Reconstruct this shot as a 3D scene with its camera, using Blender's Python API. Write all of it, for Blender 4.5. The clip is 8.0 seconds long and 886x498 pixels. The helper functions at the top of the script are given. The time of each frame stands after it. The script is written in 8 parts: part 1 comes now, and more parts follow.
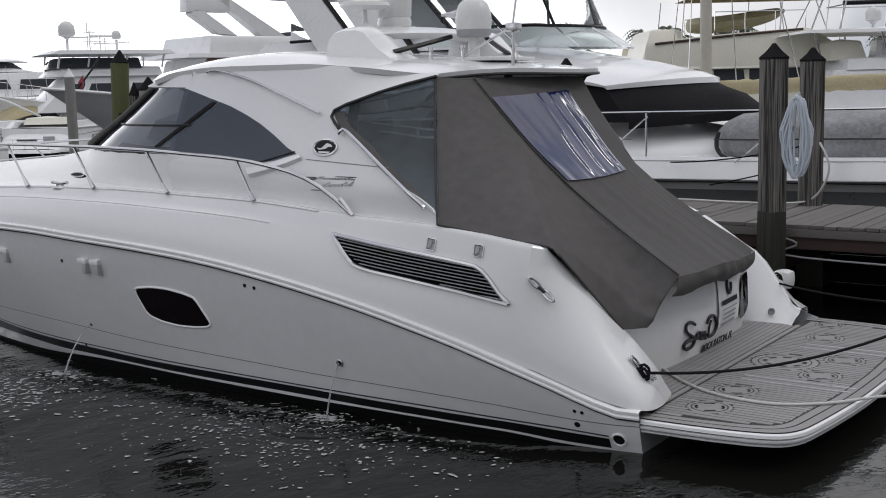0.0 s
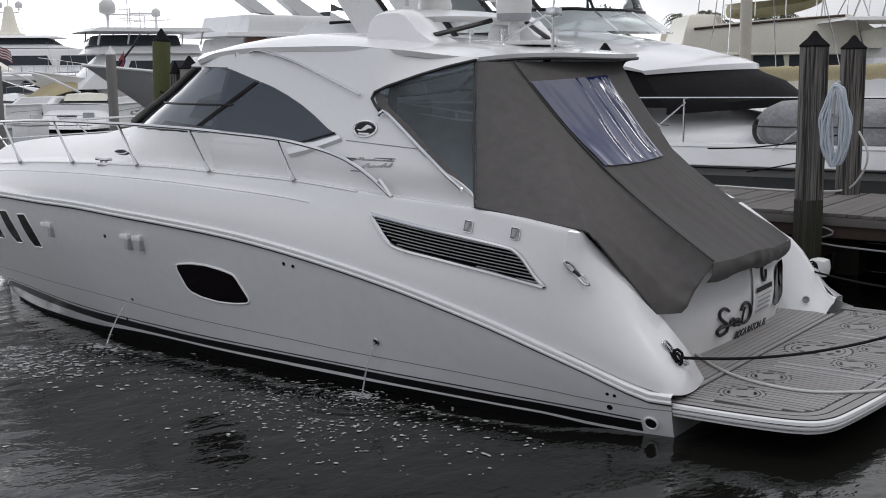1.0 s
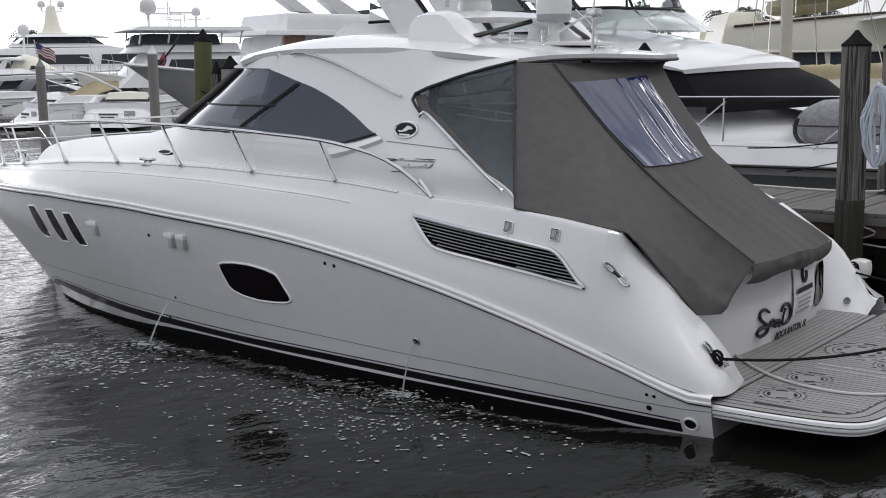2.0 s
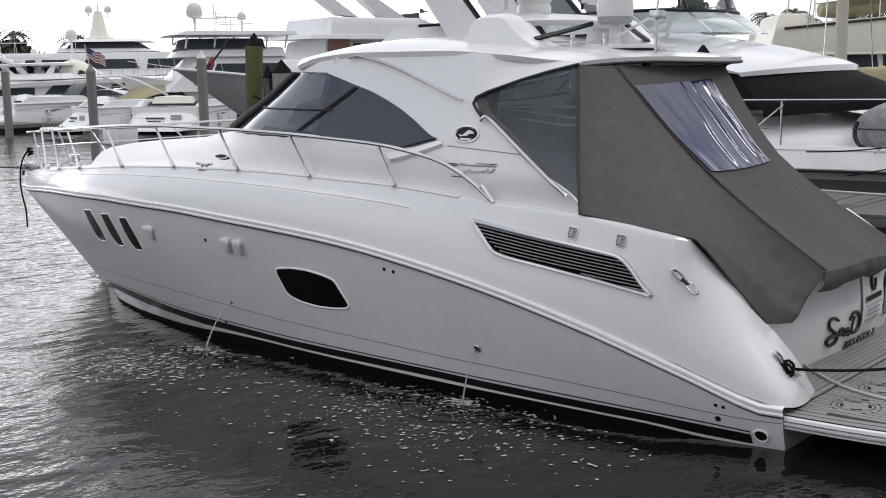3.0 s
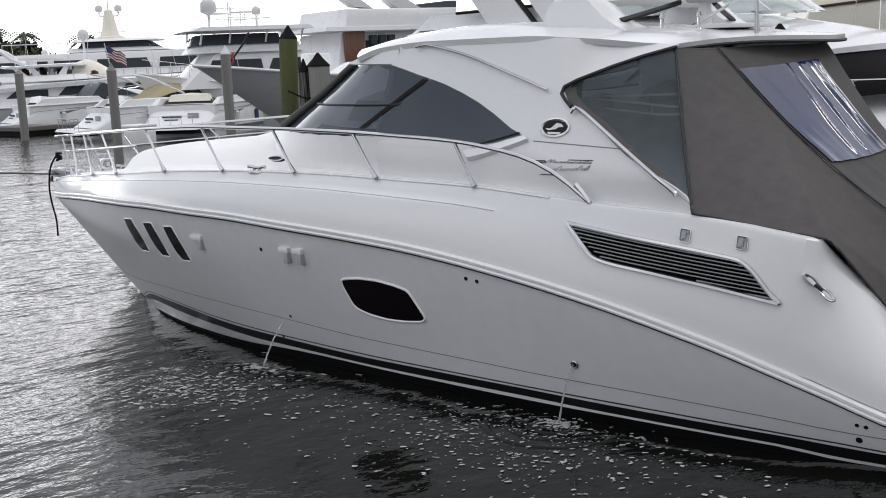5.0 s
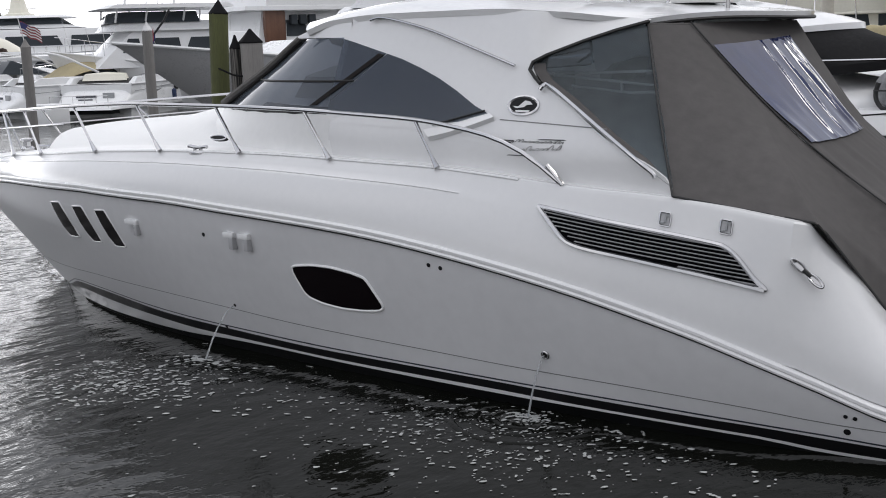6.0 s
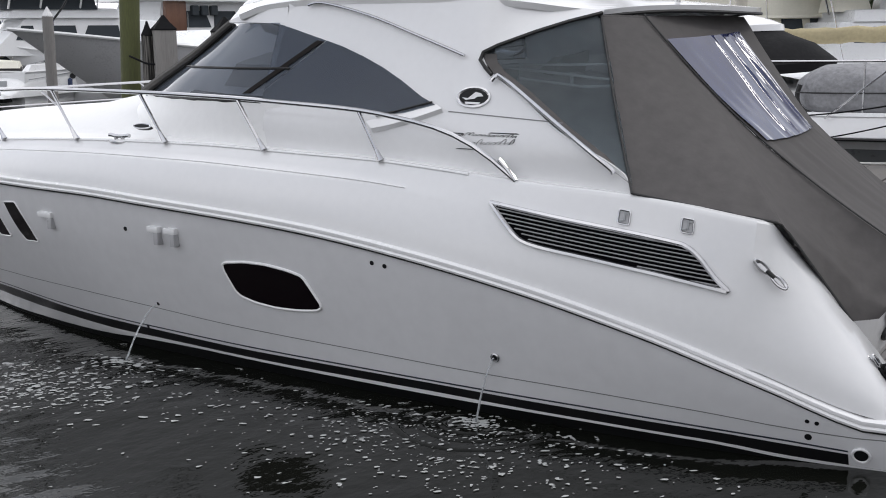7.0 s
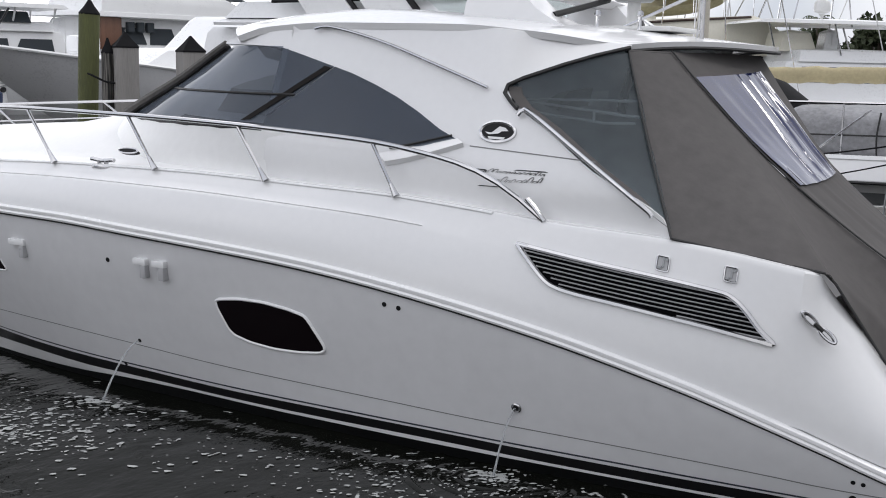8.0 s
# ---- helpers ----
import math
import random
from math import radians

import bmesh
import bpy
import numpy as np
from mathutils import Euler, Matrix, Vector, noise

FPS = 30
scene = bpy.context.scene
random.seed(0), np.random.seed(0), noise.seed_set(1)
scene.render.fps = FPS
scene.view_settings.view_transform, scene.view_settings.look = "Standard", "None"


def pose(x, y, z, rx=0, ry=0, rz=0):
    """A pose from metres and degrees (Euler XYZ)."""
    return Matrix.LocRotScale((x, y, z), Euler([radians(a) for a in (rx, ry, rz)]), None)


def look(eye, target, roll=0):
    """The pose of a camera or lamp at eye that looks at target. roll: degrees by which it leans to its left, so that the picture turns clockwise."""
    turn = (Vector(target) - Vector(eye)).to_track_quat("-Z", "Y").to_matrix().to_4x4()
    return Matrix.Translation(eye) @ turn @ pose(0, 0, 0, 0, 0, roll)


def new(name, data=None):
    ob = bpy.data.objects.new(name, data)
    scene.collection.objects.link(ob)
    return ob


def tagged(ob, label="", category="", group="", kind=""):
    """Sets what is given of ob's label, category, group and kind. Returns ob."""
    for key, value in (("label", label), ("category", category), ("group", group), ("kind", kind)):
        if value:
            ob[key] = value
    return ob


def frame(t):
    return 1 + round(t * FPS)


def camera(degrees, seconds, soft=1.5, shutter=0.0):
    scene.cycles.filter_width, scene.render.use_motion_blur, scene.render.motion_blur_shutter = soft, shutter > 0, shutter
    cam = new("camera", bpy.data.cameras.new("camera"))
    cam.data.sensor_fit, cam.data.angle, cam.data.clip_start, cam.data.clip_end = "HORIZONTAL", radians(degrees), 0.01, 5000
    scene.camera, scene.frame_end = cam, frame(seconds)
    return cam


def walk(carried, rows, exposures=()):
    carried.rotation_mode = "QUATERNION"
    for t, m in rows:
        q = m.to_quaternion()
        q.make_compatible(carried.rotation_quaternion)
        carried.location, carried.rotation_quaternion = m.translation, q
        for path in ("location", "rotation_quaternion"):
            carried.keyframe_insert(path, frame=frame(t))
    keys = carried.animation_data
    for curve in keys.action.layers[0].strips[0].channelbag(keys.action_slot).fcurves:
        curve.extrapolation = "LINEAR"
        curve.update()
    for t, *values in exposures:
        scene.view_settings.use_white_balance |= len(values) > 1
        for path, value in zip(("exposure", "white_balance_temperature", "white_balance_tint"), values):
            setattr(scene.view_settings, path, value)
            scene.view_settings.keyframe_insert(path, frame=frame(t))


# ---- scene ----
cam = camera(42.0, 8.0, 1.0)
PATH = [
    (0, (-3.416, 9.151, 2.801), (-2.279, 7.529, 2.522), -1.4),
    (0.5, (-3.426, 9.196, 2.814), (-2.27, 7.593, 2.511), -0.7),
    (1, (-3.453, 9.252, 2.817), (-2.272, 7.668, 2.508), -0.6),
    (1.5, (-3.477, 9.314, 2.843), (-2.271, 7.749, 2.531), -0.7),
    (3, (-3.257, 9.315, 2.852), (-1.971, 7.814, 2.546), -0.9),
    (3.5, (-2.995, 9.21, 2.839), (-1.68, 7.733, 2.539), -1.3),
    (4, (-2.722, 9.084, 2.843), (-1.387, 7.623, 2.545), -1.8),
    (5.5, (-1.995, 8.952, 2.861), (-0.74, 7.432, 2.519), -2.6),
    (6, (-1.699, 8.844, 2.807), (-0.512, 7.274, 2.45), -2.0),
    (6.5, (-1.473, 8.781, 2.791), (-0.357, 7.163, 2.42), -1.4),
    (7, (-1.222, 8.738, 2.748), (-0.182, 7.069, 2.383), -0.6),
    (7.5, (-0.902, 8.691, 2.754), (0.066, 6.979, 2.392), 0.4),
    (8, (-0.471, 8.655, 2.769), (0.46, 6.915, 2.448), 1.3),
]
walk(cam, [(t, look(eye, target, roll)) for t, eye, target, roll in PATH], [(0, -0.09), (1.5, 0.02), (3, 0.17), (4, 0.14), (5.5, 0.12), (6.5, 0.22), (7.5, 0.46), (8, 0.42)])


# ---- daylight: bright veiled sky, low-contrast sun behind the yacht ----
world = bpy.data.worlds.new("world")
scene.world = world
world.use_nodes = True
wn, wl = world.node_tree.nodes, world.node_tree.links
sky = wn.new("ShaderNodeTexSky")
sky.sky_type = "NISHITA"
sky.sun_disc = False
sky.sun_elevation, sky.sun_rotation = radians(51), radians(232)
coord = wn.new("ShaderNodeTexCoord")
clouds = wn.new("ShaderNodeTexNoise")
clouds.inputs["Scale"].default_value, clouds.inputs["Detail"].default_value = 3.2, 7
ramp = wn.new("ShaderNodeValToRGB")
ramp.color_ramp.elements[0].position, ramp.color_ramp.elements[1].position = 0.36, 0.62
ramp.color_ramp.elements[0].color, ramp.color_ramp.elements[1].color = (0.60, 0.635, 0.72, 1), (1.222, 1.212, 1.25, 1)
scale_sky = wn.new("ShaderNodeMixRGB")
scale_sky.blend_type = "MULTIPLY"
scale_sky.inputs[0].default_value = 1
scale_sky.inputs[2].default_value = (0.10, 0.10, 0.10, 1)
mix_sky = wn.new("ShaderNodeMixRGB")
mix_sky.inputs[0].default_value = 0.9
wl.new(coord.outputs["Generated"], clouds.inputs["Vector"])
wl.new(clouds.outputs["Fac"], ramp.inputs[0])
wl.new(sky.outputs[0], scale_sky.inputs[1])
wl.new(scale_sky.outputs[0], mix_sky.inputs[1])
wl.new(ramp.outputs[0], mix_sky.inputs[2])
# thin overcast, brighter low down than overhead
height = wn.new("ShaderNodeSeparateXYZ")
wl.new(coord.outputs["Generated"], height.inputs[0])
glow = wn.new("ShaderNodeMapRange")
glow.inputs["From Min"].default_value, glow.inputs["From Max"].default_value = 0.0, 0.75
glow.inputs["To Min"].default_value, glow.inputs["To Max"].default_value = 0.92, 1.3
wl.new(height.outputs["Z"], glow.inputs["Value"])
veil = wn.new("ShaderNodeVectorMath")
veil.operation = "SCALE"
wl.new(mix_sky.outputs[0], veil.inputs[0])
# the cloud is thinner and brighter ahead of the bow
ahead = wn.new("ShaderNodeVectorMath")
ahead.operation = "DOT_PRODUCT"
ahead.inputs[1].default_value = (0.93, -0.35, -1.1)
wl.new(coord.outputs["Generated"], ahead.inputs[0])
thin = wn.new("ShaderNodeMapRange")
thin.interpolation_type = "SMOOTHSTEP"
thin.inputs["From Min"].default_value, thin.inputs["From Max"].default_value = 0.62, 0.90
thin.inputs["To Min"].default_value, thin.inputs["To Max"].default_value = 0.93, 2.9
wl.new(ahead.outputs["Value"], thin.inputs["Value"])
both = wn.new("ShaderNodeMath")
both.operation = "MULTIPLY"
wl.new(glow.outputs[0], both.inputs[0])
wl.new(thin.outputs[0], both.inputs[1])
# and the unseen sky astern is dimmed to darken the quarter
astern = wn.new("ShaderNodeMapRange")
astern.interpolation_type = "SMOOTHSTEP"
astern.inputs["From Min"].default_value, astern.inputs["From Max"].default_value = -0.9, 0.35
astern.inputs["To Min"].default_value, astern.inputs["To Max"].default_value = 0.62, 1.03
wl.new(height.outputs["X"], astern.inputs["Value"])
cover_ = wn.new("ShaderNodeMath")
cover_.operation = "MULTIPLY"
wl.new(both.outputs[0], cover_.inputs[0])
wl.new(astern.outputs[0], cover_.inputs[1])
wl.new(cover_.outputs[0], veil.inputs["Scale"])
wl.new(veil.outputs[0], wn["Background"].inputs["Color"])
wn["Background"].inputs["Strength"].default_value = 0.92

sun = new("sun", bpy.data.lights.new("sun", "SUN"))
sun.data.energy, sun.data.angle, sun.data.color = 0.5, radians(14), (1, 0.98, 0.95)
sun.matrix_world = look((-14, -11, 22), (0, 0, 0))


# ---- materials ----
def mat(name, color, rough=0.5, metal=0.0, vary=0.06, scale=6.0, bump=0.0, bump_scale=40.0, coat=0.0, spec=0.5, grain=None, trans=0.0, by_piece=0.0):
    """A surface of one base colour with broad stains, fine grain and relief, at sizes in metres."""
    m = bpy.data.materials.new(name)
    m.use_nodes = True
    n, l = m.node_tree.nodes, m.node_tree.links
    b = n["Principled BSDF"]
    b.inputs["Metallic"].default_value = metal
    b.inputs["Coat Weight"].default_value = coat
    b.inputs["Coat Roughness"].default_value = 0.05
    b.inputs["Specular IOR Level"].default_value = spec
    b.inputs["Transmission Weight"].default_value = trans
    c = n.new("ShaderNodeTexCoord")
    mapping = n.new("ShaderNodeMapping")
    mapping.inputs["Scale"].default_value = grain or (1, 1, 1)
    l.new(c.outputs["Object"], mapping.inputs["Vector"])
    broad, fine = n.new("ShaderNodeTexNoise"), n.new("ShaderNodeTexNoise")
    broad.inputs["Scale"].default_value, broad.inputs["Detail"].default_value = scale * 0.2, 3
    fine.inputs["Scale"].default_value, fine.inputs["Detail"].default_value = scale * 3, 6
    l.new(mapping.outputs[0], broad.inputs["Vector"])
    l.new(mapping.outputs[0], fine.inputs["Vector"])
    add = n.new("ShaderNodeMath")
    add.operation = "ADD"
    l.new(broad.outputs["Fac"], add.inputs[0])
    l.new(fine.outputs["Fac"], add.inputs[1])
    last = add
    if by_piece:
        info = n.new("ShaderNodeObjectInfo")
        more = n.new("ShaderNodeMath")
        more.operation = "MULTIPLY_ADD"
        more.inputs[1].default_value = by_piece
        l.new(info.outputs["Random"], more.inputs[0])
        l.new(add.outputs[0], more.inputs[2])
        last = more
    r = n.new("ShaderNodeMapRange")
    r.inputs["From Min"].default_value, r.inputs["From Max"].default_value = 0.65, 1.35 + by_piece
    r.inputs["To Min"].default_value, r.inputs["To Max"].default_value = 1 - vary, 1 + vary
    l.new(last.outputs[0], r.inputs["Value"])
    mul = n.new("ShaderNodeVectorMath")
    mul.operation = "SCALE"
    mul.inputs[0].default_value = color
    l.new(r.outputs[0], mul.inputs["Scale"])
    l.new(mul.outputs[0], b.inputs["Base Color"])
    rr = n.new("ShaderNodeMapRange")
    rr.inputs["From Min"].default_value, rr.inputs["From Max"].default_value = 0.6, 1.4
    rr.inputs["To Min"].default_value, rr.inputs["To Max"].default_value = rough * 0.8, min(1, rough * 1.2)
    l.new(add.outputs[0], rr.inputs["Value"])
    l.new(rr.outputs[0], b.inputs["Roughness"])
    if bump:
        tex = n.new("ShaderNodeTexNoise")
        tex.inputs["Scale"].default_value, tex.inputs["Detail"].default_value = bump_scale, 5
        l.new(mapping.outputs[0], tex.inputs["Vector"])
        bp = n.new("ShaderNodeBump")
        bp.inputs["Strength"].default_value, bp.inputs["Distance"].default_value = 1.0, bump
        l.new(tex.outputs["Fac"], bp.inputs["Height"])
        l.new(bp.outputs[0], b.inputs["Normal"])
    return m


# lighter than the hull's gelcoat: light on deck and cabin is in the colour
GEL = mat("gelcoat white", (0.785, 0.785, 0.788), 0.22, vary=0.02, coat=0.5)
# whiter than the gelcoat: highlights along moulded edges put into the colour
TRIM_LIT = mat("white trim with edge highlight", (0.86, 0.86, 0.86), 0.25, vary=0.02)
# mottling stands in for light the water throws on the hull
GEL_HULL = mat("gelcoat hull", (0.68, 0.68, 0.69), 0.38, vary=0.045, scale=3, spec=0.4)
DECKWHITE = mat("nonskid deck", (0.83, 0.83, 0.825), 0.5, vary=0.03, bump=0.0015, bump_scale=260)
BLACK = mat("black stripe", (0.009, 0.009, 0.010), 0.35, spec=0.22)
NAVY = mat("dark pinstripe", (0.03, 0.035, 0.05), 0.35)
# hull antifouling; also the painted-in shade under pier and platforms
BOTTOM_SHADE = mat("antifouling paint", (0.006, 0.0065, 0.007), 0.7, vary=0.3, spec=0.12)
GREYLINE = mat("grey seam and platform shade", (0.2, 0.2, 0.2), 0.5)
STEEL = mat("polished steel", (0.58, 0.58, 0.59), 0.11, 1.0, vary=0.06)
TINT = mat("tinted glass", (0.058, 0.066, 0.074), 0.05, spec=0.25, vary=0.08)
TINT.node_tree.nodes["Principled BSDF"].inputs["IOR"].default_value = 1.14
BLACKGLASS = mat("black port glass", (0.006, 0.004, 0.005), 0.12, spec=0.06, vary=0.05)
CANVAS = mat("charcoal canvas", (0.099, 0.093, 0.091), 0.85, vary=0.2, scale=3.5, bump=0.006, bump_scale=6, spec=0.25)
SEAM = mat("canvas seam", (0.04, 0.04, 0.04), 0.8)
RUBBER = mat("black rubber", (0.015, 0.015, 0.015), 0.6)
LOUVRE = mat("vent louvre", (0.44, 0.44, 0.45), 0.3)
VENTBACK = mat("vent backing with cavity shade", (0.004, 0.004, 0.005), 0.95, spec=0.03)
TEAK = mat("weathered teak", (0.29, 0.28, 0.275), 0.7, vary=0.18, scale=8, grain=(0.3, 4, 4), bump=0.001, bump_scale=60, by_piece=0.5)
CAULK = mat("dark caulking", (0.035, 0.033, 0.032), 0.7)
SIGN = mat("white sign panel", (0.72, 0.72, 0.72), 0.5)
INK = mat("black lettering", (0.012, 0.012, 0.014), 0.5)
GREYINK = mat("grey lettering", (0.3, 0.3, 0.32), 0.5)
ROPE_W = mat("white rope", (0.6, 0.6, 0.58), 0.9, bump=0.004, bump_scale=120)
ROPE_B = mat("black rope", (0.009, 0.009, 0.01), 0.9, spec=0.2, bump=0.004, bump_scale=120)
PLASTIC = mat("white plastic", (0.7, 0.7, 0.69), 0.35)
GREYPLASTIC = mat("grey plastic", (0.33, 0.34, 0.35), 0.5)
PILE = mat("weathered piling", (0.10, 0.094, 0.086), 0.85, vary=0.92, scale=14, grain=(1.5, 1.5, 0.05), bump=0.012, bump_scale=12)
PILE.node_tree.nodes["Map Range"].inputs["From Min"].default_value = 0.86
PILE.node_tree.nodes["Map Range"].inputs["From Max"].default_value = 1.16
PILE_G = mat("algae green piling", (0.085, 0.092, 0.035), 0.85, vary=0.35, scale=8, grain=(4, 4, 0.4), bump=0.01, bump_scale=12)
PILE_L = mat("grey piling", (0.24, 0.23, 0.22), 0.85, vary=0.2, scale=8, grain=(4, 4, 0.3), bump=0.006, bump_scale=12)
CAP = mat("black pile cap", (0.012, 0.012, 0.013), 0.9, spec=0.1)
CAP_W = mat("white pile cap", (0.7, 0.7, 0.7), 0.5)
PLANK = mat("silvered dock plank", (0.15, 0.14, 0.13), 0.85, vary=0.2, scale=10, grain=(4, 0.5, 4), bump=0.003, bump_scale=60, by_piece=0.6)
BEAM = mat("reddish dock beam", (0.055, 0.036, 0.030), 0.85, vary=0.3, scale=8, grain=(0.4, 4, 4), bump=0.004, bump_scale=40)
HOSE = mat("pale blue hose", (0.55, 0.60, 0.66), 0.5)
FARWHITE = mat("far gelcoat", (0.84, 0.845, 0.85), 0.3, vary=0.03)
FAR_SHADE_GREY = mat("far hull with shade in its grey", (0.64, 0.64, 0.65), 0.3, vary=0.05)
VARNISH = mat("varnished wood", (0.17, 0.085, 0.055), 0.4, vary=0.3, scale=6, grain=(4, 4, 0.4))
TEAL = mat("turquoise plastic", (0.25, 0.55, 0.52), 0.5)
OLIVE = mat("olive cover", (0.43, 0.40, 0.27), 0.9, vary=0.2, scale=3, bump=0.02, bump_scale=5)
ROOFWHITE = mat("polished white roof", (0.82, 0.82, 0.83), 0.2, vary=0.02, coat=0.5)
CREAM = mat("cream paint", (0.84, 0.81, 0.70), 0.4, vary=0.05)
SAILCOVER = mat("tan sail cover", (0.42, 0.36, 0.22), 0.9, vary=0.15, bump=0.01, bump_scale=6)
DARKCOVER = mat("black mesh cover", (0.011, 0.011, 0.012), 0.9, vary=0.1, spec=0.15)
HULLGREY = mat("grey topside paint", (0.17, 0.175, 0.18), 0.3, vary=0.08)
WETWOOD = mat("wet algae-dark wood", (0.022, 0.024, 0.014), 0.5, vary=0.5, scale=10, grain=(5, 5, 0.5))
GREYCOVER = mat("grey boat cover", (0.29, 0.29, 0.30), 0.8, vary=0.3, bump=0.10, bump_scale=3.2)
MASTWOOD = mat("varnished spar", (0.46, 0.43, 0.37), 0.5, vary=0.1)
BARK = mat("palm bark", (0.12, 0.1, 0.08), 0.9)
LEAF = mat("dusky foliage", (0.055, 0.07, 0.032), 0.7, vary=0.3)
FOAM = mat("foam", (0.40, 0.41, 0.40), 0.8)
STREAM = mat("falling water", (0.8, 0.83, 0.85), 0.1, trans=0.6)
FLAGRED = mat("flag red", (0.26, 0.05, 0.06), 0.8)
FLAGBLUE = mat("flag blue", (0.04, 0.05, 0.16), 0.8)
FLAGWHITE = mat("flag white", (0.7, 0.7, 0.7), 0.8)
CLOTHBLUE = mat("blue canvas", (0.05, 0.07, 0.14), 0.85, vary=0.15)
CONCRETE = mat("seawall concrete", (0.3, 0.29, 0.27), 0.9, vary=0.2)

# clear vinyl: wrinkled, glossy; opaque, its blue standing for dim inside and reflected sky
VINYL = mat("clear vinyl", (0.010, 0.016, 0.075), 0.09, vary=0.3, scale=2, bump=0.005, bump_scale=4, coat=1.0, spec=0.5)
CABINGLASS = mat("dark cabin glass", (0.17, 0.20, 0.25), 0.03, vary=0.06, spec=0.5, trans=0.8)
CABINGLASS.node_tree.nodes["Principled BSDF"].inputs["IOR"].default_value = 1.42
SEATING = mat("pale vinyl seating", (0.55, 0.54, 0.52), 0.5, vary=0.08)
CABINDARK = mat("dark cabin lining and cockpit shade", (0.035, 0.034, 0.034), 0.6, vary=0.2)
POSTCOVER = mat("grey rolled cover", (0.11, 0.105, 0.10), 0.85, vary=0.25, scale=10, bump=0.006, bump_scale=20)
MULLION = mat("brown-black mullion", (0.012, 0.010, 0.0095), 0.6, spec=0.12)
SMOKE = mat("smoky wing glass", (0.24, 0.29, 0.32), 0.04, vary=0.25, scale=3, bump=0.012, bump_scale=2.5, spec=0.4, trans=0.85, coat=0.35)
SMOKE.node_tree.nodes["Principled BSDF"].inputs["IOR"].default_value = 1.08

# dark harbour water
WATER = bpy.data.materials.new("harbour water")
WATER.use_nodes = True
n, l = WATER.node_tree.nodes, WATER.node_tree.links
b = n["Principled BSDF"]
b.inputs["Base Color"].default_value = (0.0065, 0.007, 0.0055, 1)
b.inputs["Roughness"].default_value = 0.07
b.inputs["IOR"].default_value = 1.33
c = n.new("ShaderNodeTexCoord")
mp = n.new("ShaderNodeMapping")
mp.inputs["Scale"].default_value = (1, 0.62, 1)
mp.inputs["Rotation"].default_value = (0, 0, radians(-35))
w1, w2 = n.new("ShaderNodeTexNoise"), n.new("ShaderNodeTexNoise")
w1.inputs["Scale"].default_value, w1.inputs["Detail"].default_value = 3.4, 4
w2.inputs["Scale"].default_value, w2.inputs["Detail"].default_value = 0.5, 2
l.new(c.outputs["Object"], mp.inputs["Vector"])
l.new(mp.outputs[0], w1.inputs["Vector"])
l.new(mp.outputs[0], w2.inputs["Vector"])
wa = n.new("ShaderNodeMath")
wa.operation = "MULTIPLY_ADD"
wa.inputs[1].default_value = 2.0
l.new(w2.outputs["Fac"], wa.inputs[0])
l.new(w1.outputs["Fac"], wa.inputs[2])
bp = n.new("ShaderNodeBump")
bp.inputs["Strength"].default_value, bp.inputs["Distance"].default_value = 1.0, 0.03
l.new(wa.outputs[0], bp.inputs["Height"])
# the open fairway is choppier than the berth
place = n.new("ShaderNodeSeparateXYZ")
chop = n.new("ShaderNodeMapRange")
chop.interpolation_type = "SMOOTHSTEP"
chop.inputs["From Min"].default_value, chop.inputs["From Max"].default_value = 8.6, 13.0
chop.inputs["To Min"].default_value, chop.inputs["To Max"].default_value = 0.019, 0.055
l.new(c.outputs["Object"], place.inputs[0])
away = n.new("ShaderNodeMath")
away.operation = "MULTIPLY_ADD"
away.inputs[1].default_value = 1.5
l.new(place.outputs["Y"], away.inputs[0])
l.new(place.outputs["X"], away.inputs[2])
l.new(away.outputs[0], chop.inputs["Value"])
l.new(chop.outputs[0], bp.inputs["Distance"])
l.new(bp.outputs[0], b.inputs["Normal"])


# ---- building helpers ----
def tab(*pts):
    """A smooth curve through the given (x, value) pairs, without overshoot."""
    X, Y = [p[0] for p in pts], [p[1] for p in pts]
    h = [b - a for a, b in zip(X, X[1:])]
    d = [(b - a) / k for a, b, k in zip(Y, Y[1:], h)]
    m = [d[0]] + [2 * a * b / (a + b) if a * b > 0 else 0.0 for a, b in zip(d, d[1:])] + [d[-1]]

    def value(x):
        x = min(max(x, X[0]), X[-1])
        i = 0
        while i < len(h) - 1 and x > X[i + 1]:
            i += 1
        t = (x - X[i]) / h[i]
        return Y[i] * (1 + 2 * t) * (1 - t) ** 2 + m[i] * h[i] * t * (1 - t) ** 2 + Y[i + 1] * t * t * (3 - 2 * t) + m[i + 1] * h[i] * t * t * (t - 1)
    return value


def empty(name, label, category, group="", kind="", at=None):
    ob = new(name)
    if at is not None:
        ob.matrix_world = at
    return tagged(ob, label, category, group, kind)


def mesh_of(bm, material, smooth=True):
    bmesh.ops.recalc_face_normals(bm, faces=bm.faces)
    me = bpy.data.meshes.new("mesh")
    bm.to_mesh(me)
    bm.free()
    for f in me.polygons:
        f.use_smooth = smooth
    for k in (material if isinstance(material, (list, tuple)) else [material]):
        me.materials.append(k)
    return me


def crease(me, degrees=35):
    """Marks edges sharper than the angle, so that smooth shading stops there."""
    bm = bmesh.new()
    bm.from_mesh(me)
    for e in bm.edges:
        if len(e.link_faces) == 2 and e.calc_face_angle(0) > radians(degrees):
            e.smooth = False
    bm.to_mesh(me)
    bm.free()


def part(name, bm, material, parent, label="", smooth=True, sharp=35):
    me = mesh_of(bm, material, smooth)
    if smooth:
        crease(me, sharp)
    ob = new(name, me)
    ob.parent = parent
    return tagged(ob, label)


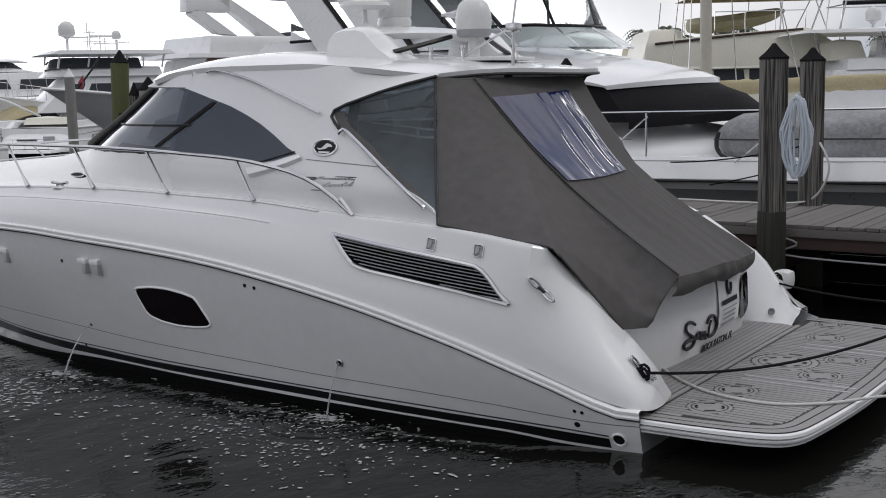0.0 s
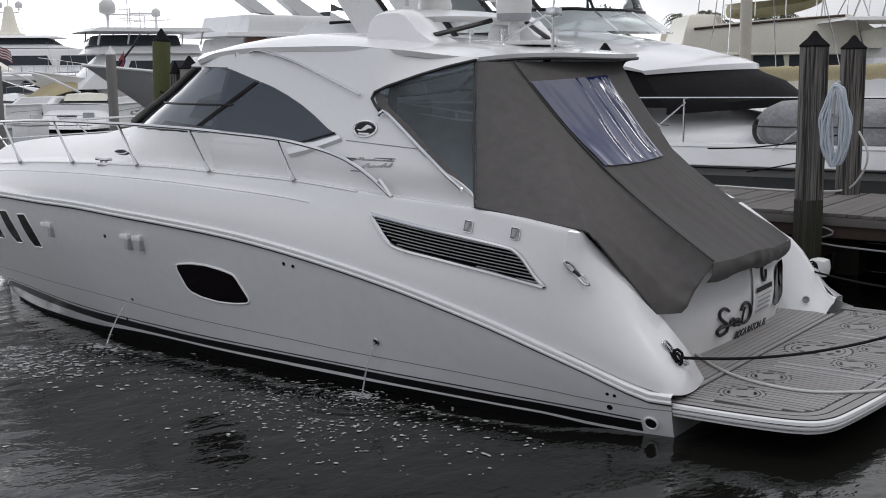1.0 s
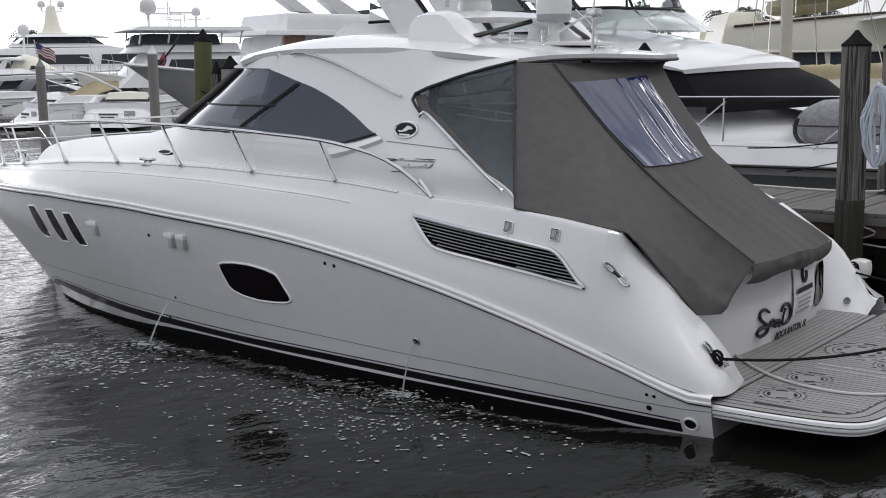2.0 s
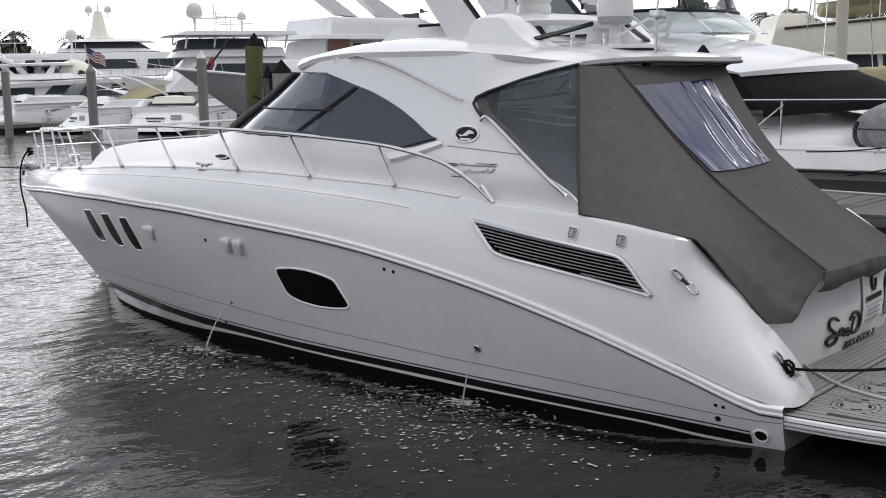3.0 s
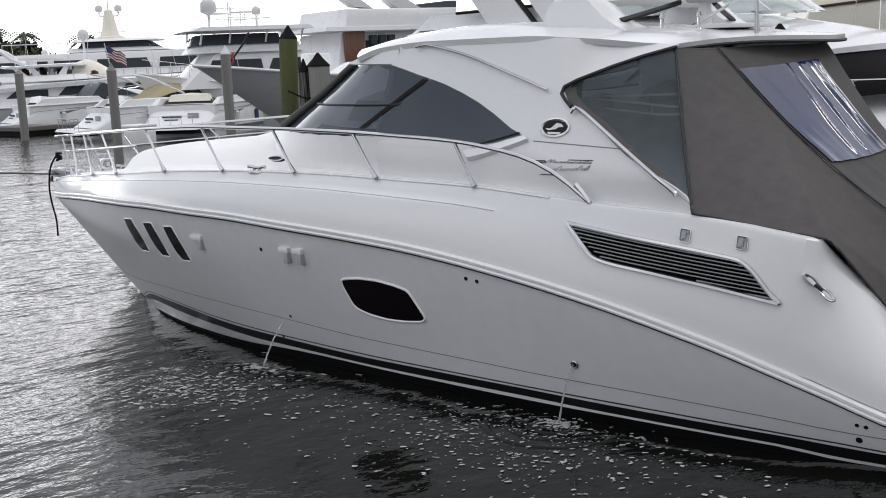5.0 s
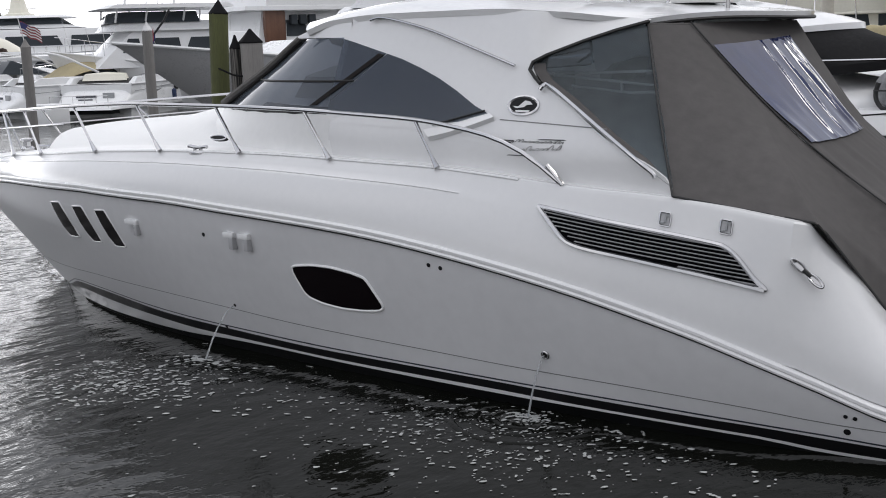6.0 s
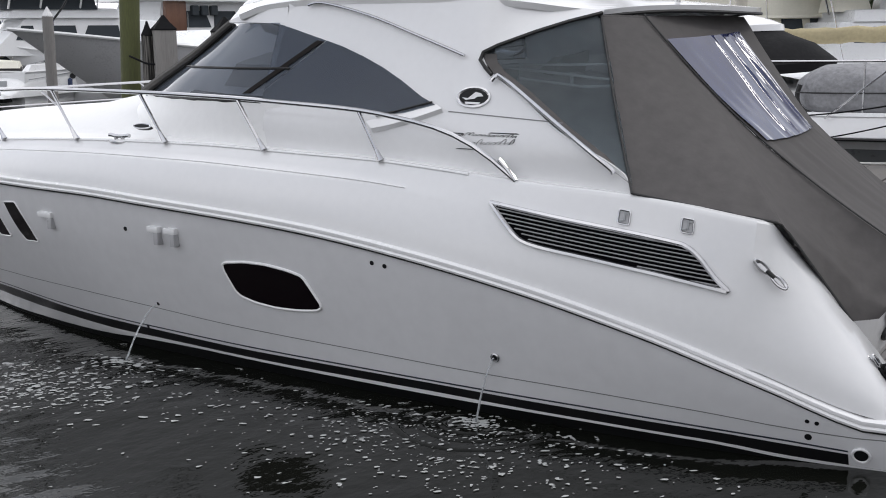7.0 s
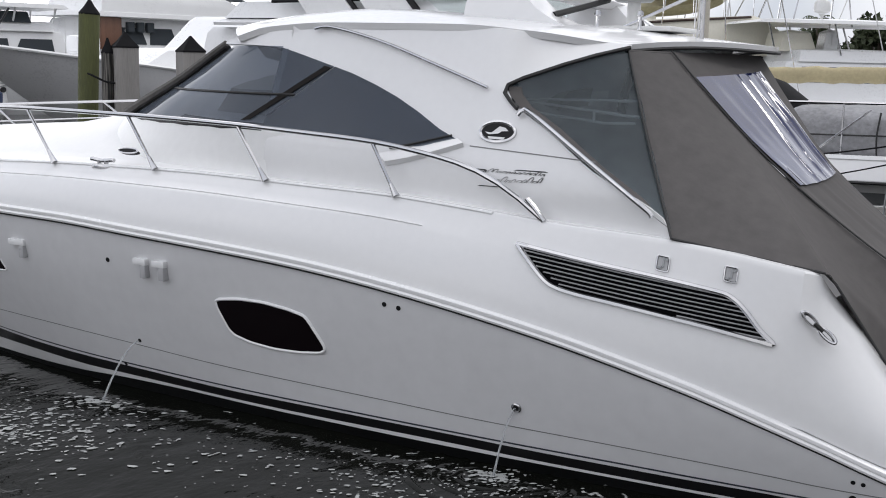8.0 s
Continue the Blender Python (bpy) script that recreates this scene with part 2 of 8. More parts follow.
def loft(bm, rows, close=False, caps=False):
    """A skin over rows of points, all of the same count."""
    vs = [[bm.verts.new(p) for p in r] for r in rows]
    for a, b in zip(vs, vs[1:]):
        k = len(a)
        for i in range(k if close else k - 1):
            q = [a[i], a[(i + 1) % k], b[(i + 1) % k], b[i]]
            try:
                bm.faces.new(q)
            except ValueError:
                pass
    if caps:
        for r in (vs[0], vs[-1]):
            try:
                bm.faces.new(r)
            except ValueError:
                pass
    return vs


def weld(bm, d=0.0008):
    bmesh.ops.remove_doubles(bm, verts=bm.verts, dist=d)


def thick(bm, d):
    """Gives an open skin a thickness d against its normals."""
    bmesh.ops.recalc_face_normals(bm, faces=bm.faces)
    bmesh.ops.solidify(bm, geom=bm.faces[:], thickness=d)


def tube(bm, pts, r, sides=8, caps=True, r_end=None):
    """A round bar along points."""
    pts = [Vector(p) for p in pts]
    rows, up = [], Vector((0, 0, 1))
    for i, p in enumerate(pts):
        d = (pts[min(i + 1, len(pts) - 1)] - pts[max(i - 1, 0)]).normalized()
        if abs(d.dot(up)) > 0.95:
            up = Vector((1, 0, 0))
        s = d.cross(up).normalized()
        u = s.cross(d).normalized()
        up = u
        k = r if r_end is None else r + (r_end - r) * i / (len(pts) - 1)
        rows.append([p + (s * math.cos(a) + u * math.sin(a)) * k for a in [2 * math.pi * j / sides for j in range(sides)]])
    loft(bm, rows, True, caps)
    return bm


def curve_through(pts, steps=6):
    """A smooth run of points through the given ones."""
    P = [Vector(p) for p in pts]
    out = []
    for i in range(len(P) - 1):
        a, b, c2, d = P[max(i - 1, 0)], P[i], P[i + 1], P[min(i + 2, len(P) - 1)]
        for k in range(steps):
            t = k / steps
            out.append(0.5 * ((2 * b) + (c2 - a) * t + (2 * a - 5 * b + 4 * c2 - d) * t * t + (3 * b - a - 3 * c2 + d) * t ** 3))
    return out + [P[-1]]


def box(bm, x0, x1, y0, y1, z0, z1, bevel=0.0):
    r = bmesh.ops.create_cube(bm, size=1)
    for v in r["verts"]:
        v.co = Vector(((x0 + x1) / 2 + v.co.x * (x1 - x0), (y0 + y1) / 2 + v.co.y * (y1 - y0), (z0 + z1) / 2 + v.co.z * (z1 - z0)))
    if bevel:
        es = list({e for v in r["verts"] for e in v.link_edges})
        bmesh.ops.bevel(bm, geom=es, offset=bevel, segments=2, affect="EDGES", profile=0.6)
    return bm


def spin(bm, profile, centre=(0, 0, 0), sides=20, m=None):
    """A turned form: profile of (radius, z), about the upright axis through centre."""
    rows = [[Vector((r * math.cos(a), r * math.sin(a), z)) for a in [2 * math.pi * i / sides for i in range(sides)]] for r, z in profile]
    rows = [[(m @ p if m else p) + Vector(centre) for p in r] for r in rows]
    loft(bm, rows, True, True)
    return bm


def patch(outline, fn, step=0.12, lift=0.0, depth=0.0, flip=False):
    """A sheet with the outline (x, z), laid on the surface y = fn(x, z), lifted off it, with a depth inwards."""
    bm = bmesh.new()
    f = bm.faces.new([bm.verts.new((x, 0, z)) for x, z in outline])
    bmesh.ops.triangulate(bm, faces=[f])
    x0, x1 = min(p[0] for p in outline), max(p[0] for p in outline)
    z0, z1 = min(p[1] for p in outline), max(p[1] for p in outline)
    for k in range(1, int((x1 - x0) / step) + 1):
        bmesh.ops.bisect_plane(bm, geom=bm.verts[:] + bm.edges[:] + bm.faces[:], plane_co=(x0 + k * step, 0, 0), plane_no=(1, 0, 0))
    for k in range(1, int((z1 - z0) / step) + 1):
        bmesh.ops.bisect_plane(bm, geom=bm.verts[:] + bm.edges[:] + bm.faces[:], plane_co=(0, 0, z0 + k * step), plane_no=(0, 0, 1))
    for v in bm.verts:
        v.co.y = (fn(v.co.x, v.co.z) + lift) * (-1 if flip else 1)
    if depth:
        r = bmesh.ops.extrude_face_region(bm, geom=bm.faces[:])
        for v in r["geom"]:
            if isinstance(v, bmesh.types.BMVert):
                v.co.y -= depth * (-1 if flip else 1)
    return bm


def rounded(outline, k=3, q=0.25):
    """The outline with its corners rounded."""
    out = []
    c = len(outline)
    for i in range(c):
        a, b, d = (Vector(outline[(i + j) % c]) for j in (-1, 0, 1))
        p, r = b + (a - b) * q, b + (d - b) * q
        for j in range(k + 1):
            t = j / k
            out.append(tuple(p * (1 - t) ** 2 + b * 2 * t * (1 - t) + r * t * t))
    return out


def rim(outline, fn, r, lift=0.0, flip=False):
    """A bar round an outline on the surface y = fn(x, z)."""
    bm = bmesh.new()
    pts = [(x, (fn(x, z) + lift) * (-1 if flip else 1), z) for x, z in outline]
    return tube(bm, pts + [pts[0], pts[1]], r, 6, False)


def writing(text, size, m, name, material, parent, shear=0.0, depth=0.002, bold=0.0):
    cu = bpy.data.curves.new(name, "FONT")
    cu.body, cu.size, cu.extrude, cu.shear, cu.offset = text, size, depth, shear, bold
    tmp = bpy.data.objects.new(name, cu)
    scene.collection.objects.link(tmp)
    bpy.context.view_layer.update()
    me = bpy.data.meshes.new_from_object(tmp.evaluated_get(bpy.context.evaluated_depsgraph_get()))
    bpy.data.objects.remove(tmp)
    me.materials.clear()
    me.materials.append(material)
    ob = new(name, me)
    ob.parent = parent
    ob.matrix_local = m
    return ob

# ---- water ----
WATERLINE = 0.215


def water_z(x):
    """The water's level along the boat, which lies slightly down by the stern."""
    s = min(max((x - 4.0) / 7.2, 0), 1)
    return WATERLINE - 0.315 * s * (0.5 + 0.5 * s * (2 - s))


bm = bmesh.new()
loft(bm, [[(x, y, water_z(x)) for y in (-900, 900)] for x in [-900, -60, 2.2] + [4.0 + 0.3 * k for k in range(25)] + [11.6, 60, 900]])
water = new("water", mesh_of(bm, WATER))
tagged(water, "dark rippled harbour water under a bright sky", "water", kind="structure")

# ---- the yacht's lines: x forward from the transom, y to port, z up from the water ----
rub_y = tab((-0.36, 1.50), (-0.30, 1.66), (-0.2, 1.85), (-0.05, 2.03), (0.5, 2.2), (1, 2.33), (2, 2.45), (3, 2.48), (5, 2.48), (6.5, 2.40), (8, 2.16), (9, 1.87), (10, 1.48), (11, 1.03), (12, 0.57), (13.15, 0.012))
rub_z = tab((-0.45, 0.46), (-0.07, 0.47), (0.08, 0.485), (0.22, 0.53), (0.58, 0.675), (0.96, 0.82), (1.38, 0.955), (2.08, 1.13), (3.0, 1.29), (3.85, 1.39), (4.48, 1.435), (5.33, 1.48), (6.25, 1.515), (7.4, 1.52), (8.2, 1.50), (9.5, 1.44), (10.66, 1.35), (11.7, 1.26), (12.6, 1.18), (13.15, 1.14))
edge_z = tab((-0.36, 0.46), (-0.33, 0.5), (-0.19, 0.69), (0.11, 1.06), (0.27, 1.23), (0.64, 1.62), (0.9, 1.68), (1.5, 1.77), (2.2, 1.81), (2.8, 1.86), (3.4, 1.90), (4, 1.915), (5.1, 1.94), (6, 1.93), (7.1, 1.89), (8.7, 1.78), (10, 1.68), (11.4, 1.55), (12.3, 1.48), (13.05, 1.40))
inset = tab((-0.45, 0.2), (0, 0.2), (0.64, 0.14), (1.5, 0.16), (3, 0.2), (10.5, 0.2), (12, 0.13), (13.05, 0.01))
boot_y = tab((0, 1.978), (0.12, 2.182), (0.23, 2.242), (0.35, 2.206), (0.49, 2.047), (0.57, 1.907), (0.70, 1.511), (0.785, 1.156), (0.9, 0.558), (1, 0.01))

far_edge_z = tab((-0.36, 0.45), (0.04, 0.46), (0.07, 0.5), (0.31, 0.79), (0.56, 1.05), (0.74, 1.14), (0.95, 1.26), (1.26, 1.43), (1.6, 1.55), (2.0, 1.65), (2.4, 1.80))


def edge_y(x):
    return max(rub_y(x) - inset(x), 0.01)


def stem(z):
    return 13.15 - max(1.14 - z, 0) * 1.57


def hull_y(x, z):
    """Half breadth of the topsides below the rubbing strake."""
    u = min(max((x + 0.05) / (stem(z) + 0.05), 0), 1)
    top = rub_y(-0.05 + u * 13.2)
    low = boot_y(u)
    zt = rub_z(-0.05 + u * 13.2)
    if z < 0.24:
        return max(low - (0.24 - z) * 0.55 * (1 - min(max((u - 0.55) / 0.3, 0), 1)), 0.005)
    v = min((z - 0.24) / (zt - 0.24), 1)
    p = 1.35 - 0.3 * max(0, (u - 0.6) / 0.4)
    return low + (top - low) * (1 - (1 - v) ** p)


def band(z0, z1, rows, lift=0.0, follow=False, x0=-0.05):
    """Both sides of the hull between two heights; follow: up to the strake."""
    bm = bmesh.new()
    for side in (1, -1):
        grid = []
        for i in range(rows + 1):
            line = []
            for k in range(73):
                u = k / 72
                xr = -0.05 + u * 13.2
                x = x0 + u * (12.0 - x0)
                for again in range(3):
                    zb = z0(x) if callable(z0) else z0
                    zt = rub_z(xr) + 0.004 if follow else z1(x) if callable(z1) else z1
                    z = zb + (zt - zb) * i / rows
                    x = x0 + u * (stem(z) - x0)
                line.append((x, side * (hull_y(x, z) + lift), z))
            grid.append(line)
        loft(bm, grid)
    return bm


yacht = empty("motor_yacht", "white express motor yacht with grey canvas cockpit enclosure, moored", "motor yacht")
# lines along the hull, as heights over the length: antifouling, boot stripe, pinstripe and the moulded seam
paint_line = tab((-0.1, 0.205), (0.5, 0.222), (0.94, 0.268), (1.4, 0.281), (2.3, 0.292), (4, 0.288), (5, 0.280), (5.9, 0.247), (6.44, 0.2), (7.18, 0.152), (8.06, 0.098), (8.8, 0.05), (9.4, 0.012), (10, -0.06), (10.6, -0.12), (11.3, -0.2))
boot_low = tab((-0.1, 0.222), (0.5, 0.247), (0.94, 0.288), (1.4, 0.300), (2.3, 0.314), (2.86, 0.322), (4, 0.312), (5, 0.303), (5.9, 0.287), (6.4, 0.272), (7.0, 0.272), (7.76, 0.252), (8.3, 0.238), (8.9, 0.215), (9.4, 0.165), (10, 0.06), (10.6, -0.05), (11.3, -0.165))
boot_top = tab((-0.1, 0.296), (0.5, 0.329), (0.92, 0.356), (1.36, 0.365), (2.3, 0.379), (2.84, 0.386), (4.1, 0.379), (4.9, 0.370), (5.8, 0.368), (6.9, 0.362), (7.6, 0.368), (8.1, 0.36), (8.9, 0.315), (9.4, 0.25), (10, 0.115), (10.6, -0.02), (11.3, -0.145))
pin_line = tab((-0.1, 0.318), (0.22, 0.333), (0.49, 0.354), (0.92, 0.376), (1.36, 0.391), (1.8, 0.400), (2.84, 0.407), (4.9, 0.401), (6.3, 0.393), (7.57, 0.395), (8.1, 0.388), (8.9, 0.343), (9.4, 0.278), (10, 0.143), (10.6, 0.005), (11.4, -0.14))
seam_line = tab((-0.1, 0.420), (0.47, 0.443), (0.89, 0.482), (1.33, 0.505), (1.8, 0.520), (2.8, 0.535), (3.4, 0.547), (4.05, 0.556), (4.8, 0.570), (5.64, 0.595), (6.66, 0.612), (7.8, 0.590), (9.0, 0.50), (11.6, 0.2))


def line_of(curve, d):
    """The line, moved up by d."""
    return lambda x: curve(x) + d


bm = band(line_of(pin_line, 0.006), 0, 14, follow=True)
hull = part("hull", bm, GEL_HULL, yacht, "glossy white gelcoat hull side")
part("bottom", band(-0.45, paint_line, 4), BOTTOM_SHADE, yacht, "black antifouling paint")
part("lower_stripe", band(paint_line, boot_low, 3, 0.002), GEL, yacht, "white stripe widening to the bow")
part("boot_stripe", band(boot_low, boot_top, 2, 0.002, x0=0.17), BLACK, yacht, "black boot stripe")
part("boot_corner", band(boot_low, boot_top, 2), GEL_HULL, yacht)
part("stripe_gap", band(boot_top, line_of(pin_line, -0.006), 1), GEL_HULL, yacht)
part("pinstripe", band(line_of(pin_line, -0.006), line_of(pin_line, 0.006), 1, 0.001, x0=0.17), NAVY, yacht)
part("pin_corner", band(line_of(pin_line, -0.006), line_of(pin_line, 0.006), 1), GEL_HULL, yacht)
part("hull_seam", band(line_of(seam_line, -0.0035), line_of(seam_line, 0.0035), 1, 0.0015), GREYLINE, yacht)

# transom plate below the platform, its grey holding the platform's shade
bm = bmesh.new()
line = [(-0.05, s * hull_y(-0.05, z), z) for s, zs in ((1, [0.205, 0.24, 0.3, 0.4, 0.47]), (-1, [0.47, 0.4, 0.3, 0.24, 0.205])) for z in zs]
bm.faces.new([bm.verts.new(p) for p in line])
part("transom", bm, GREYLINE, yacht, "transom below the platform, shade put into its grey", smooth=False)
bm = bmesh.new()
line = [(-0.05, s * hull_y(-0.05, z), z) for s, zs in ((1, [-0.45, -0.2, 0.05, 0.205]), (-1, [0.205, 0.05, -0.2, -0.45])) for z in zs]
bm.faces.new([bm.verts.new(p) for p in line])
part("transom_bottom", bm, BOTTOM_SHADE, yacht, smooth=False)

# rubbing strake: two white beads over a dark strip painted as their shadow
for side in (1, -1):
    xs = [x for x in (-0.06 + 13.2 * (k / 90) for k in range(91)) if side > 0 or x > 0.05]
    bm = bmesh.new()
    prof = [(0.0, 0.0), (0.028, 0.004), (0.034, 0.018), (0.022, 0.03), (0.03, 0.042), (0.03, 0.058), (0.016, 0.068), (0.0, 0.07), (-0.02, 0.072)]
    loft(bm, [[(x, side * (rub_y(x) + a), rub_z(x) + b) for a, b in prof] for x in xs])
    part("rub_rail", bm, TRIM_LIT, yacht, "white moulded rubbing strake")
    bm = bmesh.new()
    loft(bm, [[(x, side * (rub_y(x) + a), rub_z(x) + b) for a, b in ((0.002, -0.014), (0.012, -0.012), (0.014, 0.001), (0.002, 0.002))] for x in xs])
    part("rub_gasket", bm, RUBBER, yacht)

# deck moulding from the strake up to the deck edge, with the long knuckle towards the bow
xs = [-0.36, -0.33, -0.29, -0.24, -0.18, -0.12] + [-0.05 + 13.1 * k / 100 for k in range(101)]


def topside(x, w, side=1):
    y0, z0 = rub_y(x), max(rub_z(x) + 0.07, 0.5)
    y1, z1 = edge_y(x), far_edge_z(x) if side < 0 and x < 2.4 else edge_z(x)
    z1 = max(z1, z0 + 0.02)
    y = y0 + (y1 - y0) * w ** 1.7
    k = max(0, min(1, (x - 2.6) / 1.6))
    if w > 0.72:
        y -= 0.018 * k * min((w - 0.72) / 0.04, 1)
    return y, z0 + (z1 - z0) * w


ws = [0, 0.12, 0.25, 0.4, 0.55, 0.68, 0.72, 0.76, 0.85, 0.93, 0.97, 1.0]
# the port quarter turns inboard to the transom: its foot and its after edge, from the side deck downwards
foot = curve_through([(0.66, 2.245, 0.785), (0.42, 2.18, 0.685), (0.2, 2.115, 0.60), (0.02, 2.055, 0.55), (-0.06, 1.985, 0.53), (-0.085, 1.85, 0.51), (-0.06, 1.62, 0.495), (0.02, 1.32, 0.48)], 4)
brow = curve_through([(0.66, 2.03, 1.625), (0.6, 1.92, 1.5), (0.465, 1.77, 1.3), (0.345, 1.64, 1.1), (0.21, 1.54, 0.9), (0.085, 1.45, 0.7), (0.045, 1.38, 0.57), (0.02, 1.32, 0.484)], 4)
for side in (1, -1):
    bm = bmesh.new()
    rows = []
    for x in xs:
        if x < (0.66 if side > 0 else 0.045):
            continue
        r = [(x, side * topside(x, w, side)[0], topside(x, w, side)[1]) for w in ws]
        y, z = topside(x, 1, side)
        r += [(x, side * (y - 0.012), z + 0.012), (x, side * max(y - 0.05, 0.005), z + 0.014)]
        rows.append(r)
    if side > 0:
        for k, (p, q) in enumerate(zip(foot, brow)):
            turn_in = k / (len(foot) - 1)
            r = []
            for w in ws:
                c_ = p.lerp(q, w)
                c_.y = p.y + (q.y - p.y) * w ** 1.7
                c_ += Vector((-0.5, 0.35, 0)) * (0.13 * math.sin(math.pi * w) * turn_in * (1 - turn_in) * 3)
                r.append(tuple(c_))
            n_ = Vector((0.6, -0.8, 0))
            r += [tuple(q + n_ * 0.02 + Vector((0, 0, 0.012))), tuple(q + n_ * 0.06 + Vector((0, 0, 0.012)))]
            rows.insert(0, r)
    loft(bm, rows)
    part("topside", bm, GEL, yacht, "white moulded deck side", sharp=28)

# quarter fins: tops and inner faces beside the platform
bm = bmesh.new()
n_ = Vector((0.6, -0.8, 0))
loft(bm, [[q + n_ * 0.06 + Vector((0, 0, 0.012)), q + n_ * 0.14 + Vector((0, 0, 0.008)), q + n_ * 0.17 + Vector((0, 0, -0.03)), Vector((q.x + 0.14, q.y - 0.16, max(q.z - 0.15, 0.478))), Vector((q.x + 0.16, q.y - 0.17, 0.47))] for q in brow])
part("fin_inner_face", bm, GEL, yacht)
bm = bmesh.new()
rows = []
for x in [0.05 + 1.45 * k / 28 for k in range(29)]:
    y, z = topside(x, 1, -1)
    low = min(z - 0.03, 0.47 + 0.3 * max(0, x - 0.7))
    rows.append([(x, -(y - 0.05), z + 0.014), (x, -(y - 0.09), z + 0.01), (x, -(y - 0.12), max(z - 0.02, low)), (x, -(0.5 * (y - 0.12) + 0.5 * 1.515), max(0.52 * z + 0.48 * low, low)), (x, -1.515, low)])
loft(bm, rows)
part("fin_inner_face", bm, GEL, yacht)
bm = bmesh.new()
spin(bm, [(0.0, 0.0), (0.034, 0.0), (0.036, 0.012), (0.026, 0.016), (0.02, 0.004), (0.0, 0.003)], (0, 0, 0), 16, pose(0, 0, 0, -62, 0, 0))
bmesh.ops.translate(bm, verts=bm.verts, vec=(0.27, -1.60, 0.575))
part("speaker_grille", bm, GREYPLASTIC, yacht, "round grey fitting on the quarter")

# foredeck, side decks and trunk
trunk_y = tab((1.4, 1.7), (4.4, 2.14), (5.5, 2.10), (7, 1.80), (8.5, 1.38), (9.5, 1.02), (10.4, 0.6), (10.9, 0.25))
trunk_z = tab((1.4, 1.8), (4, 2.30), (6.6, 2.30), (7.8, 2.13), (8.35, 2.08), (9.5, 2.0), (10.3, 1.92), (10.65, 1.86), (11.0, 1.66), (11.1, 1.62))
bm = bmesh.new()
rows = []
for k in range(91):
    x = 1.45 + 11.55 * k / 90
    ye, ze = topside(x, 1)
    ye, ze = max(ye - 0.05, 0.004), ze + 0.014
    yt = min(trunk_y(x), ye * 0.9) if x < 11.0 else ye * 0.3
    zt = max(trunk_z(x), ze + 0.02) if x < 11.05 else ze + 0.02
    r = []
    for f in (1, 0.92, 0.8, 0.6, 0.3, 0.1):
        r.append((yt + (ye - yt) * f, ze + 0.02 * (1 - f)))
    for f in (1, 0.97, 0.93, 0.86, 0.75, 0.6, 0.4, 0.2, 0):
        r.append((yt * f, ze + 0.02 + (zt - ze - 0.02) * (1 - f ** 3.2)))
    drop = topside(x, 1)[1] - topside(x, 1, -1)[1] if x < 2.4 else 0
    rows.append([(x, y, z) for y, z in r] + [(x, -y, z - 2 * drop * min(1, y / ye)) for y, z in reversed(r[:-1])])
loft(bm, rows)
part("deck", bm, DECKWHITE, yacht, "white foredeck with raised trunk", sharp=50)


# ---- deckhouse ----
def side_y(x, z):
    y = 2.16 - 0.43 * (max(z, 1.95 + 0.04 * x) - 2.1)
    if x < 2.7:
        y -= 0.9 * (2.7 - x) * max(0, z - 2.5) / 0.4
    if x > 4.5:
        y *= max(0.05, 1 - ((x - 4.5) / 3.0) ** 2) ** 0.5
    return y


panel_low = tab((1.47, 1.70), (2.2, 1.72), (2.8, 1.76), (3.4, 1.80), (4.45, 1.83))
panel_top = tab((2.1, 2.90), (2.6, 2.965), (3.16, 3.01), (4.12, 3.01), (4.6, 2.98), (4.9, 2.92), (5.05, 2.875))
notch_low = tab((1.47, 1.80), (1.52, 1.88), (2.03, 2.15), (2.35, 2.36), (2.58, 2.49), (2.67, 2.56), (2.69, 2.6125))
notch_top = tab((2.1, 2.895), (2.4, 2.77), (2.6, 2.68), (2.67, 2.645), (2.69, 2.6125))
head_low = tab((4.45, 2.83), (4.62, 2.85), (5.05, 2.862))


def side_strip(x0, x1, low, high, n_x, n_z):
    """A piece of the cabin side between two curves, for both sides."""
    return [[(x, low(x) + (high(x) - low(x)) * j / n_z) for j in range(n_z + 1)] for x in (x0 + (x1 - x0) * i / n_x for i in range(n_x + 1))]


for flip in (False, True):
    bm = bmesh.new()
    for grid in (side_strip(2.1 if flip else 1.47, 2.69, panel_low, notch_low, 16, 10), side_strip(2.1, 2.69, notch_top, panel_top, 10, 4), side_strip(2.69, 4.45, panel_low, lambda x: 2.6125, 18, 10), side_strip(2.69, 4.45, lambda x: 2.6125, panel_top, 18, 4), side_strip(4.45, 5.05, head_low, panel_top, 10, 2)):
        loft(bm, [[(x, (-1 if flip else 1) * side_y(x, z), z) for x, z in row] for row in grid])
    weld(bm, 0.002)
    thick(bm, 0.02)
    part("cabin_side", bm, GEL, yacht, "sweeping white cabin side", sharp=50)
    pane = [(2.955, 2.275), (3.1, 2.335), (3.29, 2.44), (3.47, 2.527), (3.66, 2.603), (3.87, 2.675), (4.02, 2.715), (4.50, 2.35), (4.5, 2.285), (3.82, 2.25), (3.4, 2.215), (3.17, 2.222)]
    part("side_window", patch(pane, side_y, 0.12, 0.008, 0.006, flip), CABINGLASS, yacht, "dark tinted side window")
    pane2 = [(4.03, 2.717), (4.2, 2.757), (4.39, 2.812), (4.5, 2.838), (4.5, 2.355)]
    part("side_window", patch(pane2, side_y, 0.08, 0.008, 0.006, flip), CABINGLASS, yacht, "dark tinted side window")
    part("window_mullion", patch([(4.05, 2.708), (4.10, 2.719), (4.705, 2.325), (4.63, 2.331)], side_y, 0.10, 0.017, 0.012, flip), MULLION, yacht, "broad slanting brown-black mullion")

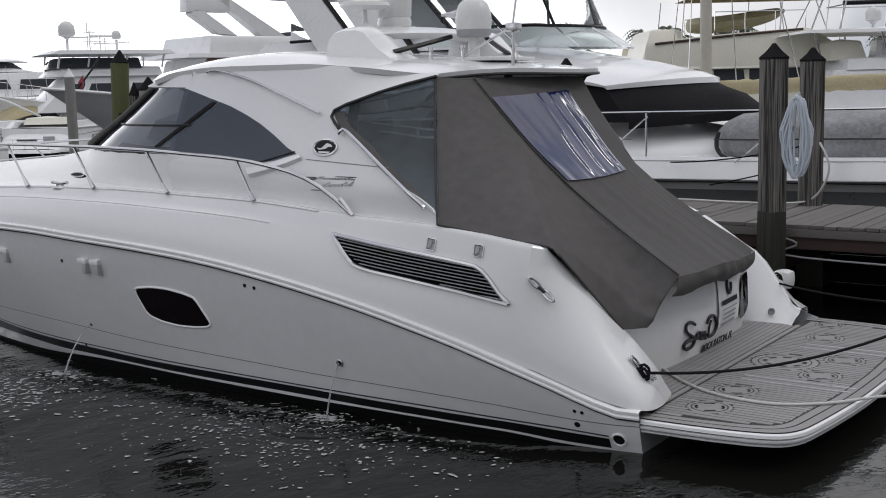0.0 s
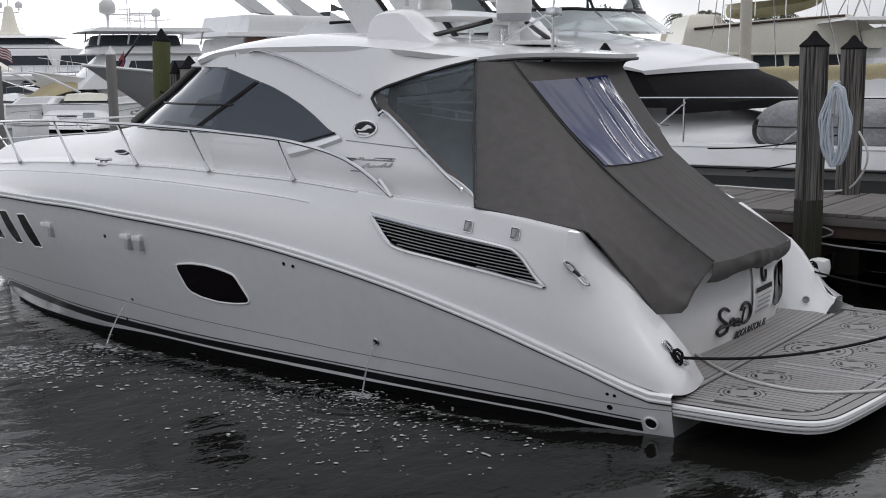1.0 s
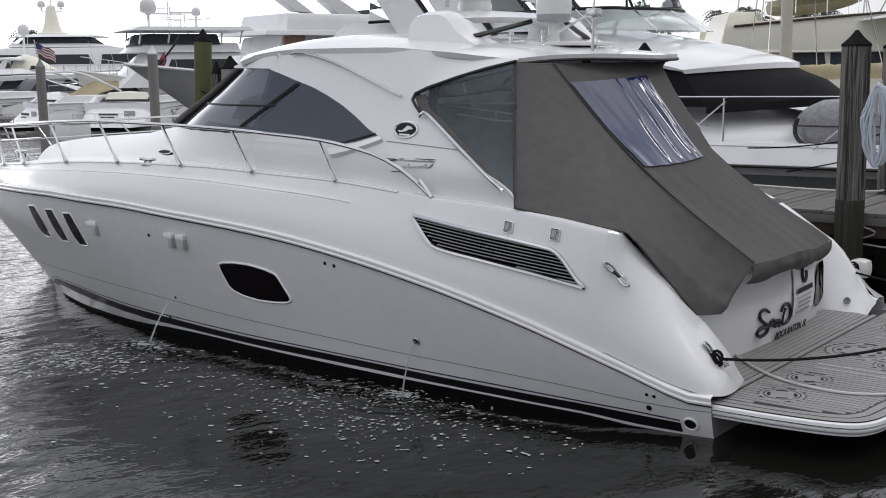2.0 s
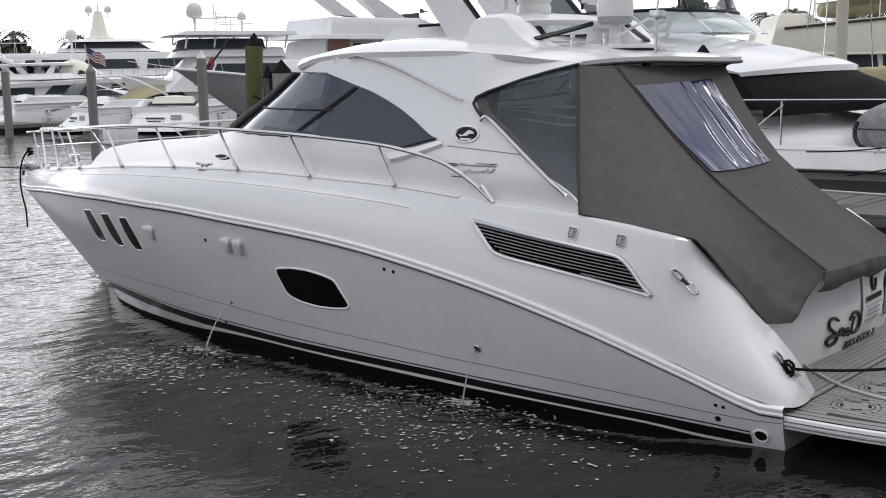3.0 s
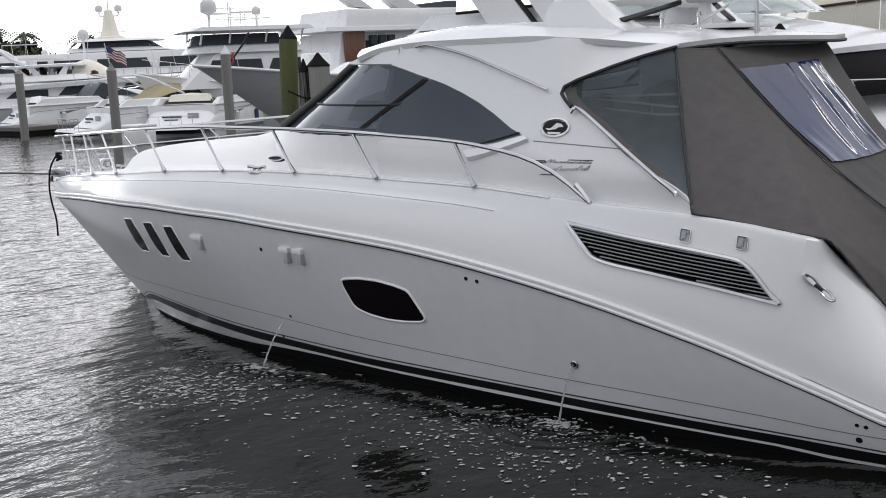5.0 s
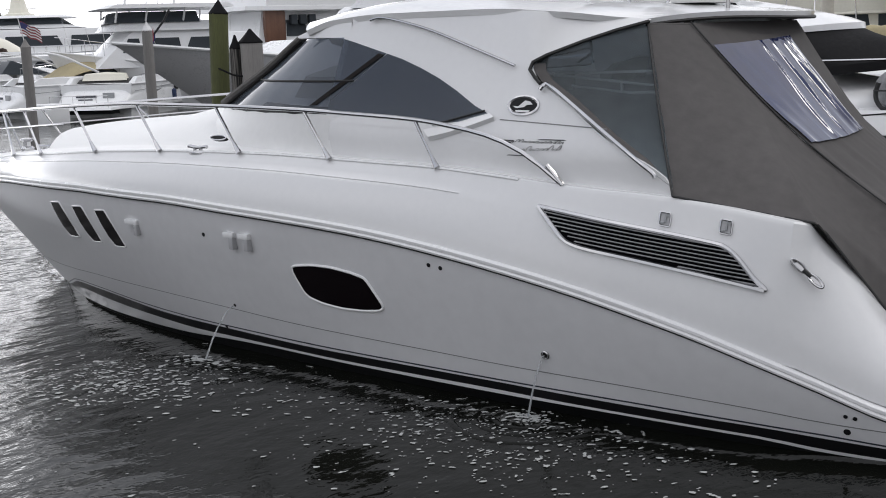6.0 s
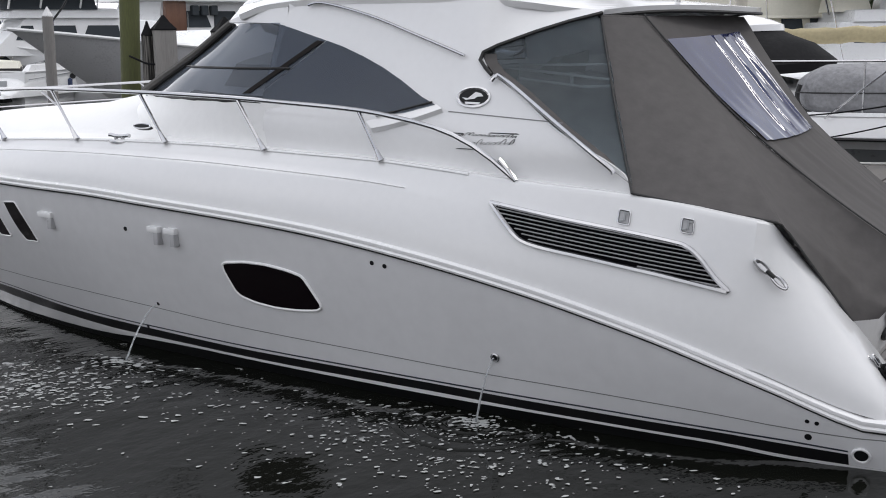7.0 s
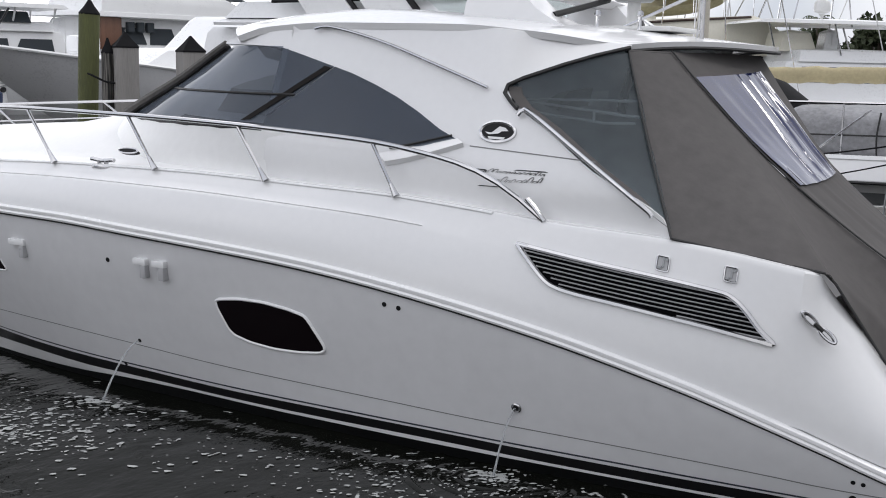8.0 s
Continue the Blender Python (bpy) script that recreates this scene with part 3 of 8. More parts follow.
# raked wrap-round windshield with dark posts and a middle bar
def shield(phi, v):
    a, b = math.sin(phi), math.cos(phi)
    base = Vector((4.5 + 2.45 * a, 2.095 * b ** 0.9, 2.27))
    top = Vector((4.5 + 1.2 * a, 1.845 * b ** 0.9, 2.85))
    return base.lerp(top, v)


half = math.pi / 2
fr = [half * k / 16 for k in range(17)]
bm = bmesh.new()
loft(bm, [[shield(p, v) for p in fr] + [Vector((shield(p, v).x, -shield(p, v).y, shield(p, v).z)) for p in reversed(fr[:-1])] for v in (0, 0.25, 0.5, 0.75, 1)])
part("windshield", bm, CABINGLASS, yacht, "dark raked wrap-round windshield")
bm = bmesh.new()
rows = []
for v, gx, gy, z in ((0, 0, 0.0, 2.275), (0.1, 0.03, 0.008, 2.25), (0.3, 0.09, 0.018, 2.20), (0.5, 0.17, 0.03, 2.15), (0.8, 0.26, 0.052, 2.06), (1, 0.3, 0.055, 1.88)):
    r = [Vector((4.5 + (2.45 + gx) * math.sin(p), (2.10 + gy) * math.cos(p) ** 0.9, z)) for p in fr]
    rows.append([Vector((3.5, r[0].y - 0.09, z)), Vector((4.0, r[0].y - 0.03, z))] + r + [Vector((p.x, -p.y, p.z)) for p in reversed(r[:-1])] + [Vector((4.0, -r[0].y + 0.03, z)), Vector((3.5, -r[0].y + 0.09, z))])
loft(bm, rows)
part("windshield_coaming", bm, DECKWHITE, yacht, "white coaming below the windshield")
for s in (1, -1):
    bm = bmesh.new()
    tube(bm, [Vector((q.x, s * q.y, q.z + 0.005)) for q in (shield(0.86 - 0.2 * v, v) for v in (0, 0.25, 0.5, 0.75, 0.96))], 0.05, 8, True, 0.034)
    post = part("windshield_post", bm, RUBBER, yacht, "thick black windshield post")
    bm = bmesh.new()
    tube(bm, [Vector((q.x + 0.012, s * (q.y + 0.03), q.z + 0.03 + 0.006 * math.sin(9 * v))) for v, q in ((v, shield(0.84 - 0.2 * v, v)) for v in (0, 0.12, 0.25, 0.4, 0.55, 0.7, 0.85, 0.97))], 0.036, 8, True, 0.026)
    part("rolled_cover", bm, POSTCOVER, post, "grey rolled screen cover along the post")
    bm = bmesh.new()
    tube(bm, [Vector((q.x, s * q.y, q.z + 0.003)) for q in (shield(half * p, 0.0) for p in [k / 10 for k in range(11)])], 0.018, 6)
    part("windshield_sill", bm, RUBBER, yacht)
    bm = bmesh.new()
    tube(bm, [Vector((q.x, s * (q.y + 0.004), q.z)) for q in [Vector((x, side_y(x, 2.515) + 0.008, 2.515)) for x in (4.30, 4.4)] + [shield(half * p, 0.42) for p in [0.46 * k / 7 for k in range(8)]]], 0.010, 6)
    part("window_bar", bm, RUBBER, yacht)

# helm and seats inside, seen through the glass
bm = bmesh.new()
loft(bm, [[(x, -1.75, 1.5), (x, 1.75, 1.5)] for x in (0.9, 3.0, 4.9)])
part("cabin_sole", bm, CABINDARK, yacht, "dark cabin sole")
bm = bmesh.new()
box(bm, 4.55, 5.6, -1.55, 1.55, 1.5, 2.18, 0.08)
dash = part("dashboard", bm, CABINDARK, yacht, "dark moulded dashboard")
bm = bmesh.new()
loft(bm, [[(4.55, y, 2.16), (4.72, y, 2.42), (5.15, y, 2.40), (5.3, y, 2.16)] for y in (0.25, 0.4, 1.15, 1.3)], False, True)
part("instrument_pod", bm, SEATING, dash)
bm = bmesh.new()
tube(bm, [(4.42 + 0.10 * math.cos(t), 0.78 + 0.2 * math.sin(t), 2.22 + 0.17 * math.cos(t)) for t in [2 * math.pi * k / 20 for k in range(22)]], 0.014, 6, False)
part("steering_wheel", bm, RUBBER, dash)
for y in (0.35, -0.95):
    bm = bmesh.new()
    box(bm, 3.35, 3.95, y, y + 0.75, 1.5, 1.95, 0.06)
    seat = part("helm_seat", bm, SEATING, yacht, "pale helm seat behind the glass")
    bm = bmesh.new()
    loft(bm, [[(3.36, y + 0.04, 1.93), (3.50, y + 0.04, 1.93), (3.50, y + 0.71, 1.93), (3.36, y + 0.71, 1.93)], [(3.24, y + 0.04, 2.3), (3.36, y + 0.04, 2.3), (3.36, y + 0.71, 2.3), (3.24, y + 0.71, 2.3)], [(3.20, y + 0.12, 2.42), (3.28, y + 0.12, 2.42), (3.28, y + 0.63, 2.42), (3.20, y + 0.63, 2.42)]], True, True)
    part("backrest", bm, SEATING, seat)
for y in (1.25, -1.25):
    bm = bmesh.new()
    tube(bm, [(3.12, y, 1.5), (3.08, y, 2.2), (2.98, y, 2.95)], 0.045, 8)
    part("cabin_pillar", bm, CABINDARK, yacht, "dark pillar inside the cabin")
bm = bmesh.new()
tube(bm, curve_through([(3.95, 1.62, 2.80), (3.92, 1.66, 2.6), (3.86, 1.68, 2.42), (3.84, 1.7, 2.27)]), 0.02, 6, True, 0.012)
part("blind_cord", bm, CABINDARK, yacht)

# hardtop
roof_ze = tab((1.4, 2.875), (2.1, 2.90), (2.57, 2.97), (3.16, 3.015), (4.12, 3.02), (4.68, 2.985), (4.95, 2.905), (5.2, 2.875), (5.9, 2.86))
roof_zc = tab((1.4, 2.92), (2.5, 3.04), (3.5, 3.13), (4.3, 3.175), (5.0, 3.13), (5.5, 3.02), (5.9, 2.875))
roof_y = tab((1.4, 1.28), (2.1, 1.28), (2.4, 1.58), (2.7, 1.76), (3.2, 1.795), (4.6, 1.80), (5.0, 1.86), (5.9, 1.86))


def roof(t, s, drop=0.0):
    xa = 1.45 + 0.42 * (1.28 * s) ** 2
    xf = 4.90 + 0.72 * (1 - abs(s) ** 2.4)
    x = xa + (xf - xa) * t
    y = s * roof_y(x)
    return Vector((x, y, roof_ze(x) + (roof_zc(x) - roof_ze(x)) * (1 - abs(s) ** 3.2) - drop))


bm = bmesh.new()
ss = [-1, -0.98, -0.94, -0.88, -0.8, -0.65, -0.5, -0.3, 0, 0.3, 0.5, 0.65, 0.8, 0.88, 0.94, 0.98, 1]
loft(bm, [[roof(k / 34, s) for s in ss] for k in range(35)])
thick(bm, 0.045)
part("hardtop", bm, GEL, yacht, "glossy white moulded hardtop")
# black gasket under the after edge
bm = bmesh.new()
tube(bm, [roof(0, s, 0.045) for s in [-1 + k / 10 for k in range(21)]] , 0.014, 6)
part("hardtop_gasket", bm, RUBBER, yacht)
for s in (1, -1):
    bm = bmesh.new()
    tube(bm, [(x, s * (side_y(x, z) + 0.012), z) for x, z in ((2.1, 2.885), (2.25, 2.83), (2.4, 2.765), (2.6, 2.675), (2.68, 2.63), (2.69, 2.58), (2.64, 2.53), (2.58, 2.485))], 0.014, 6)
    part("wing_gasket", bm, RUBBER, yacht)
    # long grab rail on the hardtop's shoulder
    g = [(4.25, 2.975), (4.1, 2.985), (3.67, 2.89), (3.2, 2.74), (2.81, 2.61)]
    bm = bmesh.new()
    tube(bm, curve_through([(x, s * (side_y(x, z) + 0.03), z) for x, z in g]), 0.011, 8)
    part("hardtop_grab_rail", bm, STEEL, yacht, "thin polished grab rail")
    if s < 0:
        continue
    # wing window and its bright grab rail
    front = [(1.50, 1.84), (1.75, 2.0), (2.03, 2.16), (2.35, 2.37), (2.58, 2.50), (2.66, 2.57), (2.68, 2.62), (2.6, 2.67), (2.4, 2.765), (2.25, 2.83), (2.11, 2.885)]
    lo, hi = Vector((1.47, 2.225, 1.80)), Vector((2.11, 1.29, 2.875))
    bm = bmesh.new()
    rows = []
    for k, (x, z) in enumerate(front):
        a = Vector((x, side_y(x, z) - 0.008, z))
        q = lo.lerp(hi, max(0, min(1, (z - 1.80) / 1.075)))
        rows.append([Vector((p.x, s * p.y, p.z)) for p in (a.lerp(q, f / 5) for f in range(6))])
    loft(bm, rows)
    wing = part("wing_window", bm, SMOKE, yacht, "smoky clear side curtain")
    bm = bmesh.new()
    rows = []
    for x, z in front[:7]:
        a = Vector((x, side_y(x, z), z))
        q = lo.lerp(hi, max(0, min(1, (z - 1.80) / 1.075)))
        w_ = min(0.085 / max((q - a).length, 0.01), 0.9)
        rows.append([a, a.lerp(q, w_ * 0.5) + Vector((0, 0.006, 0)), a.lerp(q, w_) + Vector((0, 0.002, 0))])
    loft(bm, rows)
    part("curtain_border", bm, CANVAS, wing, "canvas border of the side curtain")
    bm = bmesh.new()
    tube(bm, curve_through([(x, s * (side_y(x, z) + 0.035), z) for x, z in ((2.56, 2.445), (2.53, 2.475), (2.46, 2.455), (2.03, 2.19), (1.75, 2.02), (1.62, 1.93), (1.60, 1.90))]), 0.015, 8)
    part("wing_grab_rail", bm, STEEL, yacht, "bright steel grab rail")

# ---- canvas enclosure ----
P0, P1, P2, P3 = Vector((2.11, 1.30, 2.87)), Vector((1.9, 1.07, 2.865)), Vector((0.02, 1.20, 1.36)), Vector((0.17, 1.42, 1.0))
P4, P5, P6 = Vector((0.28, 1.60, 1.0)), Vector((0.62, 2.02, 1.64)), Vector((1.47, 2.235, 1.79))


def run(pts, s):
    """A point at the fraction s of a chain of (fraction, point)."""
    for (a, p), (b, q) in zip(pts, pts[1:]):
        if s <= b:
            return p.lerp(q, (s - a) / (b - a))
    return pts[-1][1]


top_line = [(0, P0), (0.14, P1)] + [(0.14 + 0.81 * k / 12, P1.lerp(P2, k / 12) + Vector((0.085, 0, -0.06)) * math.sin(math.pi * k / 12)) for k in range(1, 12)] + [(0.95, P2), (1, P2.lerp(P3, 0.3))]
low_line = [(0, P6), (0.36, P5), (0.8, P4), (1, P3)]
canopy_mesh = bmesh.new()
rows = []
for k in range(81):
    s = k / 80
    a, b_ = run(top_line, s), run(low_line, s)
    row = []
    for j in range(29):
        v = j / 28
        p = a.lerp(b_, v)
        p += Vector((-0.2, 1, 0.1)) * (0.035 * math.sin(math.pi * v) * math.sin(math.pi * min(s * 1.3, 1)))
        p.y += 0.008 * noise.noise(p * 4)
        fold = max(0, v - 0.45) * max(0, s - 0.25)
        p += Vector((-0.4, 0.9, 0)) * (0.09 * fold * math.sin(9 * s + 5 * v + 3 * noise.noise(Vector((s * 3, v * 2, 1)))))
        tuck = min(max((s - 0.38) / 0.3, 0), 1) * (1 - 0.7 * max(0, (s - 0.82) / 0.18))
        turn_v = 0.74 + 0.12 * (1 - tuck)
        p += Vector((-0.75, 0.35, -0.02)) * (0.085 * tuck * max(0, 1 - abs(v - turn_v) / (0.45 if v < turn_v else 1.001 - turn_v)))
        near_fin = math.exp(-((s - 0.33) / 0.12) ** 2) * v ** 5
        p += Vector((-0.3, 0.9, 0.2)) * (0.028 * near_fin * math.sin(52 * s + 7 * v))
        p += Vector((-0.2, 1, 0)) * 0.014 * math.exp(-((s - 0.06 - 0.16 * v) / 0.045) ** 2) * math.sin(math.pi * v) * (0.6 + 0.8 * noise.noise(Vector((v * 4, 3, 0))))
        row.append(p)
    rows.append(row)
loft(canopy_mesh, rows)
thick(canopy_mesh, 0.006)
canopy = part("canopy", canopy_mesh, CANVAS, yacht, "charcoal grey fitted canvas enclosure", sharp=60)

S0, S1, S2 = Vector((1.62, -0.28, 2.865)), Vector((1.0, -0.2, 2.07)), Vector((0.24, -0.98, 1.24))

far_line = curve_through([S0, S1, S2], 12)


def aft(u, v):
    """The sloping after panel: u from the port seam to the far edge, v downwards."""
    a = run(top_line, 0.14 + 0.81 * v)
    w = v / 0.52 * 12 if v < 0.52 else 12 + (v - 0.52) / 0.48 * 12
    i = min(int(w), 23)
    b_ = far_line[i].lerp(far_line[i + 1], w - i)
    p = a.lerp(b_, u)
    bow = 0.10 * math.sin(math.pi * u) * (1 - 0.4 * v)
    p.x -= bow
    p += Vector((-0.6, 0, 0.8)) * (0.012 * noise.noise(Vector((u * 3, v * 5, 1))) + 0.016 * v * noise.noise(Vector((u * 14, v * 1.6, 4))) + 0.01 * math.sin(u * 9 + v * 4) * v)
    return p


bm = bmesh.new()
loft(bm, [[aft(u / 64, v / 32) for u in range(65)] for v in range(33)])
thick(bm, 0.006)
part("after_panel", bm, CANVAS, canopy, "sloping after canvas panel")
# hanging flap below the after panel
bm = bmesh.new()
loft(bm, [[aft(u / 48, 1) + Vector((-0.03 * math.sin(math.pi * d) + 0.05 * d + 0.025 * noise.noise(Vector((u * 0.22, d * 1.4, 3))), 0.0, -0.15 * d - 0.012 * math.sin(u * 0.3) * d)) for u in range(49)] for d in [k / 8 for k in range(9)]])
thick(bm, 0.005)
part("flap", bm, CANVAS, canopy)
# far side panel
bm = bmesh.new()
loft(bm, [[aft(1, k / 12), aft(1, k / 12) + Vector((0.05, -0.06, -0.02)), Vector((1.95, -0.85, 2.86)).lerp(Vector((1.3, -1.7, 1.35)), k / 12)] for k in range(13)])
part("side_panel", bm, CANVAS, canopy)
# unseen far wing sheet, added to keep light out of the cockpit
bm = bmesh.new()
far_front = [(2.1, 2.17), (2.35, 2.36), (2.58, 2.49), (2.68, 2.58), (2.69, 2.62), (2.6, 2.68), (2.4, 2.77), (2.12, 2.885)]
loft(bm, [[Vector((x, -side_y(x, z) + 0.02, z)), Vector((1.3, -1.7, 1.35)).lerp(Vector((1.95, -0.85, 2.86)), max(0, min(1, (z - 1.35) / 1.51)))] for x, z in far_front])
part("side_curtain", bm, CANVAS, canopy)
# pale rails added inside for the neighbour's rail seen through the curtain
for a, c_ in (((2.95, 1.2, 2.47), (2.05, 1.2, 2.505)), ((2.95, 1.2, 2.455), (2.05, 1.2, 2.39)), ((2.80, 1.2, 2.37), (2.30, 1.2, 2.33)), ((2.30, 1.2, 2.33), (2.08, 1.2, 2.345)), ((2.38, 1.2, 2.42), (2.38, 1.2, 2.335))):
    bm = bmesh.new()
    tube(bm, [a, c_], 0.012, 6)
    part("seat_rail", bm, TRIM_LIT, yacht, "pale rail behind the side curtain")
# seams
for line, r in (([run(top_line, 0.14 + 0.81 * k / 20) + Vector((-0.008, 0.008, 0.008)) for k in range(21)], 0.006), ([P0.lerp(P6, k / 8) + Vector((0, 0.012, 0)) + Vector((0, 0.02, 0)) * math.sin(math.pi * k / 8) for k in range(9)], 0.008), ([run(low_line, k / 20) + Vector((0, 0.004, 0.0)) for k in range(17)], 0.008), ([run(top_line, 0.14 * k / 4) + Vector((0, 0.01, -0.015)) for k in range(5)], 0.008)):
    bm = bmesh.new()
    tube(bm, line, r, 6)
    part("seam", bm, SEAM, canopy)
# clear window in the after panel
bm = bmesh.new()
creases = ((0.52, -0.10, 0.016, 0.014), (0.66, -0.03, 0.014, 0.018), (0.82, 0.03, 0.03, 0.03), (0.90, 0.04, 0.012, 0.016), (0.95, 0.03, 0.02, 0.02))


def crumple(u, v):
    """Height of the folds that run down the slack vinyl."""
    h = 0.004 * noise.noise(Vector((u * 5, v * 1.6, 0)))
    for c0, drift, w, a in creases:
        d = (u - c0 - drift * v + 0.015 * noise.noise(Vector((v * 4, c0 * 30, 2)))) / w
        h += a * math.exp(-d * d) * (0.65 + 0.5 * noise.noise(Vector((v * 3, c0 * 17, 5))))
    return h * min(1, 9 * v, 9 * (1 - v)) * min(1, 12 * (1 - u))


vin = [[aft(0.01 + 0.68 * u / 150, 0.10 + 0.42 * v / 24) + Vector((-0.012, 0.002, 0.008)) + Vector((-0.6, 0, 0.8)) * crumple(u / 150, v / 24) for u in range(151)] for v in range(25)]
loft(bm, vin)
part("clear_window", bm, VINYL, canopy, "wrinkled clear vinyl window")

# ---- swim platform ----
platform = part("swim_platform", bmesh.new(), GEL, yacht, "white swim platform with teak top")


def plat(d, z):
    """The platform's outline, set in by d."""
    out = []
    c = [(0.02, 2.015 - d), (-0.5, 1.985 - d), (-0.90 + d * 0.4, 1.915 - d), (-1.075 + d * 0.75, 1.775 - d * 0.9), (-1.15 + d, 1.45 - d * 0.3), (-1.22 + d, 0.7), (-1.24 + d, 0)]
    c = curve_through([(x, y, 0) for x, y in c], 5)
    for p in c:
        out.append((p.x, p.y, z))
    for p in reversed(c[:-1]):
        out.append((p.x, -p.y, z))
    return out


bm = bmesh.new()
loft(bm, [plat(0.2, 0.372), plat(0.04, 0.374), plat(0.02, 0.380), plat(0.017, 0.392), plat(0.032, 0.396), plat(0.032, 0.402), plat(0.006, 0.406), plat(0.0, 0.416), plat(0.0, 0.426), plat(0.024, 0.430), plat(0.024, 0.437), plat(0.002, 0.441), plat(0.006, 0.462), plat(0.02, 0.47), plat(0.05, 0.47)], False, True)
platform.data = mesh_of(bm, GEL)
crease(platform.data)
# dark strips laid in the two grooves of the edge
for d, z0, z1 in ((0.029, 0.3965, 0.4015), (0.021, 0.4305, 0.4365)):
    bm = bmesh.new()
    loft(bm, [plat(d, z0), plat(d, z1)])
    part("edge_gasket", bm, RUBBER, platform, "dark line in the moulded edge")

# teak on the platform: a dark bed, margin boards and planks
def plat_edge(x, d):
    """The half breadth of the platform at x, set in by d."""
    best = 0
    o = [p for p in plat(d, 0) if p[1] >= 0]
    for a, b_ in zip(o, o[1:]):
        if min(a[0], b_[0]) <= x <= max(a[0], b_[0]) and abs(a[0] - b_[0]) > 1e-6:
            best = max(best, a[1] + (b_[1] - a[1]) * (x - a[0]) / (b_[0] - a[0]))
    return best


bm = bmesh.new()
f = bm.faces.new([bm.verts.new(p) for p in plat(0.026, 0.4725)])
part("teak_bed", bm, CAULK, platform, "dark caulked teak bed", smooth=False)
# margin boards round the outline
for d0, d1 in ((0.03, 0.1), (0.112, 0.175)):
    bm = bmesh.new()
    a, b_ = plat(d0, 0.478), plat(d1, 0.478)
    loft(bm, [a, b_])
    part("margin_board", bm, TEAK, platform, smooth=False)
rings = [(-0.348, 1.49, 0.17), (-0.343, 0.957, 0.17), (-0.366, -0.085, 0.28), (-0.755, 0.233, 0.17), (-0.775, -0.358, 0.17), (-0.383, -1.125, 0.17), (-0.26, -1.70, 0.14)]
pieces = []
yy = -1.78
while yy < 1.78:
    y0, y1 = yy + 0.006, yy + 0.052
    ym = (y0 + y1) / 2
    xa = -1.22
    while xa < 0 and plat_edge(xa, 0.185) < abs(ym) + 0.03:
        xa += 0.01
    spans = [(xa, -0.055)]
    for cx, cy, r in rings:
        h = r * r - (ym - cy) ** 2
        if h > 0:
            h = h ** 0.5
            cut = []
            for a, b_ in spans:
                if cx - h - a > 0.03:
                    cut.append((a, min(b_, cx - h)))
                if b_ - cx - h > 0.03:
                    cut.append((max(a, cx + h), b_))
            spans = cut
    for a, b_ in spans:
        pieces.append((a, b_, y0, y1))
    yy += 0.058
for a, b_, y0, y1 in pieces:
    bm = bmesh.new()
    box(bm, a, b_, y0, y1, 0.4725, 0.479)
    part("plank", bm, TEAK, platform, smooth=False)
# round tie-down covers with slotted rings
for cx, cy, r in rings:
    bm = bmesh.new()
    spin(bm, [(0.0, 0.4785), (r * 0.93, 0.4785), (r * 0.95, 0.476)], (cx, cy, 0), 28)
    cover = part("round_cover", bm, TEAK, platform, "flush round teak cover", smooth=False)
    bm = bmesh.new()
    for rr in (r * 0.76,):
        loft(bm, [[(cx + q * math.cos(t), cy + q * math.sin(t), 0.4795) for t in [2 * math.pi * k / 36 for k in range(37)]] for q in (rr - 0.005, rr + 0.005)])
    part("groove", bm, CAULK, cover, smooth=False)
    for k in range(8 if r > 0.2 else 4):
        c0 = 2 * math.pi * (k + 0.25) / (8 if r > 0.2 else 4)
        bm = bmesh.new()
        w = 0.42 if r < 0.2 else 0.22
        loft(bm, [[(cx + q * math.cos(c0 + t * w), cy + q * math.sin(c0 + t * w), 0.480) for t in (-1, -0.5, 0, 0.5, 1)] for q in (r * 0.5, r * 0.63)])
        part("slot", bm, BLACK, cover, smooth=False)

# cockpit sole step between the fins, and the transom wall
bm = bmesh.new()
loft(bm, [[(0.02, 1.62, 0.474), (0.02, -1.62, 0.474)], [(0.5, 1.78, 0.474), (0.5, -1.78, 0.474)]])
part("step_bed", bm, CAULK, platform, smooth=False)
for k in range(9):
    x0 = 0.025 + 0.052 * k
    bm = bmesh.new()
    box(bm, x0, x0 + 0.045, -1.5 - 0.02 * k, 1.5 + 0.02 * k, 0.475, 0.482)
    part("step_plank", bm, TEAK, platform, smooth=False)

bm = bmesh.new()
box(bm, -0.028, 0.012, -1.55, 1.5, 0.465, 0.484, 0.006)
part("threshold", bm, TEAK, platform, "flush teak threshold strip")
# pale inlaid strips let into the teak
for y0, xa, xb in ((0.62, -1.10, -0.26), (0.50, -1.10, -0.24), (-0.66, -1.08, -0.30), (-0.80, -1.08, -0.32)):
    bm = bmesh.new()
    box(bm, xa, xb, y0 - 0.012, y0 + 0.012, 0.4745, 0.4815)
    part("inlay_strip", bm, LOUVRE, platform, "pale inlaid strip", smooth=False)

wall_x = tab((0.47, 0.36), (0.8, 0.30), (1.2, 0.34), (1.6, 0.6))


def wall_point(y, z):
    return Vector((wall_x(z) + 0.10 * (y / 1.4) ** 2, y, z))


bm = bmesh.new()
head = tab((-1.24, 1.02), (-1.0, 1.2), (-0.8, 1.45), (1.75, 1.45))
loft(bm, [[wall_point(-1.24 + 2.99 * k / 28, 0.47 + (head(-1.24 + 2.99 * k / 28) - 0.47) * v) for k in range(29)] for v in (0, 0.03, 0.18, 0.33, 0.48, 0.64, 0.8, 1)])
transom_wall = part("transom_wall", bm, GEL, yacht, "white transom wall behind the platform")
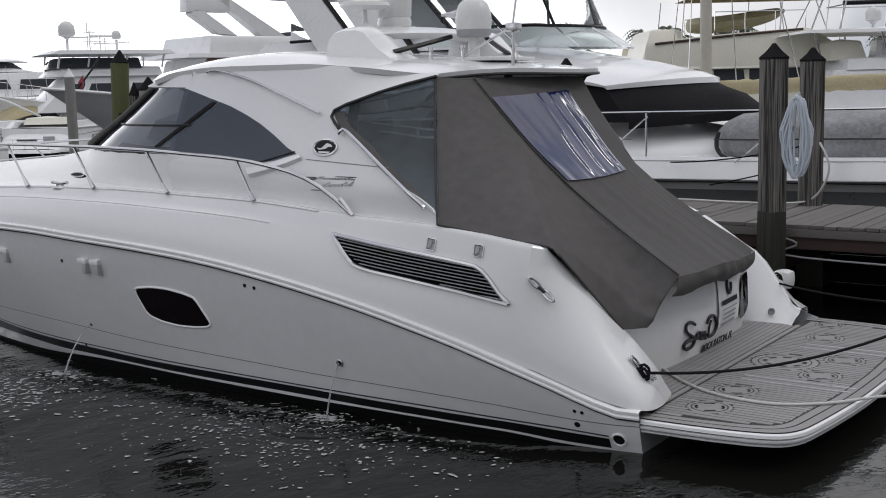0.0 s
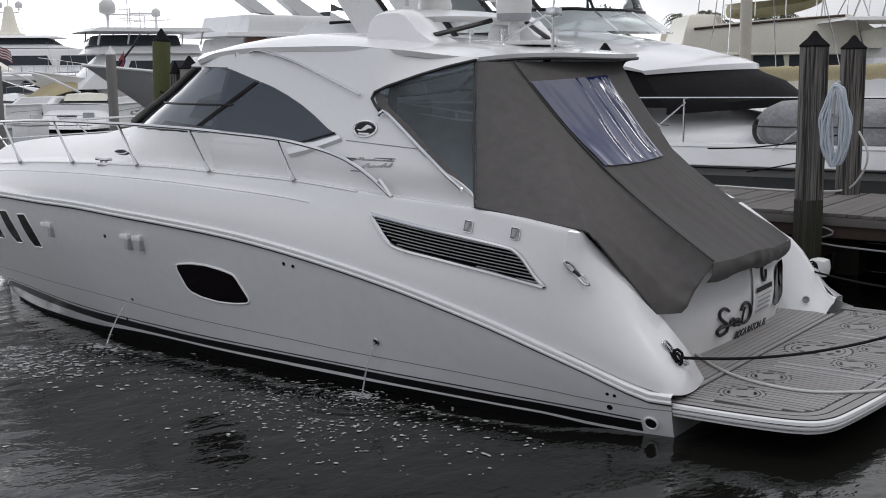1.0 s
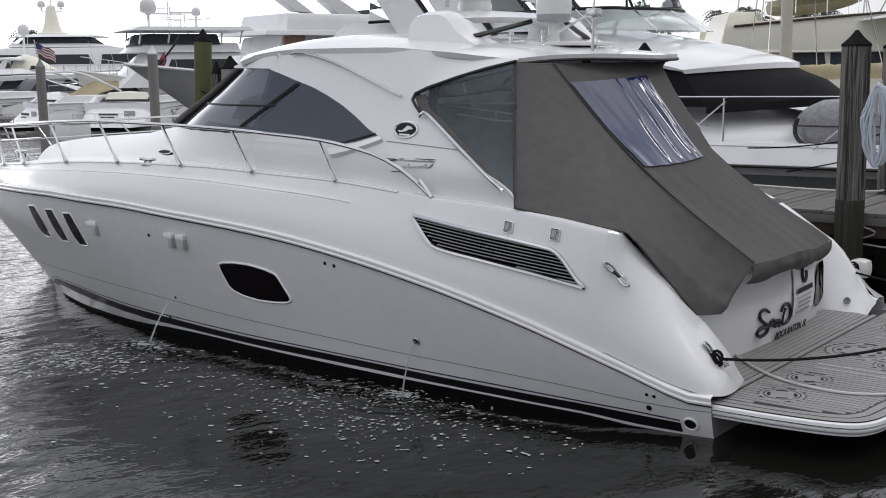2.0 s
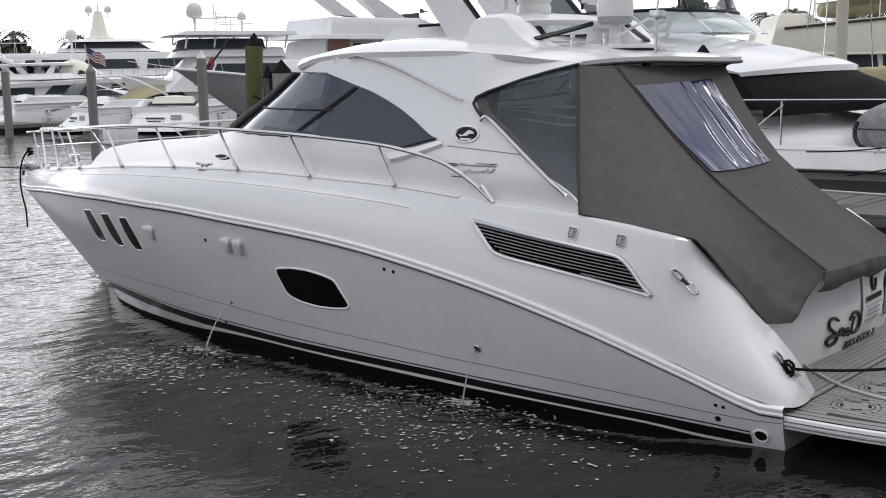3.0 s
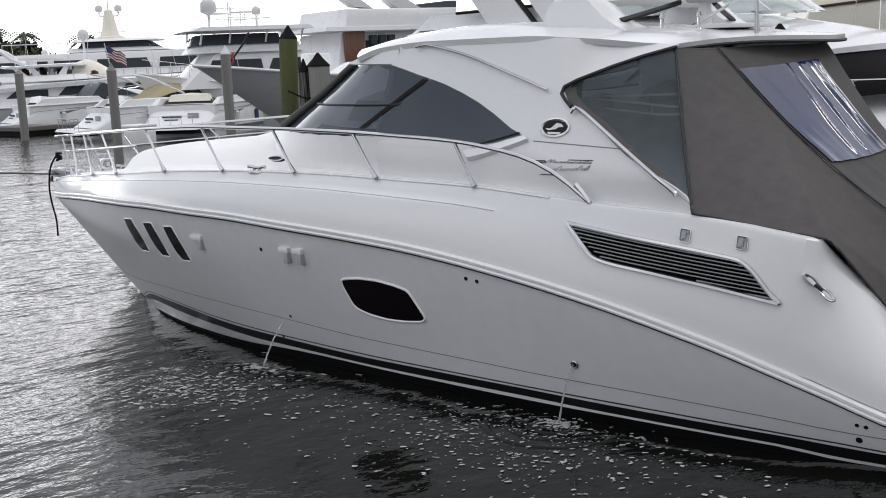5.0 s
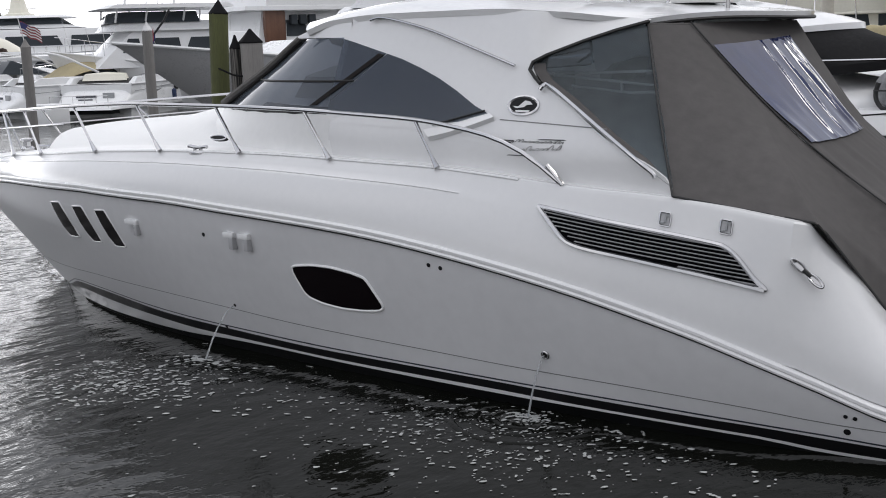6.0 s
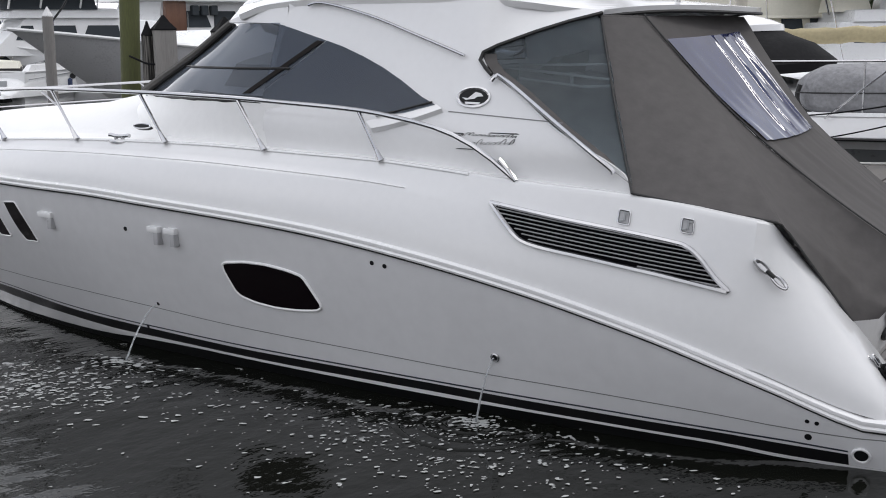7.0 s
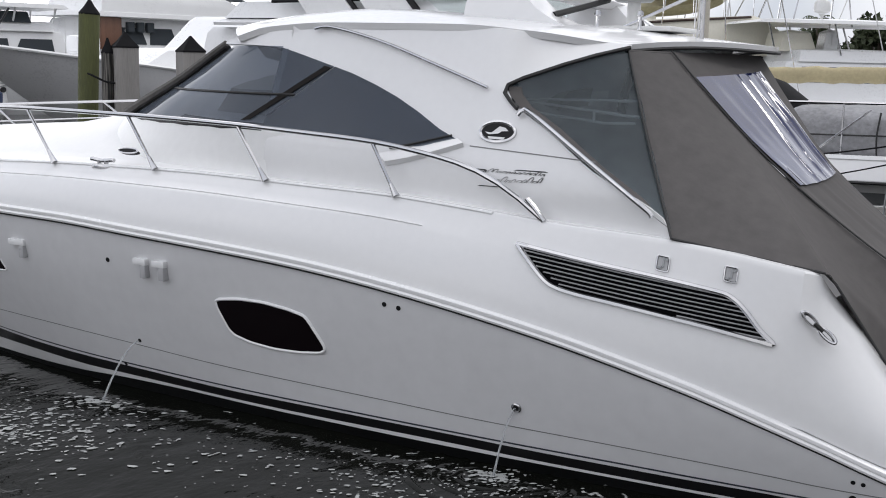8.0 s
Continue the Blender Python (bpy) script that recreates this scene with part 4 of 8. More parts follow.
# walk-through door gap, drawn as a flat black panel
bm = bmesh.new()
o = rounded([(-1.20, 0.66), (-1.13, 0.61), (-0.98, 0.61), (-0.92, 0.66), (-0.91, 0.93), (-1.0, 1.02), (-1.17, 1.03)], 3, 0.15)
bm.faces.new([bm.verts.new(wall_point(y, z) + Vector((-0.02, 0, 0))) for y, z in o])
part("door_recess", bm, BLACKGLASS, transom_wall, "flat black panel at the door gap", smooth=False)
# dealer's board: words and mark as plain bars and a ring
bm = bmesh.new()
loft(bm, [[wall_point(y, z) + Vector((-0.022 + 0.02 * (z - 0.6), 0, 0)) for y in (-0.29, -0.56, -0.84)] for z in (0.66, 0.8, 0.98, 1.11)])
thick(bm, 0.008)
board = part("sign_board", bm, SIGN, transom_wall, "white sign board")
for y0, y1, z0, z1, mt in ((-0.33, -0.74, 0.845, 0.89, INK), (-0.33, -0.74, 0.80, 0.81, GREYINK), (-0.36, -0.70, 0.755, 0.772, GREYINK), (-0.36, -0.70, 0.715, 0.732, GREYINK), (-0.33, -0.70, 0.665, 0.688, GREYINK)):
    bm = bmesh.new()
    loft(bm, [[wall_point(y, z) + Vector((-0.036, 0, 0)) for y in (y0, y1)] for z in (z0, z1)])
    part("bar", bm, mt, board, smooth=False)
bm = bmesh.new()
arc = [wall_point(-0.53 + 0.055 * math.sin(t) * (1 if t < math.pi else 1), 1.0 + 0.07 * math.cos(t)) + Vector((-0.034, 0, 0)) for t in [0.4 + 4.6 * k / 20 for k in range(21)]]
tube(bm, arc, 0.013, 6)
part("ring_mark", bm, INK, board)

# boat's name in script and the hailing port beneath it
def on_wall(y, z, off=-0.014):
    p = wall_point(y, z) + Vector((off, 0, 0))
    q = wall_point(y - 0.1, z) + Vector((off, 0, 0))
    ex = (q - p).normalized()
    ez = (wall_point(y, z + 0.1) - wall_point(y, z)).normalized()
    en = ex.cross(ez).normalized()
    ez = en.cross(ex)
    return Matrix(((ex.x, ez.x, en.x, p.x), (ex.y, ez.y, en.y, p.y), (ex.z, ez.z, en.z, p.z), (0, 0, 0, 1)))


strokes = (
    ((0.225, 0.782), (0.312, 0.819), (0.398, 0.804), (0.386, 0.751), (0.299, 0.704), (0.20, 0.655), (0.212, 0.596), (0.324, 0.587), (0.398, 0.631), (0.336, 0.66), (0.20, 0.655)),
    ((0.20, 0.655), (0.101, 0.667), (0.113, 0.70), (0.163, 0.689), (0.15, 0.646), (0.064, 0.635)),
    ((-0.011, 0.667), (0.064, 0.676), (0.064, 0.63), (0.002, 0.629), (-0.011, 0.672), (-0.023, 0.619), (-0.073, 0.615)),
    ((-0.122, 0.759), (-0.098, 0.692), (-0.122, 0.616)),
    ((-0.036, 0.739), (-0.073, 0.788), (-0.172, 0.79), (-0.271, 0.711), (-0.259, 0.631), (-0.172, 0.607), (-0.085, 0.628)),
)
bm = bmesh.new()
for stroke in strokes:
    line = curve_through([wall_point(y, z) + Vector((-0.012, 0, 0)) for y, z in stroke], 5)
    tube(bm, line, 0.013 if len(stroke) > 6 else 0.011, 6, True, 0.016 if len(stroke) > 6 else 0.009)
part("name_lettering", bm, INK, transom_wall, "black brush-script boat name")
m_ = on_wall(-0.03, 0.485)
writing("BOCA RATON, FL", 0.098, m_ @ Matrix.Diagonal((0.92, 1, 1, 1)), "port_lettering", INK, transom_wall, bold=0.002)


# ---- hull fittings ----
def topside_y(x, z):
    """Half breadth of the deck moulding at a height above the strake."""
    z0, z1 = topside(x, 0)[1], topside(x, 1)[1]
    return topside(x, min(max((z - z0) / (z1 - z0), 0), 1))[0]


def far_side_y(x, z):
    """The same on the starboard quarter."""
    z0, z1 = topside(x, 0, -1)[1], topside(x, 1, -1)[1]
    return topside(x, min(max((z - z0) / (z1 - z0), 0), 1), -1)[0]


def disc(fn, x, z, r, depth=0.01, sx=1.0, flip=False, lift=0.0, sides=16):
    o = [(x + r * sx * math.cos(2 * math.pi * k / sides), z + r * math.sin(2 * math.pi * k / sides)) for k in range(sides)]
    return patch(o, fn, 0.5, 0.004 + lift, depth, flip)


for flip in (False, True):
    for xa, xb, xc, xd in ((8.314, 8.08, 7.855, 8.105), (7.814, 7.591, 7.39, 7.59), (7.346, 7.144, 6.939, 7.148)):
        o = rounded([(xa, 1.352), (xb, 1.368), (xc, 1.026), (xd, 1.016)], 3, 0.10)
        slit = part("slit_window", patch(o, hull_y, 0.1, 0.006, 0.01, flip), BLACKGLASS, hull, "black slanted hull window")
        part("window_trim", rim(o, hull_y, 0.007, 0.004, flip), GEL, slit)
    o = rounded([(4.654, 1.08), (4.62, 1.096), (4.44, 1.119), (4.228, 1.12), (4.03, 1.097), (3.905, 1.07), (3.87, 1.037), (3.762, 0.87), (3.762, 0.838), (3.804, 0.814), (3.98, 0.792), (4.19, 0.785), (4.394, 0.804), (4.527, 0.838), (4.576, 0.876), (4.652, 1.03)], 3, 0.25)
    port = part("hull_port", patch(o, hull_y, 0.1, 0.006, 0.012, flip), BLACKGLASS, hull, "black hexagonal hull window")
    part("window_trim", rim(o, hull_y, 0.0105, 0.004, flip), TRIM_LIT, port)
    for xa, xb in ((6.765, 6.595), (5.365, 5.245), (5.185, 5.065)):
        bm = bmesh.new()
        s = -1 if flip else 1
        y = hull_y(xa, 1.3)
        box(bm, xb, xa, min(s * (y - 0.03), s * (y + 0.045)), max(s * (y - 0.03), s * (y + 0.045)), 1.272, 1.322, 0.012)
        hook = part("fender_hook", bm, GEL, hull, "small white moulded hook")
        # leg in mid grey: the shade on its side is put into the colour
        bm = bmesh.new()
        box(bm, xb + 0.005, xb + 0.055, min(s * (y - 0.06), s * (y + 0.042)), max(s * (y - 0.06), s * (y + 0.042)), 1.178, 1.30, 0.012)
        part("hook_leg", bm, LOUVRE, hook, "hook leg, side shade in its grey")
    for x0, z0, r in ((5.665, 1.268, 0.018), (3.253, 1.23, 0.016), (3.148, 1.218, 0.016), (0.387, 0.507, 0.013), (0.334, 0.50, 0.013), (0.386, 0.40, 0.021), (5.545, 0.634, 0.015), (5.817, 0.382, 0.015)):
        part("through_hull", disc(hull_y, x0, z0, r, 0.02, 1, flip), BLACK, hull)
    part("exhaust", disc(hull_y, 0.098, 0.312, 0.038, 0.03, 1, flip, 0.004), BLACK, hull, "round black exhaust outlet")
    part("exhaust_ring", rim([(0.098 + 0.048 * math.cos(t), 0.312 + 0.046 * math.sin(t)) for t in [2 * math.pi * k / 20 for k in range(20)]], hull_y, 0.009, 0.006, flip), GEL, hull)
    part("outlet_flange", rim([(2.355 + 0.026 * math.cos(t), 0.667 + 0.026 * math.sin(t)) for t in [2 * math.pi * k / 14 for k in range(14)]], hull_y, 0.008, 0.006, flip), STEEL, hull)
    part("through_hull", disc(hull_y, 2.355, 0.667, 0.02, 0.02, 1, flip), BLACK, hull)
    if flip:
        continue
    # engine-room vent: chrome frame round slanting louvres
    vent_o = [(2.39, 1.69), (1.98, 1.633), (1.53, 1.575), (1.19, 1.522), (1.10, 1.495), (1.02, 1.432), (0.925, 1.325), (0.85, 1.255), (0.93, 1.268), (1.1, 1.30), (1.3, 1.336), (1.71, 1.40), (1.98, 1.437), (2.11, 1.465), (2.18, 1.50), (2.27, 1.577)]
    s = -1 if flip else 1
    # flat black sheet stands for the shade inside the vent
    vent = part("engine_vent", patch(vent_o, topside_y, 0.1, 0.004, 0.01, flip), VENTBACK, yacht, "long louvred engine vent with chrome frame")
    part("vent_frame", rim(curve_through([(x, z, 0) for x, z in vent_o + vent_o[:1]], 4) and [(p.x, p.y) for p in curve_through([(x, z, 0) for x, z in vent_o + vent_o[:1]], 4)], topside_y, 0.016, 0.012, flip), STEEL, vent)
    top = tab((0.80, 1.255), (0.94, 1.355), (1.06, 1.47), (1.17, 1.535), (2.42, 1.695))
    low = tab((0.80, 1.25), (0.97, 1.275), (1.64, 1.405), (2.07, 1.465), (2.17, 1.51), (2.42, 1.69))
    for k in range(9):
        off = -0.028 - 0.0235 * k
        line = []
        for i in range(60):
            x = 0.86 + 1.54 * i / 59
            z = 1.695 - (2.42 - x) * 0.128 + off
            if low(x) + 0.012 < z < top(x) - 0.01:
                line.append((x, z))
        if len(line) > 3:
            line = line[::3] + [line[-1]]
            bm = bmesh.new()
            loft(bm, [[(x, s * (topside_y(x, z + dz) + dy), z + dz) for x, z in line] for dz, dy in ((-0.0015, 0.0), (-0.003, 0.014), (0.002, 0.018), (0.003, 0.0))])
            part("louvre", bm, LOUVRE, vent)
    # square snap fittings on the coaming
    for x0, z0 in ((1.498, 1.65), (1.117, 1.618)):
        o = rounded([(x0 + 0.035, z0 + 0.045), (x0 - 0.035, z0 + 0.035), (x0 - 0.035, z0 - 0.045), (x0 + 0.035, z0 - 0.035)], 2, 0.15)
        fit = part("deck_latch", patch(o, topside_y, 0.5, 0.004, 0.012, flip), LOUVRE, yacht, "square steel fitting")
        part("latch_frame", rim(o, topside_y, 0.0055, 0.008, flip), STEEL, fit)
        for dx, dz, w, h in ((-0.004, 0.008, 0.005, 0.026), (0.016, -0.020, 0.012, 0.005), (-0.020, 0.022, 0.010, 0.005)):
            part("latch_bar", patch([(x0 + dx + w, z0 + dz + h), (x0 + dx - w, z0 + dz + h), (x0 + dx - w, z0 + dz - h), (x0 + dx + w, z0 + dz - h)], topside_y, 0.5, 0.014, 0.012, flip), GREYPLASTIC, fit)


def cleat(m, size=0.24):
    """A two-horned steel mooring cleat on its base plate, standing up along the z of m."""
    bm = bmesh.new()
    tube(bm, [m @ Vector((x * size, 0, z * size)) for x, z in ((-0.5, 0.26), (-0.42, 0.27), (-0.2, 0.24), (0, 0.23), (0.2, 0.24), (0.42, 0.27), (0.5, 0.26))], 0.05 * size * 1.4, 8)
    body = part("cleat", bm, STEEL, yacht, "polished steel mooring cleat")
    for x in (-0.16, 0.16):
        bm = bmesh.new()
        tube(bm, [m @ Vector((x * size, 0, z * size)) for z in (0, 0.12, 0.24)], 0.07 * size, 8)
        part("cleat_foot", bm, STEEL, body)
    bm = bmesh.new()
    o = [(0.5 * size * math.cos(t), 0.16 * size * math.sin(t)) for t in [2 * math.pi * k / 20 for k in range(20)]]
    loft(bm, [[m @ Vector((x, y, 0.0)) for x, y in o], [m @ Vector((x, y, 0.012)) for x, y in o], [m @ Vector((x * 0.9, y * 0.85, 0.018)) for x, y in o]], True, True)
    part("cleat_plate", bm, STEEL, body)
    return body


def side_frame(x, z, s, tilt=0.0, fn=topside_y):
    """A pose on the deck moulding: its z outwards, its x along the boat, turned by tilt degrees."""
    p = Vector((x, s * fn(x, z), z))
    a = Vector((x + 0.1, s * fn(x + 0.1, z), z)) - p
    b_ = Vector((x, s * fn(x, z + 0.05), z + 0.05)) - p
    nrm = a.cross(b_) * (-s)
    nrm.normalize()
    a.normalize()
    c_ = nrm.cross(a)
    return Matrix(((a.x, c_.x, nrm.x, p.x), (a.y, c_.y, nrm.y, p.y), (a.z, c_.z, nrm.z, p.z), (0, 0, 0, 1))) @ pose(0, 0, 0, 0, 0, tilt)


def side_cleat(m, size=0.26):
    """A pull-up cleat: two drop-shaped steel lobes on a narrow flush plate."""
    bm = bmesh.new()
    n_ = 24
    o = [(0.5 * size * math.cos(t), (0.085 + 0.03 * math.cos(2 * t)) * size * math.sin(t)) for t in [2 * math.pi * k / n_ for k in range(n_)]]
    loft(bm, [[m @ Vector((x * q, y * q, z)) for x, y in o] for q, z in ((1.0, -0.004), (1.0, 0.006), (0.93, 0.011))], True, True)
    body = part("cleat", bm, STEEL, yacht, "polished steel pull-up cleat")
    for d in (-1, 1):
        bm = bmesh.new()
        tube(bm, [m @ Vector((d * (0.064 + 0.056 * math.cos(t)), 0.019 * math.sin(t), 0.024 + 0.01 * math.cos(t))) for t in [2 * math.pi * j / 18 for j in range(20)]], 0.0095, 8, False)
        part("cleat_horn", bm, STEEL, body)
    bm = bmesh.new()
    tube(bm, [m @ Vector((x, 0, 0.02)) for x in (-0.03, 0, 0.03)], 0.014, 8)
    part("cleat_waist", bm, RUBBER, body)
    return body


# seat of the lower cleat on the turned quarter: outwards, and along the raking edge
out_ = Vector((-0.79, 0.16, 0.59)).normalized()
along = Vector((0.142, 0.118, 0.208))
along = (along - out_ * along.dot(out_)).normalized()
over = out_.cross(along)
quarter = Matrix(((along.x, over.x, out_.x, 0.066), (along.y, over.y, out_.y, 1.762), (along.z, over.z, out_.z, 0.762), (0, 0, 0, 1)))
for s in (1, -1):
    side_cleat(side_frame(0.635, 1.36, s, -42) if s > 0 else side_frame(0.82, 1.10, s, 42, far_side_y))
    side_cleat(quarter if s > 0 else side_frame(0.43, 0.80, s, 55, far_side_y))
    cleat(pose(5.9, s * (edge_y(5.9) - 0.03), edge_z(5.9) - 0.012), 0.23)
    cleat(pose(11.9, s * (edge_y(11.9) - 0.12), edge_z(11.9) + 0.014, 0, 0, -20 * s), 0.24)

# oval badges, the lettering on the cabin side as plain bars
for s in (1, -1):
    o = [(2.685 + 0.122 * math.cos(t), 2.337 + 0.060 * math.sin(t)) for t in [2 * math.pi * k / 28 for k in range(28)]]
    badge = part("badge", patch(o, side_y, 0.5, 0.006, 0.01, s < 0), BLACK, yacht, "black oval badge with chrome rim")
    part("badge_rim", rim(o, side_y, 0.012, 0.004, s < 0), STEEL, badge)
    part("badge_mark", patch([(2.77, 2.335), (2.72, 2.332), (2.675, 2.372), (2.635, 2.365), (2.61, 2.345), (2.655, 2.342), (2.675, 2.328), (2.74, 2.320)], side_y, 0.5, 0.010, 0.004, s < 0), GEL, badge)
    part("badge_mark", patch([(2.745, 2.308), (2.625, 2.306), (2.635, 2.292), (2.735, 2.294)], side_y, 0.5, 0.010, 0.004, s < 0), GEL, badge)
    marks = random.Random(5)
    for xa, xb, z, h, rise, n_ in ((2.80, 2.31, 2.088, 0.022, 0.0, 15), (2.64, 2.32, 2.030, 0.034, 0.012, 9)):
        for k in range(n_):
            x0, wide_ = xa + (xb - xa) * (k + 0.1) / n_, (xa - xb) / n_ * marks.uniform(0.75, 1.15)
            tall = h * marks.choice((0.55, 0.6, 0.7, 1.15))
            base = z + rise * k / n_
            pen = []
            for j in range(10):
                t = math.pi * (0.2 + 1.5 * j / 9 + marks.uniform(-0.06, 0.06))
                zk = base + tall * (0.5 - 0.5 * math.cos(t))
                xk = x0 - wide_ * (0.5 - 0.45 * math.sin(t + 0.6)) - 0.35 * (zk - base)
                pen.append((xk, s * (side_y(xk, zk) + 0.003), zk))
            bm = bmesh.new()
            tube(bm, pen, 0.0013 + 0.0012 * marks.random(), 4)
            part("lettering_bar", bm, INK, yacht, "thin dark pen stroke")
    for a, b_, z in ((2.52, 2.29, 2.111), (2.83, 2.70, 2.101), (2.76, 2.60, 2.001), (2.81, 2.72, 2.086)):
        part("lettering_bar", patch([(a, z), (b_, z), (b_ + 0.02, z + 0.006), (a - 0.02, z + 0.006)], side_y, 0.5, 0.003, 0.003, s < 0), INK, yacht)
    bm = bmesh.new()
    upper = [(3.52, 2.16), (3.435, 2.178), (3.314, 2.205), (3.15, 2.245), (2.999, 2.282), (2.96, 2.286)]
    lower = [(3.44, 2.115), (3.36, 2.13), (3.27, 2.15), (3.09, 2.20), (2.93, 2.252), (2.90, 2.262)]
    loft(bm, [[(x, s * (side_y(x, z) + d), z) for x, z in row] for row, d in ((upper, 0.004), (lower, 0.032), ([(x, z - 0.03) for x, z in lower], 0.002))])
    gasket = bmesh.new()
    tube(gasket, [(x, s * (side_y(x, z + 0.02) + 0.012), z + 0.02) for x, z in upper[1:-1]], 0.007, 6)
    part("window_gasket", gasket, RUBBER, yacht)
    part("window_lip", bm, GEL, yacht, "raised white ledge under the window")
    part("cabin_seam", patch([(2.86, 2.245), (2.0, 2.195), (2.0, 2.188), (2.86, 2.238)], side_y, 0.2, 0.002, 0.003, s < 0), GREYLINE, yacht)

# small oval badge on the trunk side
bm = bmesh.new()
o = [(0.11 * math.cos(t), 0.021 * math.sin(t)) for t in [2 * math.pi * k / 24 for k in range(24)]]
mb = Matrix(((0.85, 0, 0, 5.69), (0, -0.55, 0.83, 2.155), (0, 0.83, 0.55, 2.05), (0, 0, 0, 1)))
loft(bm, [[mb @ Vector((x, y, z)) for x, y in o] for z in (-0.02, 0.014)], True, True)
small = part("trunk_badge", bm, BLACK, yacht, "small black oval badge")
bm = bmesh.new()
tube(bm, [mb @ Vector((x, y, 0.014)) for x, y in o + o[:2]], 0.006, 6, False)
part("badge_rim", bm, STEEL, small)

# ---- bow rail ----
rail_z = tab((2.28, 1.84), (2.4, 1.93), (2.54, 2.02), (2.82, 2.135), (3.11, 2.195), (3.48, 2.245), (4.07, 2.28), (4.71, 2.31), (5.59, 2.33), (6.67, 2.335), (7.85, 2.295), (9.35, 2.22), (11.18, 2.12), (12.5, 2.045), (12.75, 2.03))


def rail_y(x):
    return max(rub_y(x) - 0.2, 0.2)


for s in (1, -1):
    bm = bmesh.new()
    pts = [(x, s * rail_y(x), rail_z(x)) for x in [2.28 + (12.5 - 2.28) * (k / 70) for k in range(71)]]
    pts += [(12.68, s * 0.2, 2.035), (12.76, s * 0.14, 2.03), (12.79, 0, 2.03)]
    tube(bm, pts, 0.0165, 8)
    rail = part("bow_rail", bm, STEEL, yacht, "polished steel bow rail")
    for xb, xt in ((3.30, 3.48), (4.34, 4.58), (5.34, 5.6), (6.42, 6.73), (7.55, 7.93), (8.99, 9.52), (10.28, 10.75), (11.6, 11.95), (12.25, 12.5)):
        zb = edge_z(xb) + 0.02
        a, c_ = Vector((xb, s * max(rub_y(xb) - 0.2, 0.2), zb)), Vector((xt, s * rail_y(xt), rail_z(xt)))
        bm = bmesh.new()
        tube(bm, [a, a.lerp(c_, 0.5), c_], 0.0125, 8)
        post = part("stanchion", bm, STEEL, rail)
        bm = bmesh.new()
        tube(bm, [a - (c_ - a) * 0.03, a + (c_ - a) * 0.06, a + (c_ - a) * 0.2], 0.026, 10, True, 0.0135)
        part("stanchion_foot", bm, STEEL, post)
    a = Vector((2.26, s * rail_y(2.28), edge_z(2.28) + 0.01))
    bm = bmesh.new()
    tube(bm, [a, a + Vector((0.06, 0, 0.07)), a + Vector((0.12, 0, 0.13))], 0.018, 8, True, 0.0165)
    part("stanchion_foot", bm, STEEL, rail)
    bm = bmesh.new()
    tube(bm, [(x, s * rail_y(x), rail_z(x) - 0.17 - 0.05 * (x - 8.2) / 4.3) for x in [8.2 + 4.3 * k / 24 for k in range(25)]], 0.009, 6)
    part("mid_rail", bm, STEEL, rail)

# bright beads along deck edge and knuckle, standing in for highlights on the moulding
for s in (1, -1):
    bm = bmesh.new()
    tube(bm, [(x, s * (topside(x, 1)[0] - 0.004), topside(x, 1)[1] + 0.006) for x in [2.6 + 10.2 * k / 80 for k in range(81)]], 0.012, 6)
    part("toe_rail", bm, TRIM_LIT, yacht)
    bm = bmesh.new()
    tube(bm, [(x, s * (topside(x, 0.74)[0] + 0.006), topside(x, 0.74)[1]) for x in [3.05 + 9.55 * k / 80 for k in range(81)]], 0.004, 6, True, 0.009)
    part("knuckle_bead", bm, TRIM_LIT, yacht)

# anchor roller, windlass and bow lines
bm = bmesh.new()
box(bm, 12.55, 13.12, -0.09, 0.09, 1.44, 1.48, 0.01)
box(bm, 12.7, 13.16, -0.09, -0.07, 1.46, 1.56, 0.008)
box(bm, 12.7, 13.16, 0.07, 0.09, 1.46, 1.56, 0.008)
roller = part("anchor_roller", bm, STEEL, yacht, "steel anchor roller on the stem")
bm = bmesh.new()
tube(bm, [(12.6, 0, 1.5), (12.95, 0, 1.53), (13.2, 0, 1.47), (13.24, 0, 1.36)], 0.022, 8)
part("anchor_shank", bm, STEEL, roller)
bm = bmesh.new()
spin(bm, [(0.09, 0), (0.09, 0.06), (0.06, 0.09), (0.06, 0.15), (0.085, 0.17), (0.08, 0.19), (0.0, 0.2)], (11.75, 0, 1.53), 16)
part("windlass", bm, STEEL, yacht, "steel anchor windlass")

# ---- radar arch and gear on the hardtop ----
def arch_leg(s):
    bm = bmesh.new()
    prof = [(3.52, 3.04), (3.46, 3.07), (3.425, 3.12), (3.41, 3.20), (3.385, 3.26), (3.33, 3.305), (3.24, 3.325), (3.08, 3.328), (2.99, 3.30), (2.93, 3.24), (2.86, 3.17), (2.78, 3.10), (2.68, 3.05), (2.52, 2.99)]
    rows = []
    for y, k in ((1.14, -0.02), (1.10, 0.0), (1.05, 0.015), (0.98, 0.02), (0.9, 0.015), (0.84, 0.0), (0.78, -0.02)):
        rows.append([(x, s * (y + (0.05 if y > 1.09 else -0.05 if y < 0.85 else 0) * max(0, 3.1 - z) / 0.1), z + (k if z > 3.1 else 0)) for x, z in prof])
    loft(bm, rows, True, True)
    return bm


